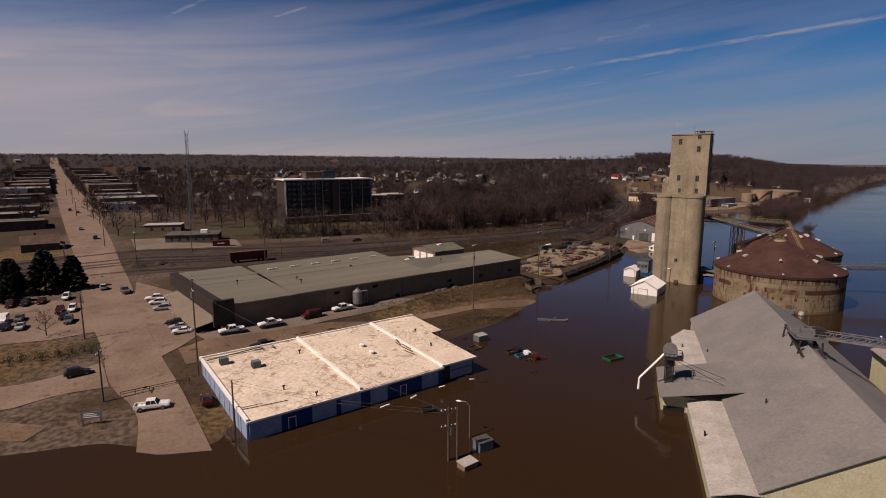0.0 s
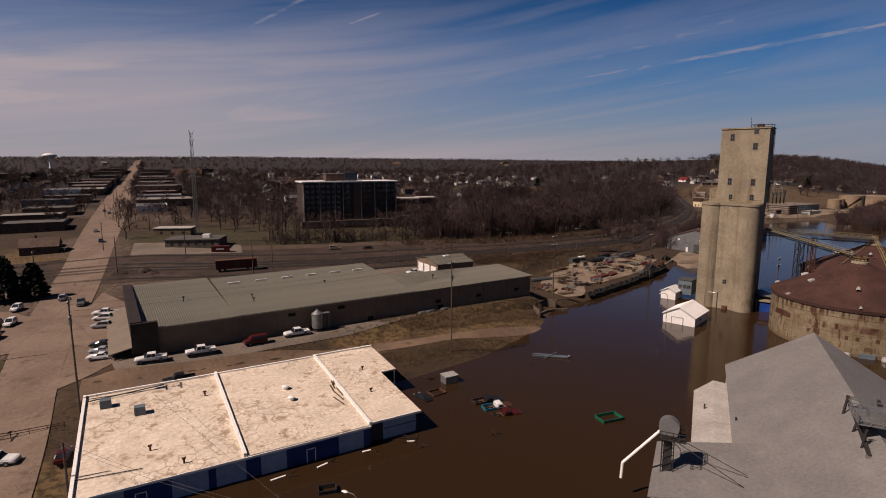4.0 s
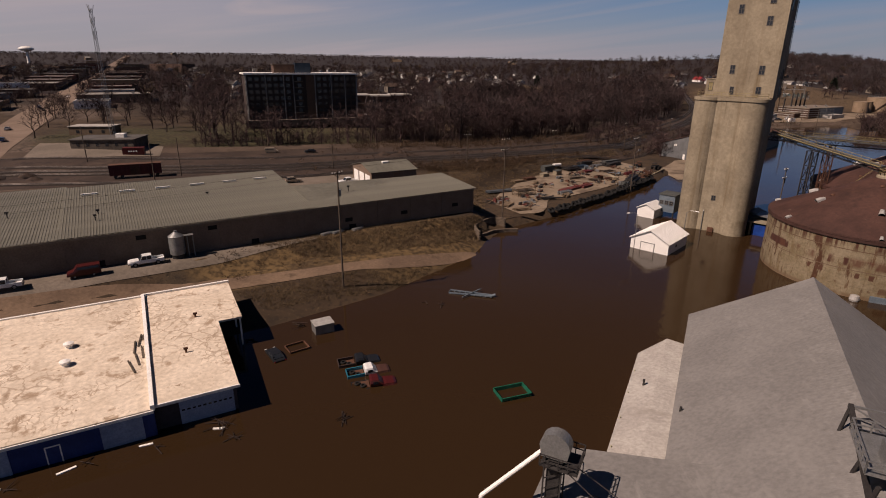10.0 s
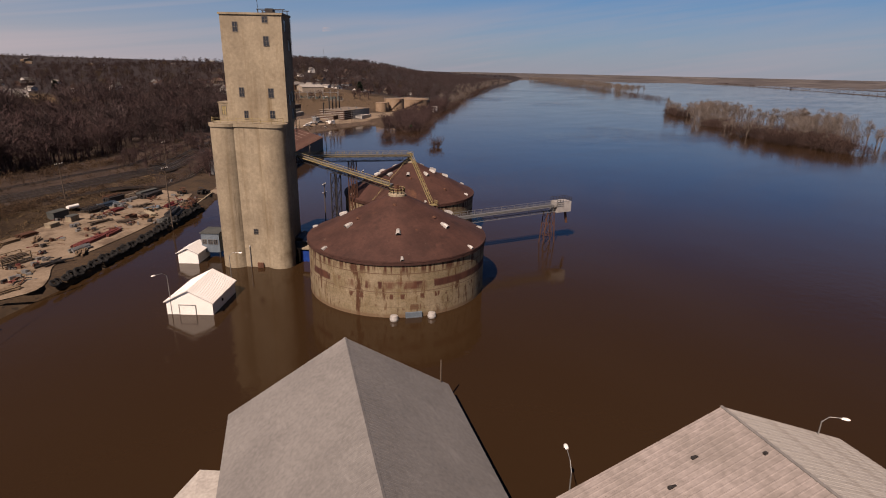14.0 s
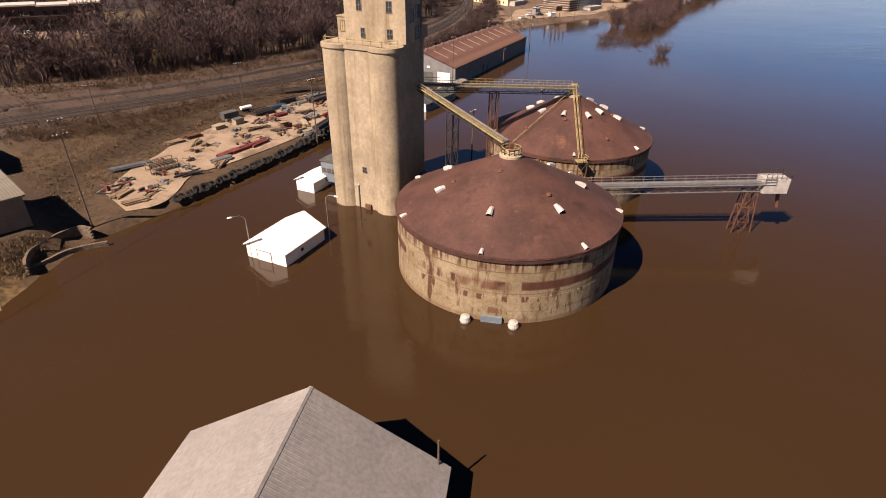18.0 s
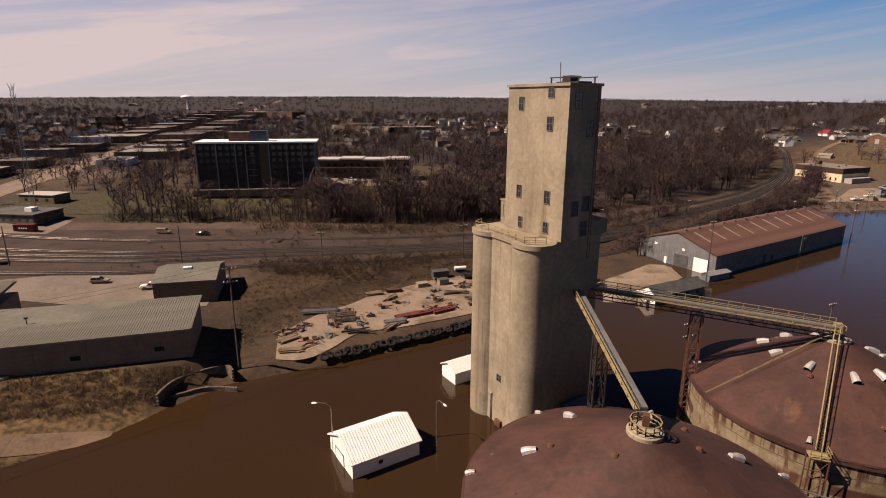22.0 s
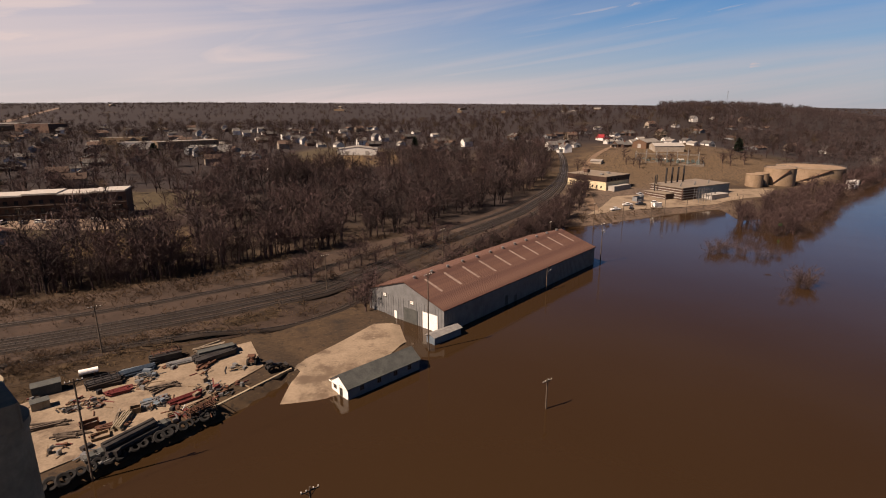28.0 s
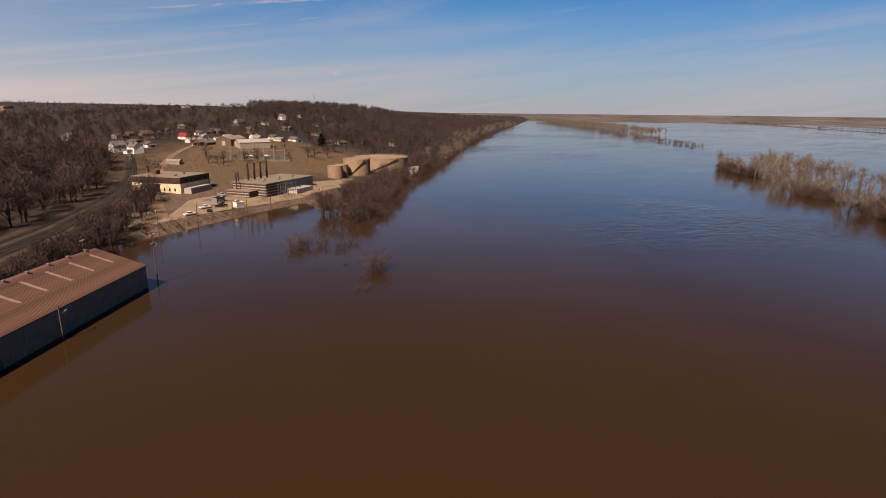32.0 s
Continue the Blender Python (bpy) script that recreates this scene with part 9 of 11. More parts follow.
def crate(name, x, y, z, w, d, h, yaw, mat, label, category, lid=None):
    T = thing(name, pose(x, y, z, 0, 0, yaw), label, category)
    bm = BM()
    t = 0.08
    box(bm, -w / 2, w / 2, -d / 2, -d / 2 + t, 0, h)
    box(bm, -w / 2, w / 2, d / 2 - t, d / 2, 0, h)
    box(bm, -w / 2, -w / 2 + t, -d / 2 + t, d / 2 - t, 0, h)
    box(bm, w / 2 - t, w / 2, -d / 2 + t, d / 2 - t, 0, h)
    part("side", bm, mat, T)
    bm = BM()
    for s in (-1, 1):
        box(bm, -w / 2 - 0.04, w / 2 + 0.04, s * d / 2 - 0.06, s * d / 2 + 0.06, h - 0.1, h + 0.04)
        box(bm, s * w / 2 - 0.06, s * w / 2 + 0.06, -d / 2, d / 2, h - 0.1, h + 0.04)
    part("rim", bm, mat, T)
    if lid:
        bm = BM()
        slab(bm, [(-w / 2 - .1, -d / 2 - .1, h + 0.1), (w / 2 + .1, -d / 2 - .1, h + 0.1), (w / 2 + .1, d / 2 + .1, h + 0.22), (-w / 2 - .1, d / 2 + .1, h + 0.22)], 0.08)
        part("lid", bm, lid, T)
    return T


MAT["green_paint"] = surface("green_paint", (0.00587, 0.0704, 0.0411), (0.0117, 0.0994, 0.0587), 0.5, 0.8)
MAT["timber"] = surface("timber", (0.129, 0.0906, 0.0557), (0.182, 0.132, 0.0821), 0.85, 0.8, island=0.3)
crate("dumpster", 12.3, 78.2, -0.5, 4.2, 2.6, 1.0, 25, MAT["green_paint"], "green open dumpster drifting in the flood water", "dumpster")
crate("dumpster", -23.2, 39.4, -0.2, 2.6, 2.0, 1.7, 30, MAT["blue_gray"], "gray-green dumpster half sunk in the flood", "dumpster", MAT["slate"])
crate("wooden_box", -26.2, 34.2, -0.3, 2.6, 1.8, 1.1, 35, MAT["timber"], "pale roofed wooden box floating in the flood", "box", MAT["cream_roof"])
crate("camper_shell", -17.2, 92.8, -0.4, 3.0, 2.2, 1.9, 35, MAT["steel"], "pale camper shell stranded at the water's edge", "camper shell", MAT["vent"])
crate("steel_crate", -19.4, 87.0, -0.35, 3.0, 2.4, 0.6, 40, MAT["rust"], "rusty open metal frame lying in shallow water", "frame")
crate("trailer_box", -31.8, 53.0, -0.5, 2.4, 1.6, 1.1, 20, MAT["dark_steel"], "dark utility box half sunk in the flood", "box")
vehicle("car", "black", -21.9, 84.6, 130, -0.75, "black car sunk to its roof in the flood", "sunken vehicles")
T = thing("boat_dock", pose(5.6, 109.6, 0, 0, 0, -12), "gray floating steel dock section in the flood", "dock")
bm = BM()
for s in (-0.7, 0.7):
    beam(bm, (-4, s, 0.15), (4, s * 0.4, 0.35), 0.22)
for i in range(9):
    beam(bm, (-4 + i, -0.7, 0.25), (-4 + i, 0.7, 0.25), 0.12)
part("frame", bm, MAT["blue_gray"], T)
bm = BM()
beam(bm, (-1, -2.2, 0.3), (1.4, 2.0, 0.5), 0.18)
tube(bm, (3.5, 0, 0), (4.6, 0.4, 0.5), 0.25, n=8)
part("float", bm, MAT["blue_gray"], T)


def drift(x, y, n, seed, label="tangle of driftwood on the flood water", s=1.0):
    r = random.Random(seed)
    T = thing("driftwood", pose(x, y, 0.02), label, "driftwood", "floating debris")
    for i in range(n):
        bm = BM()
        a, L = r.random() * 6.28, (0.6 + 1.6 * r.random()) * s
        px, py = r.gauss(0, 0.5 * s), r.gauss(0, 0.5 * s)
        tube(bm, (px - math.cos(a) * L, py - math.sin(a) * L, 0.02), (px + math.cos(a) * L, py + math.sin(a) * L, 0.12 + 0.3 * r.random()), 0.06, 0.03, 5)
        part("branch", bm, MAT["bark"], T)


for k, (x, y, n, s) in enumerate(((-22.0, 68.0, 8, 0.8), (-19.6, 66.4, 5, 0.6), (-33, 60.5, 3, 0.5), (-38, 56.5, 3, 0.6), (-27, 63.8, 3, 0.5), (-21.5, 94.0, 9, 0.7), (-8, 71, 7, 0.7), (-2, 105, 3, 0.6), (0.5, 104, 3, 0.6), (-27.5, 88.0, 6, 0.6), (-60.0, 45.4, 8, 0.6), (-64, 43.6, 6, 0.5), (222, 318, 4, 0.8), (-58, 47.0, 5, 0.5))):
    drift(x, y, n, k, s=s)


def tarp_roll(x, y, L, yaw):
    T = thing("white_float", pose(x, y, 0.05, 0, 0, yaw), "pale plank floating beside the flooded store", "plank", "floating debris")
    bm = BM()
    box(bm, -L / 2, L / 2, -0.15, 0.15, -0.05, 0.06)
    part("plank", bm, MAT["white_paint"], T)


for x, y, L, a in ((-34.4, 59.4, 1.8, 50), (-39.8, 55.6, 2.2, 40), (-28.6, 64.0, 1.4, 30), (-22, 67.6, 1.3, 10)):
    tarp_roll(x, y, L, a)

# ---- storage yard ----
def pipe_stack(x, y, yaw, n, L, r, mat, label, rows=2):
    T = thing("pipe_stack", pose(x, y, gz(x, y) + 0.13, 0, 0, yaw), label, "pipes", "stacked yard material")
    bm = BM()
    tube(bm, (-L / 2, 0, 0), (L / 2, 0, 0), r, n=8)
    me = to_mesh("pipe", bm, mat)
    for j in range(rows):
        for i in range(n - j):
            ob = link("pipe", me, T)
            ob.matrix_basis = pose(0.3 * ((i * 7 + j * 3) % 3 - 1), (i - (n - j) / 2) * 2.05 * r, 0.25 + r + j * 1.75 * r, (i * 37) % 360, 0, 0)
    for s in (-1, 1):
        T_ = add_box(T, "bearer", MAT["timber"], s * L * 0.3 - 0.1, s * L * 0.3 + 0.1, -n * r, n * r, 0, 0.24)


def plank_stack(x, y, yaw, nx, nz, L, w, h, mat, label, loose=0.0):
    T = thing("lumber_stack", pose(x, y, gz(x, y) + 0.13, 0, 0, yaw), label, "lumber", "stacked yard material")
    bm = BM()
    box(bm, -L / 2, L / 2, -w / 2, w / 2, 0, h)
    me = to_mesh("plank", bm, mat)
    r = random.Random(int(x * 10 + y))
    for j in range(nz):
        for i in range(nx):
            if r.random() < 0.1:
                continue
            ob = link("plank", me, T)
            ob.matrix_basis = pose(r.gauss(0, 0.1 + loose), (i - nx / 2) * w * 1.12, 0.2 + j * h * 1.05, 0, 0, r.gauss(0, 1 + 25 * loose))
    for s in (-1, 1):
        T_ = add_box(T, "bearer", MAT["timber"], s * L * 0.3 - 0.08, s * L * 0.3 + 0.08, -nx * w * 0.55, nx * w * 0.55, 0, 0.2)


def rack(x, y, yaw, L, d, h, mat, label, fill=None):
    T = thing("storage_rack", pose(x, y, gz(x, y) + 0.13, 0, 0, yaw), label, "rack", "stacked yard material")
    for sx in (-1, 0, 1):
        for sy in (-1, 1):
            bm = BM()
            beam(bm, (sx * L / 2, sy * d / 2, 0), (sx * L / 2, sy * d / 2, h), 0.14)
            part("upright", bm, mat, T)
    for z in (0.3, h * 0.6, h):
        bm = BM()
        for sy in (-1, 1):
            beam(bm, (-L / 2, sy * d / 2, z), (L / 2, sy * d / 2, z), 0.12)
        for k in range(5):
            beam(bm, (-L / 2 + L * k / 4, -d / 2, z), (-L / 2 + L * k / 4, d / 2, z), 0.1)
        part("shelf", bm, mat, T)
    for k in range(4):
        bm = BM()
        box(bm, -L / 2 + 0.2, L / 2 - 0.3, -d / 2 + 0.15 + k * d / 4.6, -d / 2 + 0.1 + (k + 0.85) * d / 4.6, h * 0.6 + 0.08, h * 0.6 + 0.3 + 0.1 * (k % 2))
        part("stored_bar", bm, fill or MAT["rust"], T)


def junk(x, y, seed, n, label="heap of rusty scrap metal in the yard", mats=None, s=1.0):
    r = random.Random(seed)
    T = thing("scrap_heap", pose(x, y, gz(x, y) + 0.12), label, "scrap", "scrap heaps")
    mats = mats or [MAT["rust"], MAT["dark_steel"], MAT["timber"], MAT["steel"], MAT["red_iron"]]
    for i in range(n):
        bm = BM()
        px, py, a = r.gauss(0, 1.1 * s), r.gauss(0, 0.9 * s), r.random() * 6.28
        up = 0.95 * s * math.exp(-(px * px + py * py) / (1.7 * s * s))
        if i % 3:
            L = (0.5 + 1.3 * r.random()) * s
            beam(bm, (px - L * math.cos(a), py - L * math.sin(a), 0.1 + up * 0.5 * r.random()), (px + L * math.cos(a), py + L * math.sin(a), 0.1 + up * (0.4 + 0.9 * r.random())), 0.12 + 0.2 * r.random(), 0.1 + 0.15 * r.random())
        else:
            w, d, h = 0.4 + r.random() * s, 0.4 + 0.6 * r.random() * s, 0.3 + 0.7 * r.random() * s
            box(bm, -w / 2, w / 2, -d / 2, d / 2, 0, h)
            bmesh.ops.rotate(bm, matrix=Matrix.Rotation(a, 3, "Z"), verts=bm.verts)
            bmesh.ops.translate(bm, vec=(px, py, 0), verts=bm.verts)
        part("scrap_piece", bm, mats[i % len(mats)], T)


MAT["red_iron"] = surface("red_iron", (0.0821, 0.0205, 0.0176), (0.117, 0.0323, 0.0264), 0.7, 0.8)
YD = 49
MAT["dark_blue"] = surface("dark_blue_steel", (0.045, 0.052, 0.058), (0.07, 0.078, 0.085), 0.7, 0.6, stains=[((0.06, 0.04, 0.028), 0.8, 0.58, 0.7)])
pipe_stack(11.5, 187.2, 28, 6, 9.0, 0.17, MAT["dark_blue"], "blue-gray steel beams stacked at the yard's edge")
rack(19, 184.5, 35, 6.5, 3.0, 2.4, MAT["timber"], "timber rack loaded with beams in the yard", MAT["pole"])
for k, (x, y, a) in enumerate(((33, 192.5, 48), (35.5, 195, 48), (40, 199, 50))):
    plank_stack(x, y, a, 7, 2, 6.0, 0.3, 0.28, MAT["red_iron"], "stack of red painted steel bars on the gravel")
pipe_stack(32, 187.6, 40, 5, 5.0, 0.22, MAT["steel"], "bundle of pale gray pipes in the yard")
plank_stack(17.5, 165.8, 25, 6, 2, 5.0, 0.28, 0.22, MAT["timber"], "loose pile of weathered timber near the water", 0.25)
plank_stack(13.5, 170.5, 70, 7, 2, 4.6, 0.3, 0.2, MAT["timber"], "untidy stack of weathered boards in the yard", 0.2)
plank_stack(18, 204, 40, 6, 2, 4.5, 0.32, 0.25, MAT["timber"], "stack of timber posts in the yard", 0.1)
plank_stack(22, 208, 40, 6, 3, 4.0, 0.32, 0.25, MAT["rust"], "rusty stacked angle iron in the yard", 0.1)
crate("concrete_block", 28, 215, gz(28, 215) + 0.1, 3.2, 1.8, 1.1, 45, MAT["concrete"], "pale concrete bin in the storage yard", "bin", MAT["concrete"])
crate("concrete_block", 33, 219, gz(33, 219) + 0.1, 3.0, 1.8, 1.6, 45, MAT["concrete"], "gray lidded bin in the storage yard", "bin", MAT["slate"])
rack(46, 241, 40, 5.5, 2.4, 2.0, MAT["rust"], "rusty rack of steel bars along the fence", MAT["rust"])
rack(39, 228.5, 42, 6, 3, 1.6, MAT["dark_steel"], "dark pipe rack in the storage yard", MAT["dark_steel"])
pipe_stack(43, 234.5, 36, 7, 6.5, 0.18, MAT["blue_gray"], "blue-gray pipes stacked on the ground")
pipe_stack(51, 239, 36, 6, 6.5, 0.15, MAT["steel"], "thin steel pipes stacked on the ground")
plank_stack(44, 226, 42, 6, 1, 5, 0.35, 0.25, MAT["red_iron"], "red steel bars lying on the gravel")
plank_stack(60, 223, 48, 6, 2, 4.2, 0.35, 0.2, MAT["red_iron"], "red steel plates stacked on the gravel")
plank_stack(54, 222, 45, 6, 2, 5, 0.3, 0.25, MAT["steel"], "pale steel channels stacked on the gravel")
pipe_stack(52, 214.6, 100, 5, 5.5, 0.2, MAT["concrete"], "pale round posts stacked on bearers")
crate("wooden_box", 52.5, 218.2, gz(52, 218) + 0.1, 1.8, 1.4, 1.2, 30, MAT["timber"], "open timber crate in the storage yard", "crate")
crate("scrap_bin", 47, 213, gz(47, 213) + 0.1, 3.0, 1.6, 1.2, 40, MAT["rust"], "rusty red scrap bin in the storage yard", "bin")
crate("timber_crate", 51, 210, gz(51, 210) + 0.1, 2.8, 2.0, 0.6, 40, MAT["timber"], "open timber frame lying in the yard", "frame")
for k, (x, y, n, s) in enumerate(((42, 223, 9, 1.0), (40, 219, 9, 1.0), (63, 228, 14, 1.3), (66, 226, 9, 0.9), (62, 217, 12, 1.0), (65, 218.6, 12, 1.0), (11, 174, 16, 1.3), (12, 178, 12, 1.1), (19, 170, 12, 1.1), (24, 180, 9, 1.0), (28, 200, 9, 1.0), (25, 196, 8, 1.0), (37, 205, 8, 1.0), (48, 228, 8, 1.0), (16, 190, 9, 1.0), (58, 234, 6, 0.8), (30, 222, 7, 1.0), (69, 230, 5, 0.8), (46, 206, 9, 1.0), (42, 203, 9, 1.1))):
    junk(x, y, k, n, s=s)
for k, (x, y, a, L) in enumerate(((55, 205.2, 50, 6), (57, 209, 50, 5.5), (59.5, 212.4, 50, 5.5))):
    T = thing("covered_barge", pose(x, y, gz(x, y) + 0.2, 0, 0, a), "dark steel float section lying on the bank", "float", "steel floats")
    bm = BM()
    hull(bm, [(-L / 2, 0.7, 0.5, 0, 0.9), (-L / 2 + 0.8, 1.0, 0.8, 0, 1.1), (L / 2 - 0.8, 1.0, 0.8, 0, 1.1), (L / 2, 0.7, 0.5, 0, 0.9)])
    part("hull", bm, MAT["slate"], T)
    bm = BM()
    for i in range(5):
        box(bm, -L / 2 + 0.6 + i * (L - 1.2) / 4 - 0.05, -L / 2 + 0.6 + i * (L - 1.2) / 4 + 0.05, -0.85, 0.85, 1.1, 1.2)
    part("rib", bm, MAT["dark_steel"], T)
T = thing("flatbed_trailer", pose(57, 243.4, gz(57, 243.4) + 0.12, 0, 0, 38), "long dark flatbed trailer parked in the yard", "trailer")
T_ = add_box(T, "deck", MAT["dark_steel"], -4.5, 4.5, -1.25, 1.25, 1.0, 1.25)
T_ = add_box(T, "load", MAT["slate"], -4.2, 3.8, -1.0, 1.0, 1.25, 1.9)
for x in (-3.4, -2.4, 2.6):
    for s in (-1, 1):
        bm = BM()
        lathe(bm, [(0, -0.14), (0.45, -0.14), (0.45, 0.14), (0, 0.14)], 14)
        bmesh.ops.rotate(bm, matrix=Matrix.Rotation(math.pi / 2, 3, "X"), verts=bm.verts)
        bmesh.ops.translate(bm, vec=(x, s * 1.0, 0.45), verts=bm.verts)
        part("wheel", bm, MAT["tyre"], T)


def tractor(x, y, yaw, body, label, loader=False):
    T = thing("tractor", pose(x, y, gz(x, y) + 0.12, 0, 0, yaw), label, "tractor", "yard machines")
    bm = BM()
    hull(bm, [(-0.4, 0.45, 0.4, 0.9, 1.5), (1.6, 0.42, 0.36, 0.9, 1.45), (1.9, 0.36, 0.3, 0.95, 1.3)])
    part("hood", bm, body, T)
    bm = BM()
    box(bm, -1.5, -0.3, -0.7, 0.7, 0.9, 1.3)
    for p in ((-1.4, -0.6), (-1.4, 0.6), (-0.4, -0.6), (-0.4, 0.6)):
        beam(bm, (*p, 1.3), (*p, 2.3), 0.08)
    box(bm, -1.6, -0.2, -0.75, 0.75, 2.3, 2.42)
    part("cab", bm, body, T)
    for px, r, w in ((-0.9, 0.8, 0.4), (1.4, 0.5, 0.28)):
        for s in (-1, 1):
            bm = BM()
            lathe(bm, [(r * 0.5, -w / 2), (r, -w / 2), (r, w / 2), (r * 0.5, w / 2), (r * 0.45, 0)], 16)
            bmesh.ops.rotate(bm, matrix=Matrix.Rotation(math.pi / 2, 3, "X"), verts=bm.verts)
            bmesh.ops.translate(bm, vec=(px, s * 0.85, r), verts=bm.verts)
            part("wheel", bm, MAT["tyre"], T)
    if loader:
        bm = BM()
        for s in (-0.6, 0.6):
            beam(bm, (-0.4, s, 1.6), (2.6, s, 0.7), 0.14)
        box(bm, 2.5, 3.1, -0.9, 0.9, 0.2, 0.9)
        part("loader_arm", bm, body, T)


tractor(67, 239.4, 100, MAT["rust"], "old rusty tractor in the storage yard")
tractor(73, 236.2, 40, MAT["dark_steel"], "dark loader at the end of the yard", True)
T = thing("white_tank", pose(34.2, 231.4, gz(34, 231) + 0.12, 0, 0, 35), "small white horizontal tank on a stand", "tank")
bm = BM()
tube(bm, (-1.8, 0, 1.0), (1.8, 0, 1.0), 0.6, n=16)
part("shell", bm, MAT["white_paint"], T)
for s in (-1, 1):
    T_ = add_box(T, "saddle", MAT["rust"], s - 0.12, s + 0.12, -0.5, 0.5, 0, 0.55)
crate("container", 30, 224.6, gz(30, 224.6) + 0.1, 5.0, 2.4, 2.2, 40, MAT["slate"], "dark steel container at the yard's edge", "container", MAT["slate"])
# tyres along the bank
bm = BM()
lathe(bm, [(0.42, -0.16), (0.75, -0.2), (0.9, -0.08), (0.9, 0.08), (0.75, 0.2), (0.42, 0.16), (0.42, -0.16)], 18)
tyre_mesh = to_mesh("loose_tire", bm, MAT["tyre"])
line = resample([(25.6, 166.3), (46, 190.2), (67, 218.4)], 1.35)
for i, (x, y) in enumerate(line):
    ob = new("loose_tire", tyre_mesh)
    k = 1.15 + 0.2 * math.sin(i * 5.3)
    ob.matrix_basis = pose(float(x) + 0.3 * math.sin(i * 4.1), float(y) - 0.2, max(gz(float(x), float(y)), 0.1) + 0.42, 34 + 14 * math.sin(i * 1.7), 0, 50 + 12 * math.sin(i * 3.1)) @ Matrix.Diagonal((k, k, k * 1.2, 1))
    tagged(ob, "old black tractor tyre shoring up the bank", "tyre", "tyres along the bank")
bm = BM()
for a, b in zip(resample([(66.5, 221), (76.5, 237.5)], 3), resample([(66.5, 221), (76.5, 237.5)], 3)[1:]):
    beam(bm, (a[0], a[1], 0.75), (b[0], b[1], 0.75), 0.5, 2.2)
solid("retaining_wall", bm, MAT["concrete"], "concrete edge of the storage yard", kind="structure")
# curved wing walls of stacked concrete blocks where a ditch meets the flood
def block_wall(line, courses, top, label):
    p = resample(smooth_line(line), 0.62)
    W = tagged(new("culvert_wall"), label, kind="structure")
    bm = BM()
    box(bm, -0.3, 0.3, -0.23, 0.23, -0.16, 0.155)
    bmesh.ops.bevel(bm, geom=list(bm.edges), offset=0.03, segments=1, affect="EDGES")
    me = to_mesh("block", bm, MAT["block_wall"])
    r = random.Random(len(p))
    for c in range(courses):
        q = p if c % 2 == 0 else (p[1:] + p[:-1]) / 2
        for k in range(len(q)):
            d = q[min(k + 1, len(q) - 1)] - q[max(k - 1, 0)]
            ob = new("block", me)
            ob.parent = W
            ob.matrix_basis = pose(float(q[k][0]) + 0.04 * r.random(), float(q[k][1]) + 0.04 * r.random(), top - 0.16 - 0.32 * c, 0, 0, math.degrees(math.atan2(d[1], d[0])) + 4 * (r.random() - 0.5))
    return W


MAT["block_wall"] = surface("block_wall", (0.085, 0.064, 0.046), (0.118, 0.091, 0.067), 0.95, 1.2, per=0.25, stains=[((0.045, 0.033, 0.024), 0.7, 0.55, 0.7)])
block_wall([(12.6, 153.6), (10.2, 155.2), (8.2, 153.2), (6.4, 150.0), (5.0, 146.6), (5.6, 143.4), (6.4, 141.4)], 9, 2.7, "curved retaining wall of stacked weathered blocks above a ditch")
block_wall([(3.7, 141.1), (5.2, 143.4), (7.5, 145.3), (9.4, 148.5), (12.4, 149.9), (15.7, 150.7)], 6, 0.95, "low retaining wall of stacked weathered blocks at the flood")
# silo tank beside the warehouse and small boats there
T = thing("dust_tank", pose(-54.3, 113.6, gz(-54.3, 113.6) + 0.1), "gray upright steel tank beside the warehouse wall", "tank")
bm = BM()
lathe(bm, [(0, 0), (1.15, 0), (1.15, 3.6), (0.35, 4.3), (0.35, 4.6), (0, 4.6)], 24)
part("shell", bm, MAT["steel"], T)
for z in (0.8, 2.2, 3.5):
    bm = BM()
    lathe(bm, [(1.16, z - 0.05), (1.2, z - 0.05), (1.2, z + 0.05), (1.16, z + 0.05)], 24)
    part("hoop", bm, MAT["dark_steel"], T)
bm = BM()
for s in (-0.25, 0.25):
    beam(bm, (1.4, s, 0), (1.4, s, 4.6), 0.06)
for i in range(10):
    beam(bm, (1.4, -0.25, 0.3 + i * 0.45), (1.4, 0.25, 0.3 + i * 0.45), 0.04)
part("ladder", bm, MAT["dark_steel"], T)
for x, y in ((-26.6, 128.0), (-24.6, 129.6), (-20.8, 132.4)):
    T = thing("jon_boat", pose(x, y, gz(x, y) + 0.1, 0, 0, 60), "small upturned pale boat on the grass bank", "boat", "boats on the bank")
    bm = BM()
    hull(bm, [(-1.6, 0.6, 0.45, 0, 0.5), (0.8, 0.6, 0.45, 0, 0.5), (1.7, 0.25, 0.15, 0.1, 0.45)])
    part("hull", bm, MAT["steel"], T)
# sign by the flooded street, guard rail frames
T = thing("road_sign", pose(-90, 49.6, gz(-90, 49.6), 0, 0, 12), "weathered blue-gray notice board on two posts", "sign")
T_ = add_box(T, "board", MAT["blue_gray"], -1.6, 1.6, -0.06, 0.06, 1.1, 2.3)
for k in range(3):
    T_ = add_box(T, "text_bar", MAT["white_paint"], -1.2, 1.2 - 0.4 * k, -0.075, -0.062, 1.35 + k * 0.3, 1.5 + k * 0.3)
for s in (-1.4, 1.4):
    T_ = add_box(T, "post", MAT["pole"], s - 0.07, s + 0.07, -0.05, 0.05, -0.3, 2.3)
T = thing("barricade", pose(-84.5, 61.5, gz(-84.5, 61.5) + 0.15, 0, 0, 33), "low steel pipe barrier across the flooded street", "barrier")
bm = BM()
for i in range(6):
    beam(bm, (-6 + i * 2.4, 0, 0), (-6 + i * 2.4, 0, 0.9), 0.1)
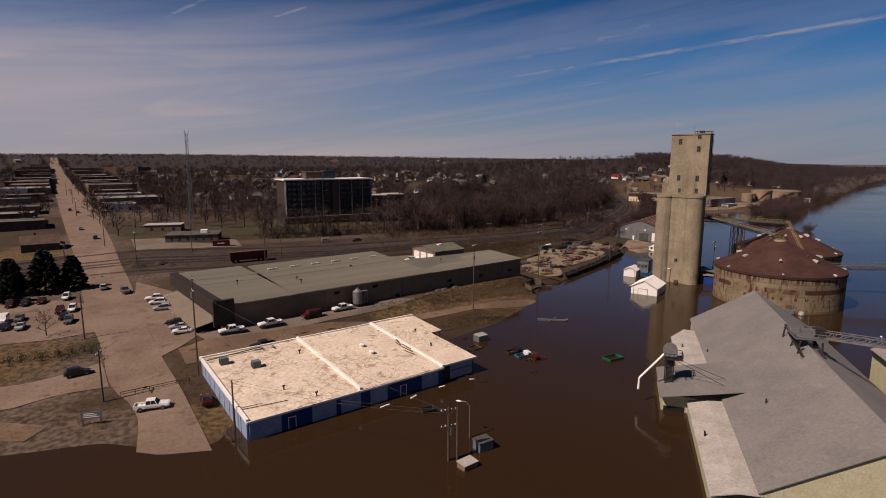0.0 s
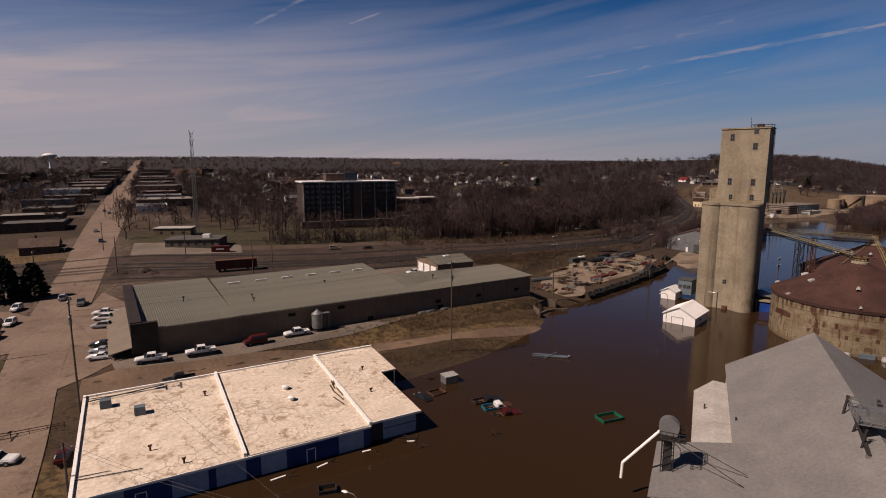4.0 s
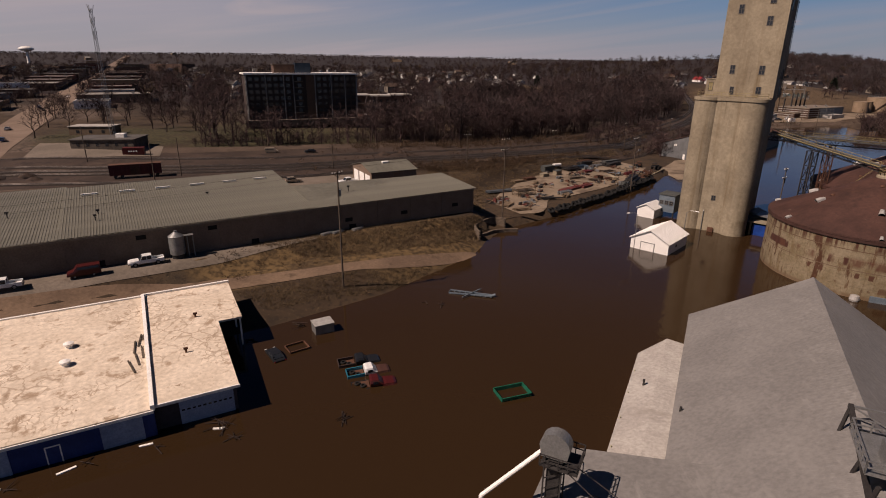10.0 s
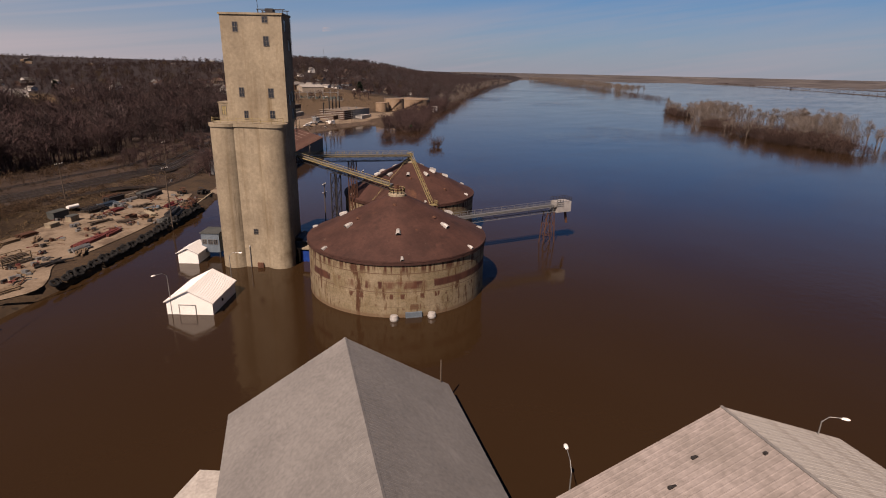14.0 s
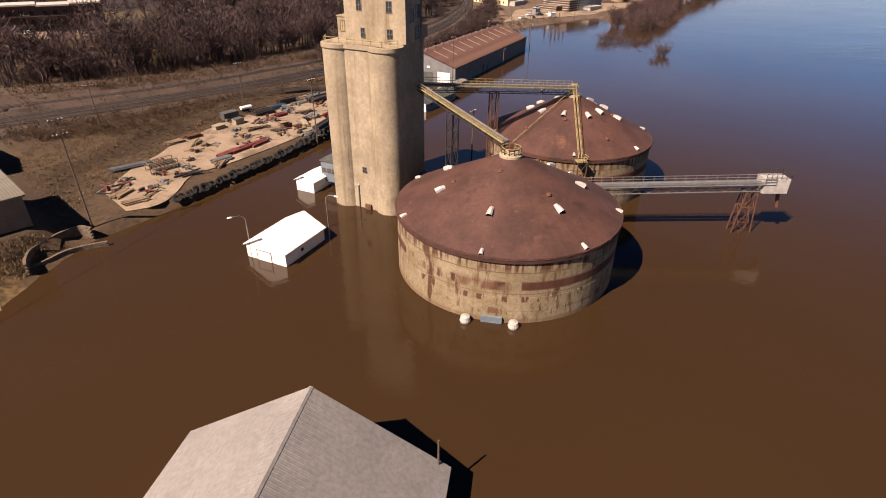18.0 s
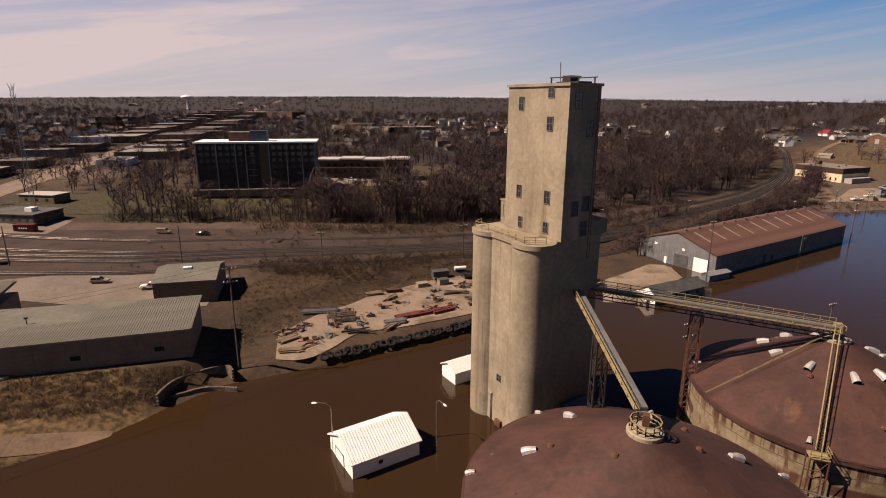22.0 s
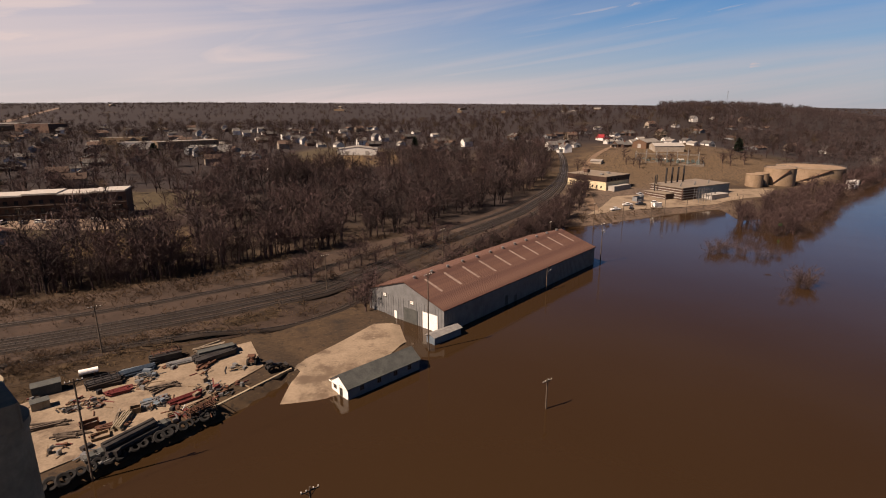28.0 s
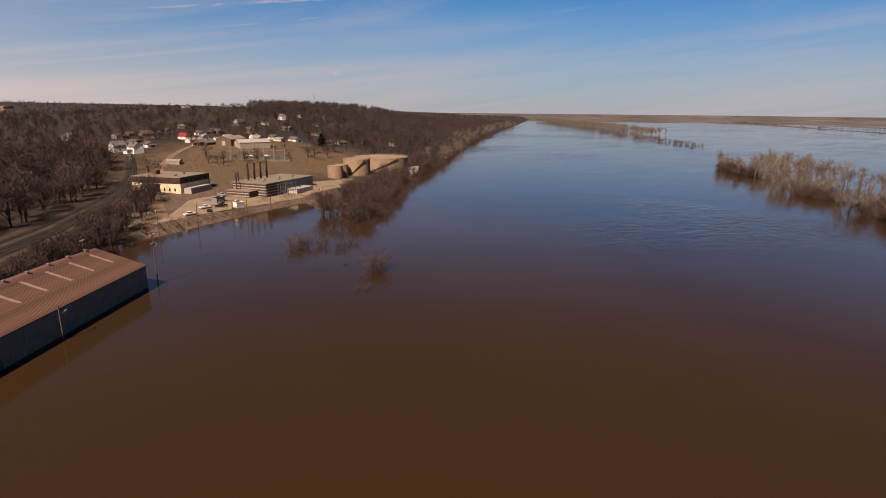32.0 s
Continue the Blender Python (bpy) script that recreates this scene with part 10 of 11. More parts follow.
beam(bm, (-6, 0, 0.85), (6, 0, 0.85), 0.1)
beam(bm, (-6, 0, 0.45), (6, 0, 0.45), 0.08)
part("pipe_rail", bm, MAT["rust"], T)
# hedge along the parking lot
grow("hedge", [(-135 + 2.2 * i + 0.8 * math.sin(i * 3), 66.5 + 1.5 * i * 0.52 + math.sin(i * 5), 1.8 + 0.1 * i, 2.6, i * 1.7) for i in range(14)] + [(-134 + 2.2 * i, 69 + 1.5 * i * 0.52, 2.0 + 0.1 * i, 2.4, i * 2.3) for i in range(14)], [(e_[0] * 1.0, e_[1]) for e_ in SHRUB], "dark bare hedge along the parking lot", "hedge", MAT["needle"])

# ---- the town ----
MAT["flat_gray"] = surface("flat_roof_gray", (0.0645, 0.0587, 0.0528), (0.0942, 0.0851, 0.0763), 0.9, 0.2, stains=[((0.0587, 0.0528, 0.0469), 0.3, 0.55, 0.7)], per=0.2)
MAT["flat_pale"] = surface("flat_roof_pale", (0.158, 0.143, 0.126), (0.211, 0.194, 0.17), 0.85, 0.2, stains=[((0.147, 0.129, 0.112), 0.3, 0.55, 0.72)], per=0.2)
MAT["flat_pink"] = surface("flat_roof_pink", (0.105, 0.083, 0.074), (0.145, 0.117, 0.105), 0.9, 0.2, stains=[((0.08, 0.062, 0.055), 0.3, 0.55, 0.7)], per=0.2)
MAT["tan_brick"] = surface("tan_brick", (0.129, 0.0942, 0.0587), (0.165, 0.117, 0.0763), 0.88, 0.4, stains=[((0.0763, 0.0528, 0.0352), 0.6, 0.58, 0.75)], per=0.2)
MAT["red_brick"] = surface("red_brick", (0.0821, 0.0293, 0.0205), (0.112, 0.044, 0.0293), 0.88, 0.4, stains=[((0.0469, 0.0205, 0.0147), 0.6, 0.58, 0.75)], per=0.2)
MAT["white_brick"] = surface("white_brick", (0.374, 0.359, 0.329), (0.449, 0.426, 0.389), 0.85, 0.4, stains=[((0.247, 0.224, 0.194), 0.6, 0.58, 0.75)], per=0.1)
MAT["cream_wall"] = surface("cream_wall", (0.50, 0.42, 0.27), (0.58, 0.49, 0.32), 0.85, 0.3, stains=[((0.38, 0.30, 0.19), 0.4, 0.62, 0.8)])
MAT["brown_band"] = surface("brown_band", (0.0323, 0.0176, 0.0129), (0.044, 0.0246, 0.0176), 0.7, 0.4)
MAT["louver"] = surface("pale_louver", (0.246, 0.229, 0.205), (0.293, 0.275, 0.246), 0.6, 0.5)
MAT["tank_tan"] = surface("tan_tank", (0.194, 0.138, 0.0851), (0.235, 0.17, 0.112), 0.7, 0.2, stains=[((0.129, 0.0821, 0.0469), 0.4, 0.6, 0.78, (1, 1, 0.2))])
MAT["green_gear"] = surface("switchgear_green", (0.0587, 0.0763, 0.0704), (0.0942, 0.112, 0.103), 0.55, 0.8)
MAT["shingle_gray"] = surface("shingle_gray", (0.0528, 0.0499, 0.0469), (0.088, 0.0821, 0.0763), 0.9, 0.5, per=0.35)
MAT["shingle_brown"] = surface("shingle_brown", (0.0587, 0.0381, 0.0282), (0.088, 0.0587, 0.044), 0.9, 0.5, per=0.35)
MAT["bright_red"] = surface("red_metal_roof", (0.176, 0.0176, 0.0205), (0.211, 0.0264, 0.0293), 0.5, 0.4)
MAT["siding"] = surface("pale_siding", (0.481, 0.464, 0.43), (0.563, 0.546, 0.505), 0.7, 0.5, per=0.3)
MAT["siding_tan"] = surface("tan_siding", (0.187, 0.158, 0.123), (0.235, 0.2, 0.158), 0.7, 0.5, per=0.3)
MAT["siding_gray"] = surface("gray_siding", (0.117, 0.126, 0.132), (0.158, 0.165, 0.17), 0.7, 0.5, per=0.3)
MAT["red_box"] = surface("dark_red_steel", (0.0704, 0.0117, 0.0106), (0.0994, 0.0176, 0.0152), 0.6, 0.5, stains=[((0.0411, 0.0147, 0.0117), 0.8, 0.58, 0.72)])


def low_z(x, y, r):
    return min(gz(x + a, y + b) for a in (-r, 0, r) for b in (-r, 0, r))


def panes(T, side, x0, x1, y, z, w, h, gap, mat=None, name="window"):
    """A row of framed windows along a wall; side 'f', 'b', 'l' or 'r'."""
    n = max(1, int((x1 - x0) / gap))
    for i in range(n):
        s = x0 + (x1 - x0) * (i + 0.5) / n
        bm = BM()
        if side in "fb":
            d = -1 if side == "f" else 1
            box(bm, s - w / 2, s + w / 2, min(y, y + 0.06 * d), max(y, y + 0.06 * d), z, z + h)
        else:
            d = -1 if side == "l" else 1
            box(bm, min(y, y + 0.06 * d), max(y, y + 0.06 * d), s - w / 2, s + w / 2, z, z + h)
        part(name, bm, mat or MAT["glass"], T)


def shop(u0, u1, v0, v1, h, wall, roof, label=None, m=None, name="shop_building", category="building", rng=random.Random(9)):
    if m is None:
        c = town((u0 + u1) / 2, (v0 + v1) / 2)
        z = low_z(c[0], c[1], 14)
        m = pose(c[0], c[1], z, 0, 0, STREET_YAW)
    w, d = (v1 - v0) / 2, (u1 - u0) / 2
    tint = {"brick": "brown brick", "red_brick": "red brick", "tan_brick": "tan brick", "white_paint": "white", "white_brick": "whitewashed brick", "tan_wall": "tan metal", "blue_gray": "blue-gray metal"}.get(wall, "plain")
    T = thing(name, m, label or ("low flat-roofed %s commercial building on the main street" % tint), category, "street buildings")
    bm = BM()
    box(bm, -w, w, -d, d, -0.6, h - 0.3)
    part("wall", bm, MAT[wall], T)
    bm = BM()
    box(bm, -w - 0.1, w + 0.1, -d - 0.1, -d + 0.3, h - 0.3, h + 0.45)
    box(bm, -w - 0.1, w + 0.1, d - 0.3, d + 0.1, h - 0.3, h + 0.45)
    box(bm, -w - 0.1, -w + 0.3, -d + 0.3, d - 0.3, h - 0.3, h + 0.45)
    box(bm, w - 0.3, w + 0.1, -d + 0.3, d - 0.3, h - 0.3, h + 0.45)
    part("parapet", bm, MAT[wall], T)
    bm = BM()
    box(bm, -w + 0.3, w - 0.3, -d + 0.3, d - 0.3, h - 0.3, h)
    part("roof", bm, MAT[roof], T)
    for k in range(rng.randint(1, 4)):
        bm = BM()
        a, b = rng.uniform(-w + 2, w - 3), rng.uniform(-d + 2, d - 3)
        box(bm, a, a + rng.uniform(1, 2.2), b, b + rng.uniform(1, 2), h, h + rng.uniform(0.6, 1.3))
        part("roof_unit", bm, MAT["steel"], T)
    street = "l" if v0 > 0 else "r"
    edge = -w if v0 > 0 else w
    panes(T, street, -d + 1, d - 1, edge, 0.7, 3.2, 1.9, 6.0)
    if h > 6.8:
        panes(T, street, -d + 1, d - 1, edge, 4.3, 1.2, 1.6, 5.0)
    panes(T, "f", -w + 1.5, w - 1.5, -d, 1.0 if h < 5 else h - 3.2, 1.0, 1.3, 4.0 if h < 5 else 6.0)
    bm = BM()
    s = -1 if v0 > 0 else 1
    box(bm, min(edge, edge + s * 1.4), max(edge, edge + s * 1.4), -d + 1, d - 1, 3.0, 3.2)
    part("awning", bm, MAT["brown_fascia"], T)
    bm = BM()
    box(bm, w * 0.5, w * 0.5 + 1.1, -d - 0.06, -d, 0, 2.1)
    part("door", bm, MAT["brown_fascia"], T)
    return T


for s in SHOPS:
    shop(*s)


def gable_part(bm, x0, x1, y0, y1, z0, z1, over=0.4, d=0.18):
    """Two roof slopes with the ridge along y."""
    xm = (x0 + x1) / 2
    k = (z1 - z0) / (xm - x0)
    for a, s in ((x0 - over, 1), (x1 + over, -1)):
        za = z0 - k * over
        slab(bm, [(a, y0 - over, za), (xm, y0 - over, z1), (xm, y1 + over, z1), (a, y1 + over, za)][::s], d)


def house(m, w, d, h, rise, wall, roof, label, wing=False, porch=True, chimney=True, storeys=1, plain=False):
    T = thing("house", m, label, "house", "houses of the town")
    bm = BM()
    box(bm, -w / 2, w / 2, -d / 2, d / 2, -0.8, h)
    for y in (-d / 2, d / 2):
        prism_y = [bm.verts.new(p) for p in ((-w / 2, y, h), (w / 2, y, h), (0, y, h + rise - 0.15))]
        bm.faces.new(prism_y)
    part("wall", bm, MAT[wall], T)
    bm = BM()
    gable_part(bm, -w / 2, w / 2, -d / 2, d / 2, h, h + rise)
    part("roof", bm, MAT[roof], T)
    if plain:
        return T
    for f in range(storeys):
        panes(T, "f", -w / 2 + 0.5, w / 2 - 0.5, -d / 2, 1.0 + 2.8 * f, 1.0, 1.3, 3.6)
        panes(T, "r", -d / 2 + 0.5, d / 2 - 0.5, w / 2, 1.0 + 2.8 * f, 1.0, 1.3, 6.4)
        panes(T, "l", -d / 2 + 0.5, d / 2 - 0.5, -w / 2, 1.0 + 2.8 * f, 1.0, 1.3, 6.4)
    bm = BM()
    box(bm, 0.9, 1.9, -d / 2 - 0.09, -d / 2 - 0.07, 0, 2.1)
    part("door", bm, MAT["brown_fascia"], T)
    if porch:
        bm = BM()
        slab(bm, [(-w * 0.4, -d / 2 - 2, 2.4), (w * 0.4, -d / 2 - 2, 2.4), (w * 0.4, -d / 2 - 0.1, 2.9), (-w * 0.4, -d / 2 - 0.1, 2.9)], 0.15)
        part("porch_roof", bm, MAT[roof], T)
        for x in (-w * 0.37, w * 0.37):
            bm = BM()
            box(bm, x - 0.08, x + 0.08, -d / 2 - 1.9, -d / 2 - 1.74, -0.6, 2.3)
            part("porch_post", bm, MAT["white_paint"], T)
    if wing:
        bm = BM()
        box(bm, w / 2 + 0.02, w / 2 + 4.2, -d / 4, d / 3, -0.8, 2.6)
        part("wing", bm, MAT[wall], T)
        bm = BM()
        slab(bm, [(w / 2 + 0.02, -d / 4 - 0.3, 3.4), (w / 2 + 4.5, -d / 4 - 0.3, 2.6), (w / 2 + 4.5, d / 3 + 0.3, 2.6), (w / 2 + 0.02, d / 3 + 0.3, 3.4)], 0.15)
        part("wing_roof", bm, MAT[roof], T)
    if chimney:
        bm = BM()
        box(bm, w * 0.18, w * 0.18 + 0.7, d * 0.1, d * 0.1 + 0.7, h + 0.3, h + rise + 0.9)
        part("chimney", bm, MAT["red_brick"], T)
    return T


KINDS = [dict(w=8, d=11, h=3.1, rise=2.3, wall="siding", roof="shingle_gray", label="small white sided house with gray shingle roof"),
         dict(w=8.5, d=12, h=5.6, rise=3.0, wall="siding_tan", roof="shingle_brown", label="two-storey tan house with brown shingle roof", storeys=2),
         dict(w=8, d=10, h=5.6, rise=3.2, wall="siding", roof="shingle_gray", label="two-storey white wooden house with gray roof", storeys=2, wing=True),
         dict(w=9, d=13, h=3.0, rise=2.0, wall="siding_gray", roof="shingle_brown", label="gray sided bungalow with brown roof", wing=True, porch=False),
         dict(w=10, d=15, h=3.1, rise=2.6, wall="brick", roof="shingle_gray", label="brown brick house with dark shingle roof", wing=True),
         dict(w=7, d=9, h=2.8, rise=1.8, wall="siding", roof="flat_pale", label="small white house with pale metal roof", porch=False, chimney=False)]
BUILT = {}
for x, y, yaw, k in HOUSES:
    m = pose(x, y, low_z(x, y, 4) + 0.1, 0, 0, yaw)
    key = (k, y > 640 and not 150 < x < 420)
    if key in BUILT:
        copy_thing(BUILT[key], m)
    else:
        BUILT[key] = house(m, plain=key[1], **KINDS[k])
house(pose(267, 764, low_z(267, 764, 5), 0, 0, 25), 9, 13, 3.4, 3.2, "siding", "bright_red", "white house with a bright red metal roof", wing=True)
# low brick motel with a white roof edge, in four stepped lengths
M = thing("brick_motel", pose(-93, 352, 8.6, 0, 0, 20.5), "long low brown brick motel with pale flat roof", "motel")
for i in range(4):
    x0, z1 = 13.5 * i, 12.6 + 0.5 * (i % 2)
    bm = BM()
    box(bm, x0, x0 + 13.45, 0, 13, -1.5, z1 - 0.7)
    part("wall", bm, MAT["brick"], M)
    bm = BM()
    box(bm, x0 - 0.02, x0 + 13.42, -0.6, 13.6, z1 - 0.7, z1)
    part("roof", bm, MAT["cream_roof"], M, "pale flat roof section")
    for f in range(3):
        panes(M, "f", x0 + 0.8, x0 + 13, 0, 1.2 + 3.6 * f, 1.6, 1.7, 4.0)
    bm = BM()
    box(bm, x0 + 0.3, x0 + 13.1, -1.3, -0.05, 3.9, 4.1)
    box(bm, x0 + 0.3, x0 + 13.1, -1.3, -0.05, 7.6, 7.8)
    part("balcony", bm, MAT["brown_fascia"], M)
# schools and halls further back
for x, y, w, d, h, yaw, wall, roof, label in ((-275, 742, 46, 18, 8, 5, "tan_brick", "flat_pale", "tan brick school block with flat roof"), (-185, 705, 60, 26, 8, 40, "tan_brick", "flat_pale", "long tan brick school wing with pale roof"),
                                              (-140, 645, 26, 18, 6.5, 40, "siding_gray", "flat_pale", "pale gray metal hall beside the school"), (-540, 955, 70, 30, 12, -15, "brick", "flat_gray", "large dark brick hall in the town"),
                                              (-228, 692, 38, 16, 7, 18, "white_brick", "flat_pale", "white flat-roofed hall among trees"), (-141, 668, 38, 14, 6, 12, "white_brick", "flat_pale", "low white building among trees"), (-650, 700, 60, 24, 11, 32, "brick", "flat_pale", "brick block with pale roof behind the shops")):
    shop(-d / 2, d / 2, -w / 2, w / 2, h, wall, roof, label, pose(x, y, low_z(x, y, 12), 0, 0, yaw), "town_hall" if "hall" in label else "school_building", "building")


def metal_shed(x, y, w, d, h, rise, yaw, wall, roof, label, doors=1, z=None):
    T = thing("metal_shed", pose(x, y, low_z(x, y, 6) if z is None else z, 0, 0, yaw), label, "shed")
    bm = BM()
    box(bm, -w / 2, w / 2, -d / 2, d / 2, -0.8, h)
    for s in (-d / 2, d / 2):
        bm.faces.new([bm.verts.new(p) for p in ((-w / 2, s, h), (w / 2, s, h), (0, s, h + rise - 0.1))])
    part("wall", bm, MAT[wall], T)
    bm = BM()
    gable_part(bm, -w / 2, w / 2, -d / 2, d / 2, h, h + rise, 0.3, 0.12)
    part("roof", bm, MAT[roof], T)
    for i in range(doors):
        bm = BM()
        c = -w / 2 + w * (i + 0.5) / doors
        box(bm, c - 1.6, c + 1.6, -d / 2 - 0.07, -d / 2, -0.3, min(h, 3.4))
        part("door", bm, MAT["louver"], T)
    return T


metal_shed(18, 612, 34, 20, 5.0, 2.2, 8, "siding", "flat_pale", "pale metal shed with low gable roof on the rise", 2)
metal_shed(280, 648, 14, 24, 5.0, 2.6, -48, "brown_panel", "flat_pale", "brown barn with pale metal roof above the plant", 1)
metal_shed(292, 630, 15, 26, 5.0, 2.4, -88, "siding_tan", "louver", "tan metal shed with pale roof above the plant", 1)
metal_shed(222, 588, 7, 9, 2.6, 1.4, 60, "siding_tan", "flat_pale", "small tan hut beside the lane", 1)
metal_shed(330, 668, 8, 9, 3, 1.6, 30, "siding", "flat_pale", "white garage on the hill above the plant", 1)


def plant_office():
    T = thing("plant_building", pose(204, 481, low_z(210, 495, 10) + 0.2, 0, 0, 41), "cream and dark brown flat-roofed power plant building", "building")
    # the entrance recess is a flat plate with its shade as colour
    for name, mat, b in (("wall", "cream_wall", (0, 25, 0, 31, -2.5, 5.4)), ("brown_band", "brown_band", (-0.2, 25.2, -0.2, 31.2, 5.4, 8.6)), ("roof", "tan_trim", (-0.3, 25.3, -0.3, 31.3, 8.6, 8.9)), ("entrance", "dark", (-0.25, -0.02, 13, 17, 0.2, 5.0)),
                         ("annex", "siding_gray", (25.22, 30, 3, 24, -2.5, 8.0)), ("lean_to", "louver", (2, 20, -5, -0.02, -2.5, 3.0)), ("roof_unit", "brick", (9, 12, 22, 25, 8.9, 11.2)), ("roof_unit", "steel", (15, 16.5, 9, 11, 8.9, 10.0)), ("roof_unit", "steel", (5, 7, 7, 9, 8.9, 9.7))):
        add_box(T, name, MAT[mat], *b)
    panes(T, "l", 2, 12, 0, 1.2, 1.0, 1.6, 3)
    panes(T, "l", 18, 30, 0, 1.2, 1.0, 1.6, 3)
    panes(T, "f", 3, 23, -0.2, 6.2, 1.6, 1.2, 4)


def power_plant():
    T = thing("power_plant", pose(243, 456, 1.6, 0, 0, 32), "brick power plant with pale louvers and dark exhaust stacks", "power plant")
    # a blue-gray sheet over the brick colours the long face as shaded
    for name, mat, b in (("wall", "brick", (0, 44, 0, 24, -2.5, 8.8)), ("blue_cladding", "blue_gray", (14, 44.1, -0.12, -0.01, 0.5, 8.8)), ("roof", "tan_trim", (-0.4, 44.4, -0.4, 24.4, 8.8, 9.3)), ("low_wing", "brick", (-7, -0.02, 6, 22, -2.5, 5.2)), ("wing_roof", "tan_trim", (-7.3, -0.02, 5.7, 22.3, 5.2, 5.5))):
        add_box(T, name, MAT[mat], *b)
    for i in range(5):
        add_box(T, "louver", MAT["louver"], -0.22, -0.01, 0.6, 23.4, 1.3 + 1.55 * i, 1.75 + 1.55 * i)
        add_box(T, "louver", MAT["louver"], 0.4, 13.8, -0.22, -0.01, 1.3 + 1.55 * i, 1.75 + 1.55 * i)
    for i in range(3):
        add_box(T, "louver", MAT["louver"], -7.2, -7.02, 6.4, 21.6, 1.0 + 1.5 * i, 1.4 + 1.5 * i)
    for x, y, h, r in ((8, 19, 19, 0.55), (13.5, 19, 19, 0.55), (19, 19, 19, 0.55), (24.5, 19, 19.5, 0.55), (-3, 18, 15, 0.35), (1.5, 20.5, 15, 0.35)):
        bm = BM()
        lathe(bm, [(0, 5.0), (r, 5.0), (r, h - 0.3), (r * 1.15, h - 0.3), (r * 1.15, h), (r * 0.8, h), (r * 0.8, h - 1), (0, h - 1)], 14, x, y)
        part("chimney", bm, MAT["dark_steel"], T, "tall dark exhaust pipe")
    for i in range(9):
        bm = BM()
        x, y = 4 + 4.4 * i, 5 + 3 * (i % 3)
        tube(bm, (x, y, 9.3), (x, y, 10.1), 0.4, n=10)
        lathe(bm, [(0, 10.5), (0.6, 10.2), (0.6, 10.1), (0, 10.1)], 10, x, y)
        part("roof_vent", bm, MAT["steel"], T)
    # switch rack of steel lattice in front of the wall
    R = thing("switch_rack", pose(252, 450.5, 0.4, 0, 0, 32), "steel switch rack with insulators at the power plant", "switch rack")
    for i in range(4):
        for z in range(5):
            bm = BM()
            beam(bm, (0, 1.7 * i, 2 + 2 * z), (9, 1.7 * i, 2 + 2 * z), 0.16)
            part("beam", bm, MAT["steel"], R)
        for x in (0, 4.5, 9):
            bm = BM()
            beam(bm, (x, 1.7 * i, -2), (x, 1.7 * i, 10.6), 0.18)
            part("leg", bm, MAT["steel"], R)
    S = thing("white_annex", pose(262, 459.5, 1.2, 0, 0, 32), "small pale concrete annex at the water's edge", "annex")
    for name, mat, b in (("wall", "white_brick", (0, 16, 0, 8, -3, 4.6)), ("roof", "louver", (-0.3, 16.3, -0.3, 8.3, 4.6, 4.9)), ("door", "dark", (3, 4.3, -0.06, 0, 0, 2.4)), ("door", "dark", (11, 12, -0.06, 0, 0, 2.2)), ("vent", "steel", (7, 8, 3, 4, 4.9, 5.6))):
        add_box(S, name, MAT[mat], *b)


def storage_tank(x, y, r, h, label, mat="tank_tan", z=None, stair=True):
    T = thing("storage_tank", pose(x, y, low_z(x, y, r * 0.7) if z is None else z), label, "tank", "plant tanks")
    bm = BM()
    lathe(bm, [(r, -1.5), (r, h)], 48)
    part("shell", bm, MAT[mat], T, smooth=True)
    bm = BM()
    lathe(bm, [(r + 0.12, h - 0.15), (r + 0.12, h), (r, h + 0.05), (0, h + r * 0.07)], 48)
    part("roof", bm, MAT[mat], T)
    if stair:
        bm = BM()
        for i in range(14):
            a0, a1 = -2.6 + 0.08 * i, -2.6 + 0.08 * (i + 1)
            beam(bm, ((r + 0.5) * math.cos(a0), (r + 0.5) * math.sin(a0), h * i / 14), ((r + 0.5) * math.cos(a1), (r + 0.5) * math.sin(a1), h * (i + 1) / 14), 0.9, 0.1)
        part("stair", bm, MAT["rust"], T)
        bm = BM()
        ring = [((r - 0.1) * math.cos(6.2832 * i / 24), (r - 0.1) * math.sin(6.2832 * i / 24), h) for i in range(25)]
        railing(bm, ring, 1.0, 0.04, 2.0)
        part("railing", bm, MAT["steel"], T)
    return T


plant_office()
power_plant()
storage_tank(309, 506, 5.4, 8.6, "tan cylindrical steel storage tank", stair=False)
storage_tank(318, 514, 4.4, 8.2, "tan steel storage tank behind a larger one", stair=False)
storage_tank(333, 520, 10.0, 12.0, "large tan steel storage tank with a stair")
storage_tank(370, 548, 22.0, 11.0, "very wide tan steel storage tank on the bank")
for i in range(3):
    storage_tank(380 + 5 * i, 518 + 4 * i, 1.9, 7, "small white silo on the river bank", "white_metal", None, False)


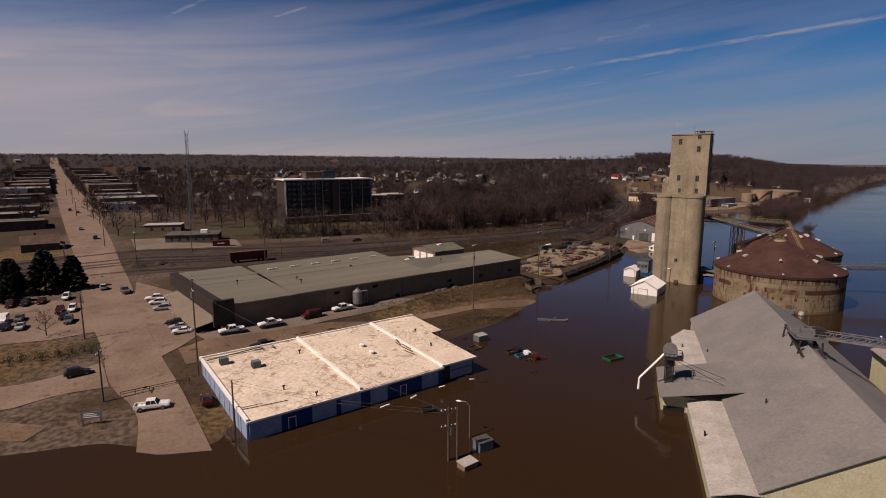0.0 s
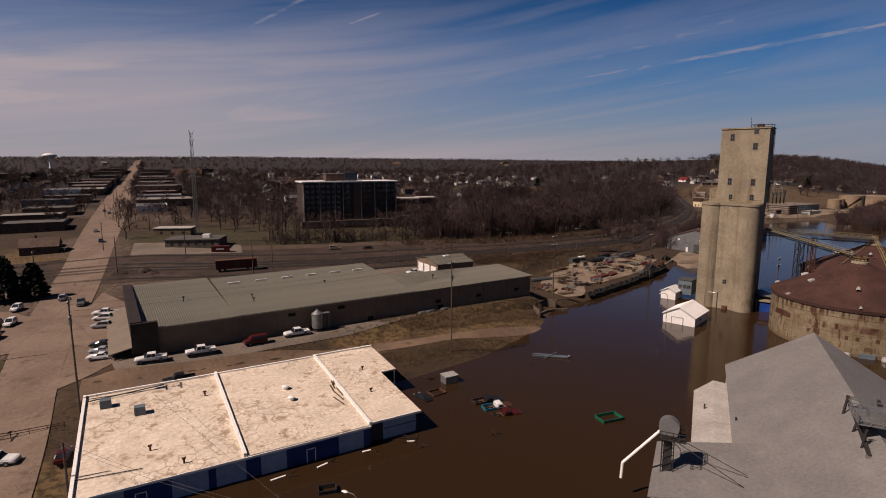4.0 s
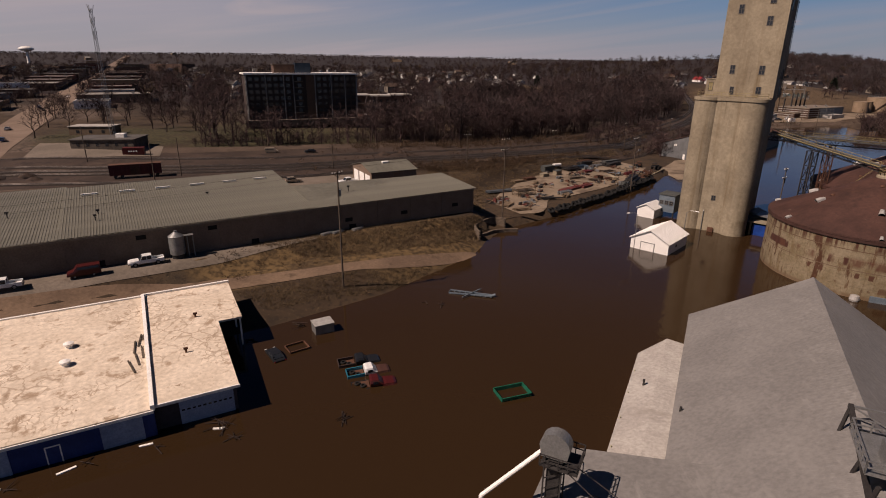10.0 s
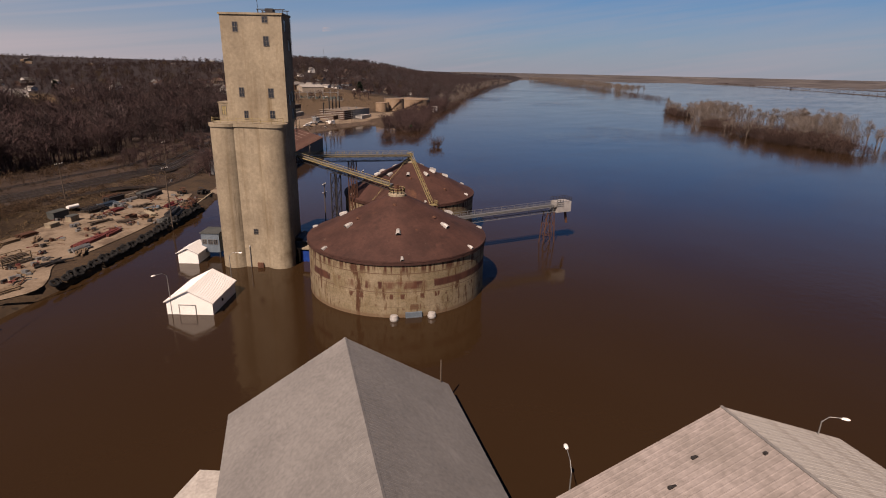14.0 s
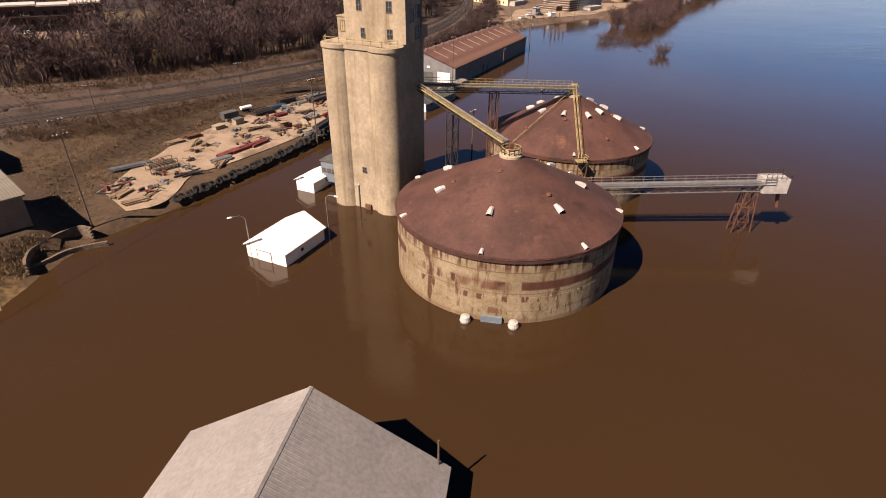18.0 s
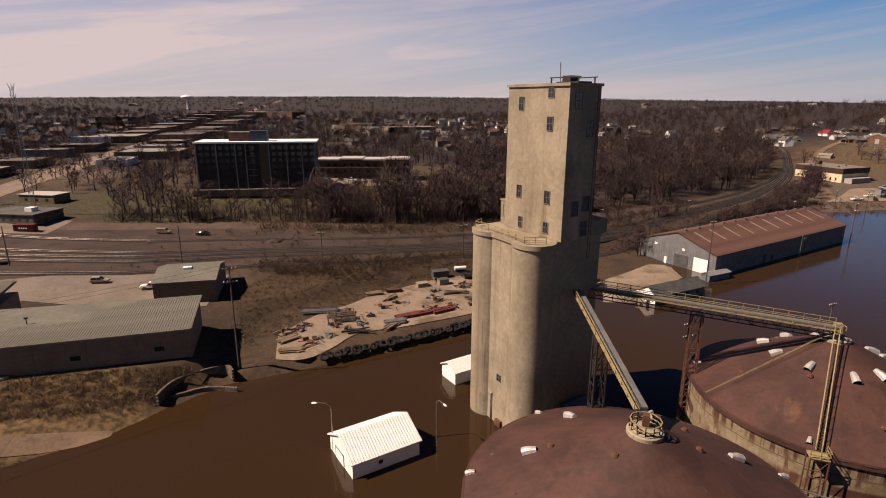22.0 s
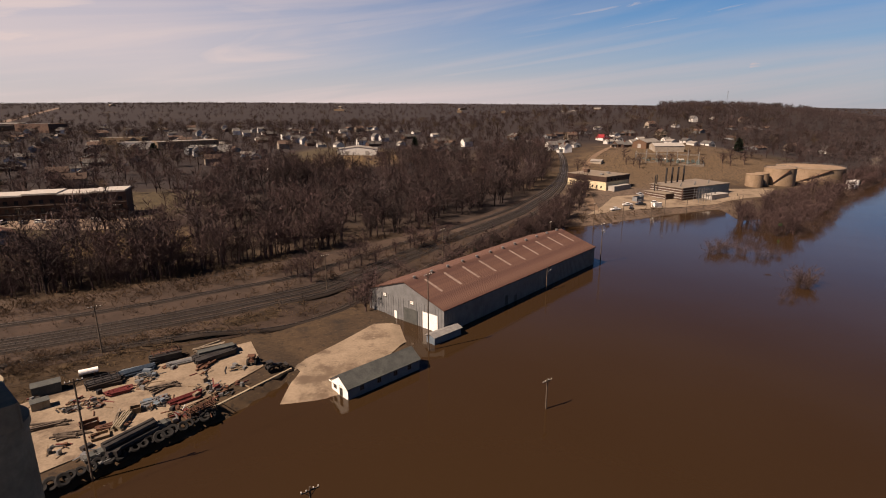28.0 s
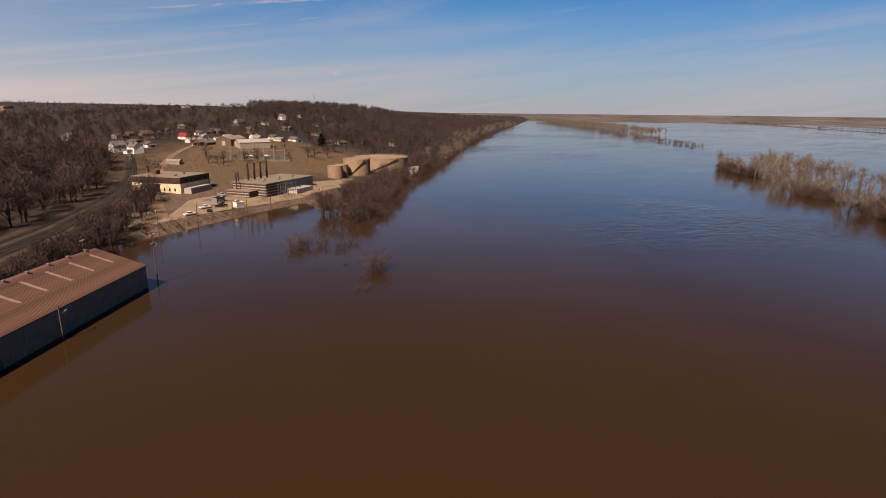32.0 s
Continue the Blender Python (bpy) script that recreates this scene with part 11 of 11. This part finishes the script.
def substation():
    z = low_z(275, 584, 8) + 0.5
    T = thing("substation", pose(252, 592, z, 0, 0, -21), "electric substation with gray-green transformers and steel gantries", "substation")
    add_box(T, "gravel_bed", MAT["gravel"], -2, 54, -3, 19, -3.5, 0.0)
    for i in range(7):
        for y in (2, 14):
            bm = BM()
            beam(bm, (2 + 8 * i, y, 0), (2 + 8 * i, y, 9 + 2 * (i % 2)), 0.3)
            part("gantry_leg", bm, MAT["steel"], T)
        bm = BM()
        beam(bm, (2 + 8 * i, 2, 7), (2 + 8 * i, 14, 7), 0.3)
        beam(bm, (2 + 8 * i, 2, 9), (2 + 8 * i, 14, 9), 0.25)
        part("gantry_beam", bm, MAT["steel"], T)
    for y in (2, 8, 14):
        bm = BM()
        beam(bm, (2, y, 7.3), (50, y, 7.3), 0.14)
        part("busbar", bm, MAT["steel"], T)
    for i in range(13):
        bm = BM()
        x, y = 3 + 3.8 * i, 4 + 5 * (i % 2)
        box(bm, x, x + 2.2, y, y + 1.8, 0, 3.0)
        box(bm, x + 2.2, x + 2.7, y + 0.2, y + 1.6, 0.5, 2.6)
        for k in range(3):
            tube(bm, (x + 0.4 + 0.7 * k, y + 0.9, 3.0), (x + 0.4 + 0.7 * k, y + 0.9, 4.3), 0.15, 0.08, 6)
        part("transformer", bm, MAT["green_gear"], T, "gray-green transformer with bushings")
    for x in (20, 34):
        add_box(T, "switch_house", MAT["white_paint"], x, x + 5, 15, 18, 0, 3)
    bm = BM()
    railing(bm, [(-2, -3, 0), (54, -3, 0), (54, 19, 0), (-2, 19, 0), (-2, -3, 0)], 2.0, 0.05, 3.0)
    part("fence", bm, MAT["steel"], T)


substation()
crate("equipment_box", 222, 437, gz(222, 437), 5, 2.6, 2.6, 25, MAT["white_paint"], "white equipment box on the plant's gravel", "box")
crate("equipment_box", 216, 452, gz(216, 452), 7, 3, 2.8, 41, MAT["siding_gray"], "gray equipment shed beside the plant", "box")
for i, (x, y) in enumerate(((196, 425), (206, 430), (222, 468), (230, 470), (214, 440))):
    vehicle(("pickup", "car")[i % 2], ("white", "black", "silver")[i % 3], x, y, 25 + 40 * i, label="%s parked on the plant's gravel" % ("white pickup truck", "black sedan car", "silver pickup truck", "white car", "black pickup truck")[i])

# ---- beside the tracks at the street ----
T = thing("low_tan_shed", pose(-169, 235, gz(-160, 237) - 0.1, 0, 0, 12), "low tan metal shed with pale flat roof", "shed")
add_box(T, "wall", MAT["tan_brick"], 0, 17, 0, 9, -0.5, 3.6)
add_box(T, "roof", MAT["cream_roof"], -0.3, 17.3, -0.3, 9.3, 3.6, 3.85)
panes(T, "f", 1, 16, 0, 1.0, 1.2, 1.2, 4)
T = thing("lumber_depot", pose(-146, 206, gz(-140, 208), 0, 0, 12), "low gray flat-roofed depot beside the tracks", "depot")
add_box(T, "wall", MAT["dark_concrete"], 0, 22, 0, 14, -0.5, 3.3)
add_box(T, "roof", MAT["flat_gray"], -0.4, 22.4, -0.4, 14.4, 3.3, 3.6)
panes(T, "f", 1, 21, 0, 1.1, 1.0, 1.2, 3.2)
add_box(T, "roof_unit", MAT["white_paint"], 14, 17, 5, 8, 3.6, 5.0)
T = thing("cargo_container", pose(-124, 203, gz(-121, 204), 0, 0, 20), "dark red corrugated cargo container with a pale marking", "container")
bm = BM()
box(bm, 0, 7, 0, 2.4, 0.1, 2.7)
rib_wall(bm, 0, 7, 0, 0.2, 2.6, 0.3, 0.05)
part("body", bm, MAT["red_box"], T)
for x in (1.9, 2.7, 3.5, 4.3):
    add_box(T, "marking", MAT["white_paint"], x, x + 0.5, -0.08, -0.055, 1.2, 1.7)
T = thing("rail_car", pose(-106, 170.4, gz(-100, 172) + 0.3, 0, 0, 30), "dark red boxcar standing on the yard track", "rail car")
bm = BM()
box(bm, 0, 14, -1.5, 1.5, 0.9, 3.9)
rib_wall(bm, 0, 14, -1.5, 1.0, 3.8, 1.1, 0.07)
part("body", bm, MAT["red_box"], T)
add_box(T, "roof", MAT["rust"], -0.1, 14.1, -1.6, 1.6, 3.9, 4.1)
add_box(T, "door", MAT["rust"], 5.6, 8.2, -1.62, -1.58, 1.0, 3.7)
for x in (2.2, 11.8):
    for k in (-0.9, 0.9):
        for y in (-0.75, 0.75):
            bm = BM()
            tube(bm, (x + k, y - 0.07, 0.45), (x + k, y + 0.07, 0.45), 0.45, n=14)
            part("wheel", bm, MAT["dark_steel"], T)


def lattice_mast(x, y, z1, w, name, label, step=3.0, red=False):
    z0 = gz(x, y)
    T = thing(name, pose(x, y, z0), label, "mast")
    h = z1 - z0
    for a in (0, 2.094, 4.189):
        bm = BM()
        tube(bm, (w * math.cos(a), w * math.sin(a), -0.5), (w * 0.55 * math.cos(a), w * 0.55 * math.sin(a), h), 0.1, 0.07, 5)
        part("leg", bm, MAT["steel"], T)
    bm = BM()
    n = int(h / step)
    for i in range(n):
        for a in (0, 2.094, 4.189):
            k0, k1 = 1 - 0.45 * i / n, 1 - 0.45 * (i + 1) / n
            p = (w * k0 * math.cos(a), w * k0 * math.sin(a), h * i / n)
            q = (w * k1 * math.cos(a + 2.094), w * k1 * math.sin(a + 2.094), h * (i + 1) / n)
            beam(bm, p, q, 0.07)
            beam(bm, p, (w * k0 * math.cos(a + 2.094), w * k0 * math.sin(a + 2.094), h * i / n), 0.06)
    part("lattice", bm, MAT["steel"], T)
    for z, r in ((h, 1.6), (h - 4, 1.2), (h - 9, 1.0)):
        bm = BM()
        for a in (0.4, 2.5, 4.6):
            tube(bm, (0.4 * math.cos(a), 0.4 * math.sin(a), z - 1.6), (0.4 * math.cos(a) * r * 2, 0.4 * math.sin(a) * r * 2, z + 1.2), 0.09, n=5)
        part("antenna", bm, MAT["steel"], T)


lattice_mast(-140, 222, 58.4, 1.1, "radio_mast", "gray lattice radio mast beside the railway", 2.2)
lattice_mast(774, 1600, 92, 1.8, "radio_mast", "thin distant radio mast on the bluff", 5)
T = thing("water_tower", pose(-1085, 1283, gz(-1085, 1283)), "white water tower with a bulb tank above the town", "water tower")
hh = 70 - gz(-1085, 1283)
bm = BM()
lathe(bm, [(0, hh), (8, hh - 1.0), (15, hh - 4.5), (16, hh - 7), (12, hh - 10), (3.4, hh - 12), (0, hh - 12)], 32)
part("tank", bm, MAT["white_metal"], T, smooth=True)
bm = BM()
lathe(bm, [(4.5, -1), (3, 4), (2.2, hh - 11.5)], 20)
part("shaft", bm, MAT["white_metal"], T)


def heap(x, y, r, h, seed, mat, label):
    """A rough tipped heap of earth."""
    rr = random.Random(seed)
    bm = BM()
    rings = []
    for j in range(5):
        k = j / 4
        rings.append([bm.verts.new((r * (1 - k) * (1 + 0.3 * rr.uniform(-1, 1)) * math.cos(6.283 * i / 14), r * (1 - k) * (1 + 0.3 * rr.uniform(-1, 1)) * math.sin(6.283 * i / 14), -0.3 + (h + 0.3) * k ** 0.8 * rr.uniform(0.85, 1.15))) for i in range(14)])
    for a, b in zip(rings, rings[1:]):
        for i in range(14):
            bm.faces.new((a[i], a[(i + 1) % 14], b[(i + 1) % 14], b[i]))
    solid("rubble_mound", bm, MAT[mat], label, "heap", m=pose(x, y, gz(x, y)), smooth=True, group="heaps by the tracks")


for i, (x, y, r, h) in enumerate(((-138, 163, 4, 1.6), (-131, 168, 3, 1.4), (-126, 165, 2.6, 1.2), (-34, 231, 3.4, 1.3), (-28, 236, 2.6, 1.0), (-72, 212, 2.2, 0.8), (4, 214, 3, 1.0), (18, 226, 2.4, 0.9))):
    heap(x, y, r, h, i, "rail_dirt", "tipped heap of rubble and earth beside the tracks")
# navigation light on the bank
T = thing("channel_marker", pose(262, 385, -0.5), "green channel marker on the flooded bank", "marker")
bm = BM()
tube(bm, (0, 0, -1), (0, 0, 4.6), 0.12, 0.1, 8)
part("post", bm, MAT["dark_steel"], T)
bm = BM()
box(bm, -0.7, 0.7, -0.1, 0.1, 4.0, 5.4)
part("board", bm, surface("marker_green", (0, 0.176, 0.0235), (0, 0.211, 0.0293), 0.5, 1.0), T, "bright green square board")
# white farm roofs far over the plain
rr = random.Random(31)
for i in range(14):
    x, y = rr.uniform(-1500, 1400), rr.uniform(1300, 2600)
    if shore_distance(np.array([x]), np.array([y]))[0] < 60:
        continue
    metal_shed(x, y, rr.uniform(14, 40), rr.uniform(12, 20), 6, 3, rr.uniform(0, 180), "tan_brick", "flat_pale", "distant pale farm building among trees", 1)

# more of the yard's clutter
plank_stack(46.0, 240.7, 40, 5, 4, 6.5, 0.5, 0.35, MAT["dark_steel"], "dark steel beam stack in the yard", 0.1)
pipe_stack(43.2, 233.8, 44, 5, 7, 0.25, MAT["blue_tower"], "stack of dark blue pipes in the yard", 2)
junk(46.7, 232.1, 71, 16, "heap of blue-gray scrap frames in the yard", [MAT["blue_gray"], MAT["steel"]], 1.2)
plank_stack(39.8, 228.5, 30, 6, 3, 6.0, 0.45, 0.3, MAT["brown_fascia"], "dark brown lumber stack in the yard", 0.2)
plank_stack(44.6, 225.2, 38, 5, 2, 3.6, 0.4, 0.3, MAT["red_box"], "short stack of red steel bars", 0.15)
junk(38.8, 220.6, 72, 18, "heap of red and rusty scrap in the yard")
plank_stack(51.2, 214.8, 100, 5, 2, 5.5, 0.4, 0.25, MAT["tan_trim"], "loose pale timber planks lying in the yard", 0.5)
junk(55.0, 221.6, 73, 20, "heap of bluish scrap steel in the yard", [MAT["blue_gray"], MAT["dark_steel"], MAT["rust"]], 1.2)
pipe_stack(59.7, 223.2, 48, 4, 6, 0.22, MAT["red_box"], "stack of red painted pipes in the yard", 2)
pipe_stack(57.0, 209.1, 62, 3, 9, 0.55, MAT["dark_steel"], "large dark pipes stacked at the bank", 2)
junk(53.7, 205.1, 74, 24, "tangled gray scrap heap beside the bank", [MAT["steel"], MAT["dark_steel"]], 1.4)
junk(62.8, 227.3, 75, 22, "pale rubble heap at the yard", [MAT["pad"], MAT["dark_concrete"], MAT["steel"]], 1.3)
plank_stack(56.8, 241.8, 48, 7, 3, 9.0, 0.5, 0.4, MAT["dark_steel"], "long dark steel stack at the yard road", 0.05)
plank_stack(53.0, 247.2, 46, 4, 2, 7.0, 0.4, 0.25, MAT["tan_trim"], "pale lumber stack near the slope", 0.2)
junk(61.3, 218.7, 76, 16, "scattered rusty parts along the yard", None, 0.9)
rack(65.3, 218.4, 55, 5.0, 1.6, 2.2, MAT["rust"], "rusty steel storage rack at the bank")
crate("crate", 29.9, 224.8, 1.8, 4.0, 2.2, 2.0, 48, MAT["brown_fascia"], "dark wooden crate at the yard edge", "crate")
plank_stack(45.5, 210.2, 20, 4, 2, 4.0, 0.35, 0.25, MAT["pole"], "old weathered timbers in a low stack", 0.6)
utility_pole(76.3, 181.3, 9.4, 50, 1, False, True, -0.8, "wooden pole with transformers standing in the flood")
house(pose(-64, 325, low_z(-64, 325, 4), 0, 0, 50), 8, 16, 3.0, 1.6, "siding", "red_roof", "low white house with a dull red roof", porch=False, chimney=False)
T = thing("tower_shed", pose(77.5, 161.0, 0, 0, 0, -38), "gray ribbed metal shed between elevator and tank", "shed")
add_box(T, "wall", MAT["blue_gray"], -3.2, 3.2, -2.6, 2.6, -1, 4.0)
bm = BM()
gable_part(bm, -3.2, 3.2, -2.6, 2.6, 4.0, 5.2, 0.25, 0.1)
part("roof", bm, MAT["gray_roof"], T)
add_box(T, "door", MAT["dark"], -0.8, 0.8, -2.66, -2.6, 0, 2.2)
bm = BM()
slab(bm, [(0, 0, 1.2), (3.4, 0.2, 0.7), (3.2, 2.4, 0.6), (0.2, 2.2, 1.1)], 0.2)
solid("tan_panel", bm, MAT["tan_trim"], "loose tan panel lying beside the tank", "panel", m=pose(82.6, 164.0, 0.0))
house(pose(-192, 194, low_z(-192, 194, 5), 0, 0, 122), 10, 13, 3.4, 3.0, "brick", "shingle_brown", "dark brick house with brown gable roof by the street")
T = thing("feed_bin", pose(-50.4, 110.2, gz(-50.4, 110.2) + 0.05, 0, 0, 36), "weathered gray steel bin with ladder beside the warehouse", "bin")
bm = BM()
lathe(bm, [(0, 0.9), (1.35, 0.9), (1.38, 2.2), (1.35, 2.22), (1.38, 3.4), (1.35, 3.42), (1.38, 4.4), (0.3, 5.2), (0.3, 5.4), (0, 5.4)], 28)
part("shell", bm, MAT["steel"], T, smooth=False)
bm = BM()
lathe(bm, [(1.1, 0), (1.1, 0.9)], 20)
part("skirt", bm, MAT["dark_steel"], T)
bm = BM()
for k in (1.9, 2.9):
    for y in (-0.5, 0.5):
        beam(bm, (k, y, 0), (k, y, 4.3), 0.1)
for z in range(9):
    beam(bm, (1.9, -0.5, 0.4 + 0.45 * z), (1.9, 0.5, 0.4 + 0.45 * z), 0.05)
box(bm, 1.2, 3.0, -0.6, 0.6, 4.25, 4.32)
part("ladder", bm, MAT["steel"], T)
# small heaps and loose timber all over the yard
yr = random.Random(404)
YARD_IN = [(14, 170), (24, 174), (44, 203), (61, 226), (69, 238), (60, 250), (38, 230), (18, 196), (10, 178)]
spots = []
while len(spots) < 26:
    x, y = yr.uniform(10, 70), yr.uniform(168, 252)
    if inside_poly(np.array([x]), np.array([y]), YARD_IN, 0.01)[0] > 0.5 and all((x - a) ** 2 + (y - b) ** 2 > 20 for a, b in spots):
        spots.append((x, y))
for k, (x, y) in enumerate(spots):
    if k % 3 == 0:
        plank_stack(x, y, yr.uniform(20, 110), yr.randint(3, 5), 2, yr.uniform(3, 6), 0.35, 0.25, MAT[("pole", "timber", "dark_steel", "rust")[k % 4]], ("old gray timbers stacked on the gravel", "pale lumber stacked on the gravel", "dark steel bars on the gravel", "rusty steel bars on the gravel")[k % 4], 0.6)
    else:
        junk(x, y, 900 + k, yr.randint(7, 12), ("low heap of gray scrap on the gravel", "low heap of rusty scrap on the gravel")[k % 2], [MAT["steel"], MAT["dark_steel"], MAT["timber"]] if k % 2 == 0 else None, yr.uniform(0.7, 1.1))
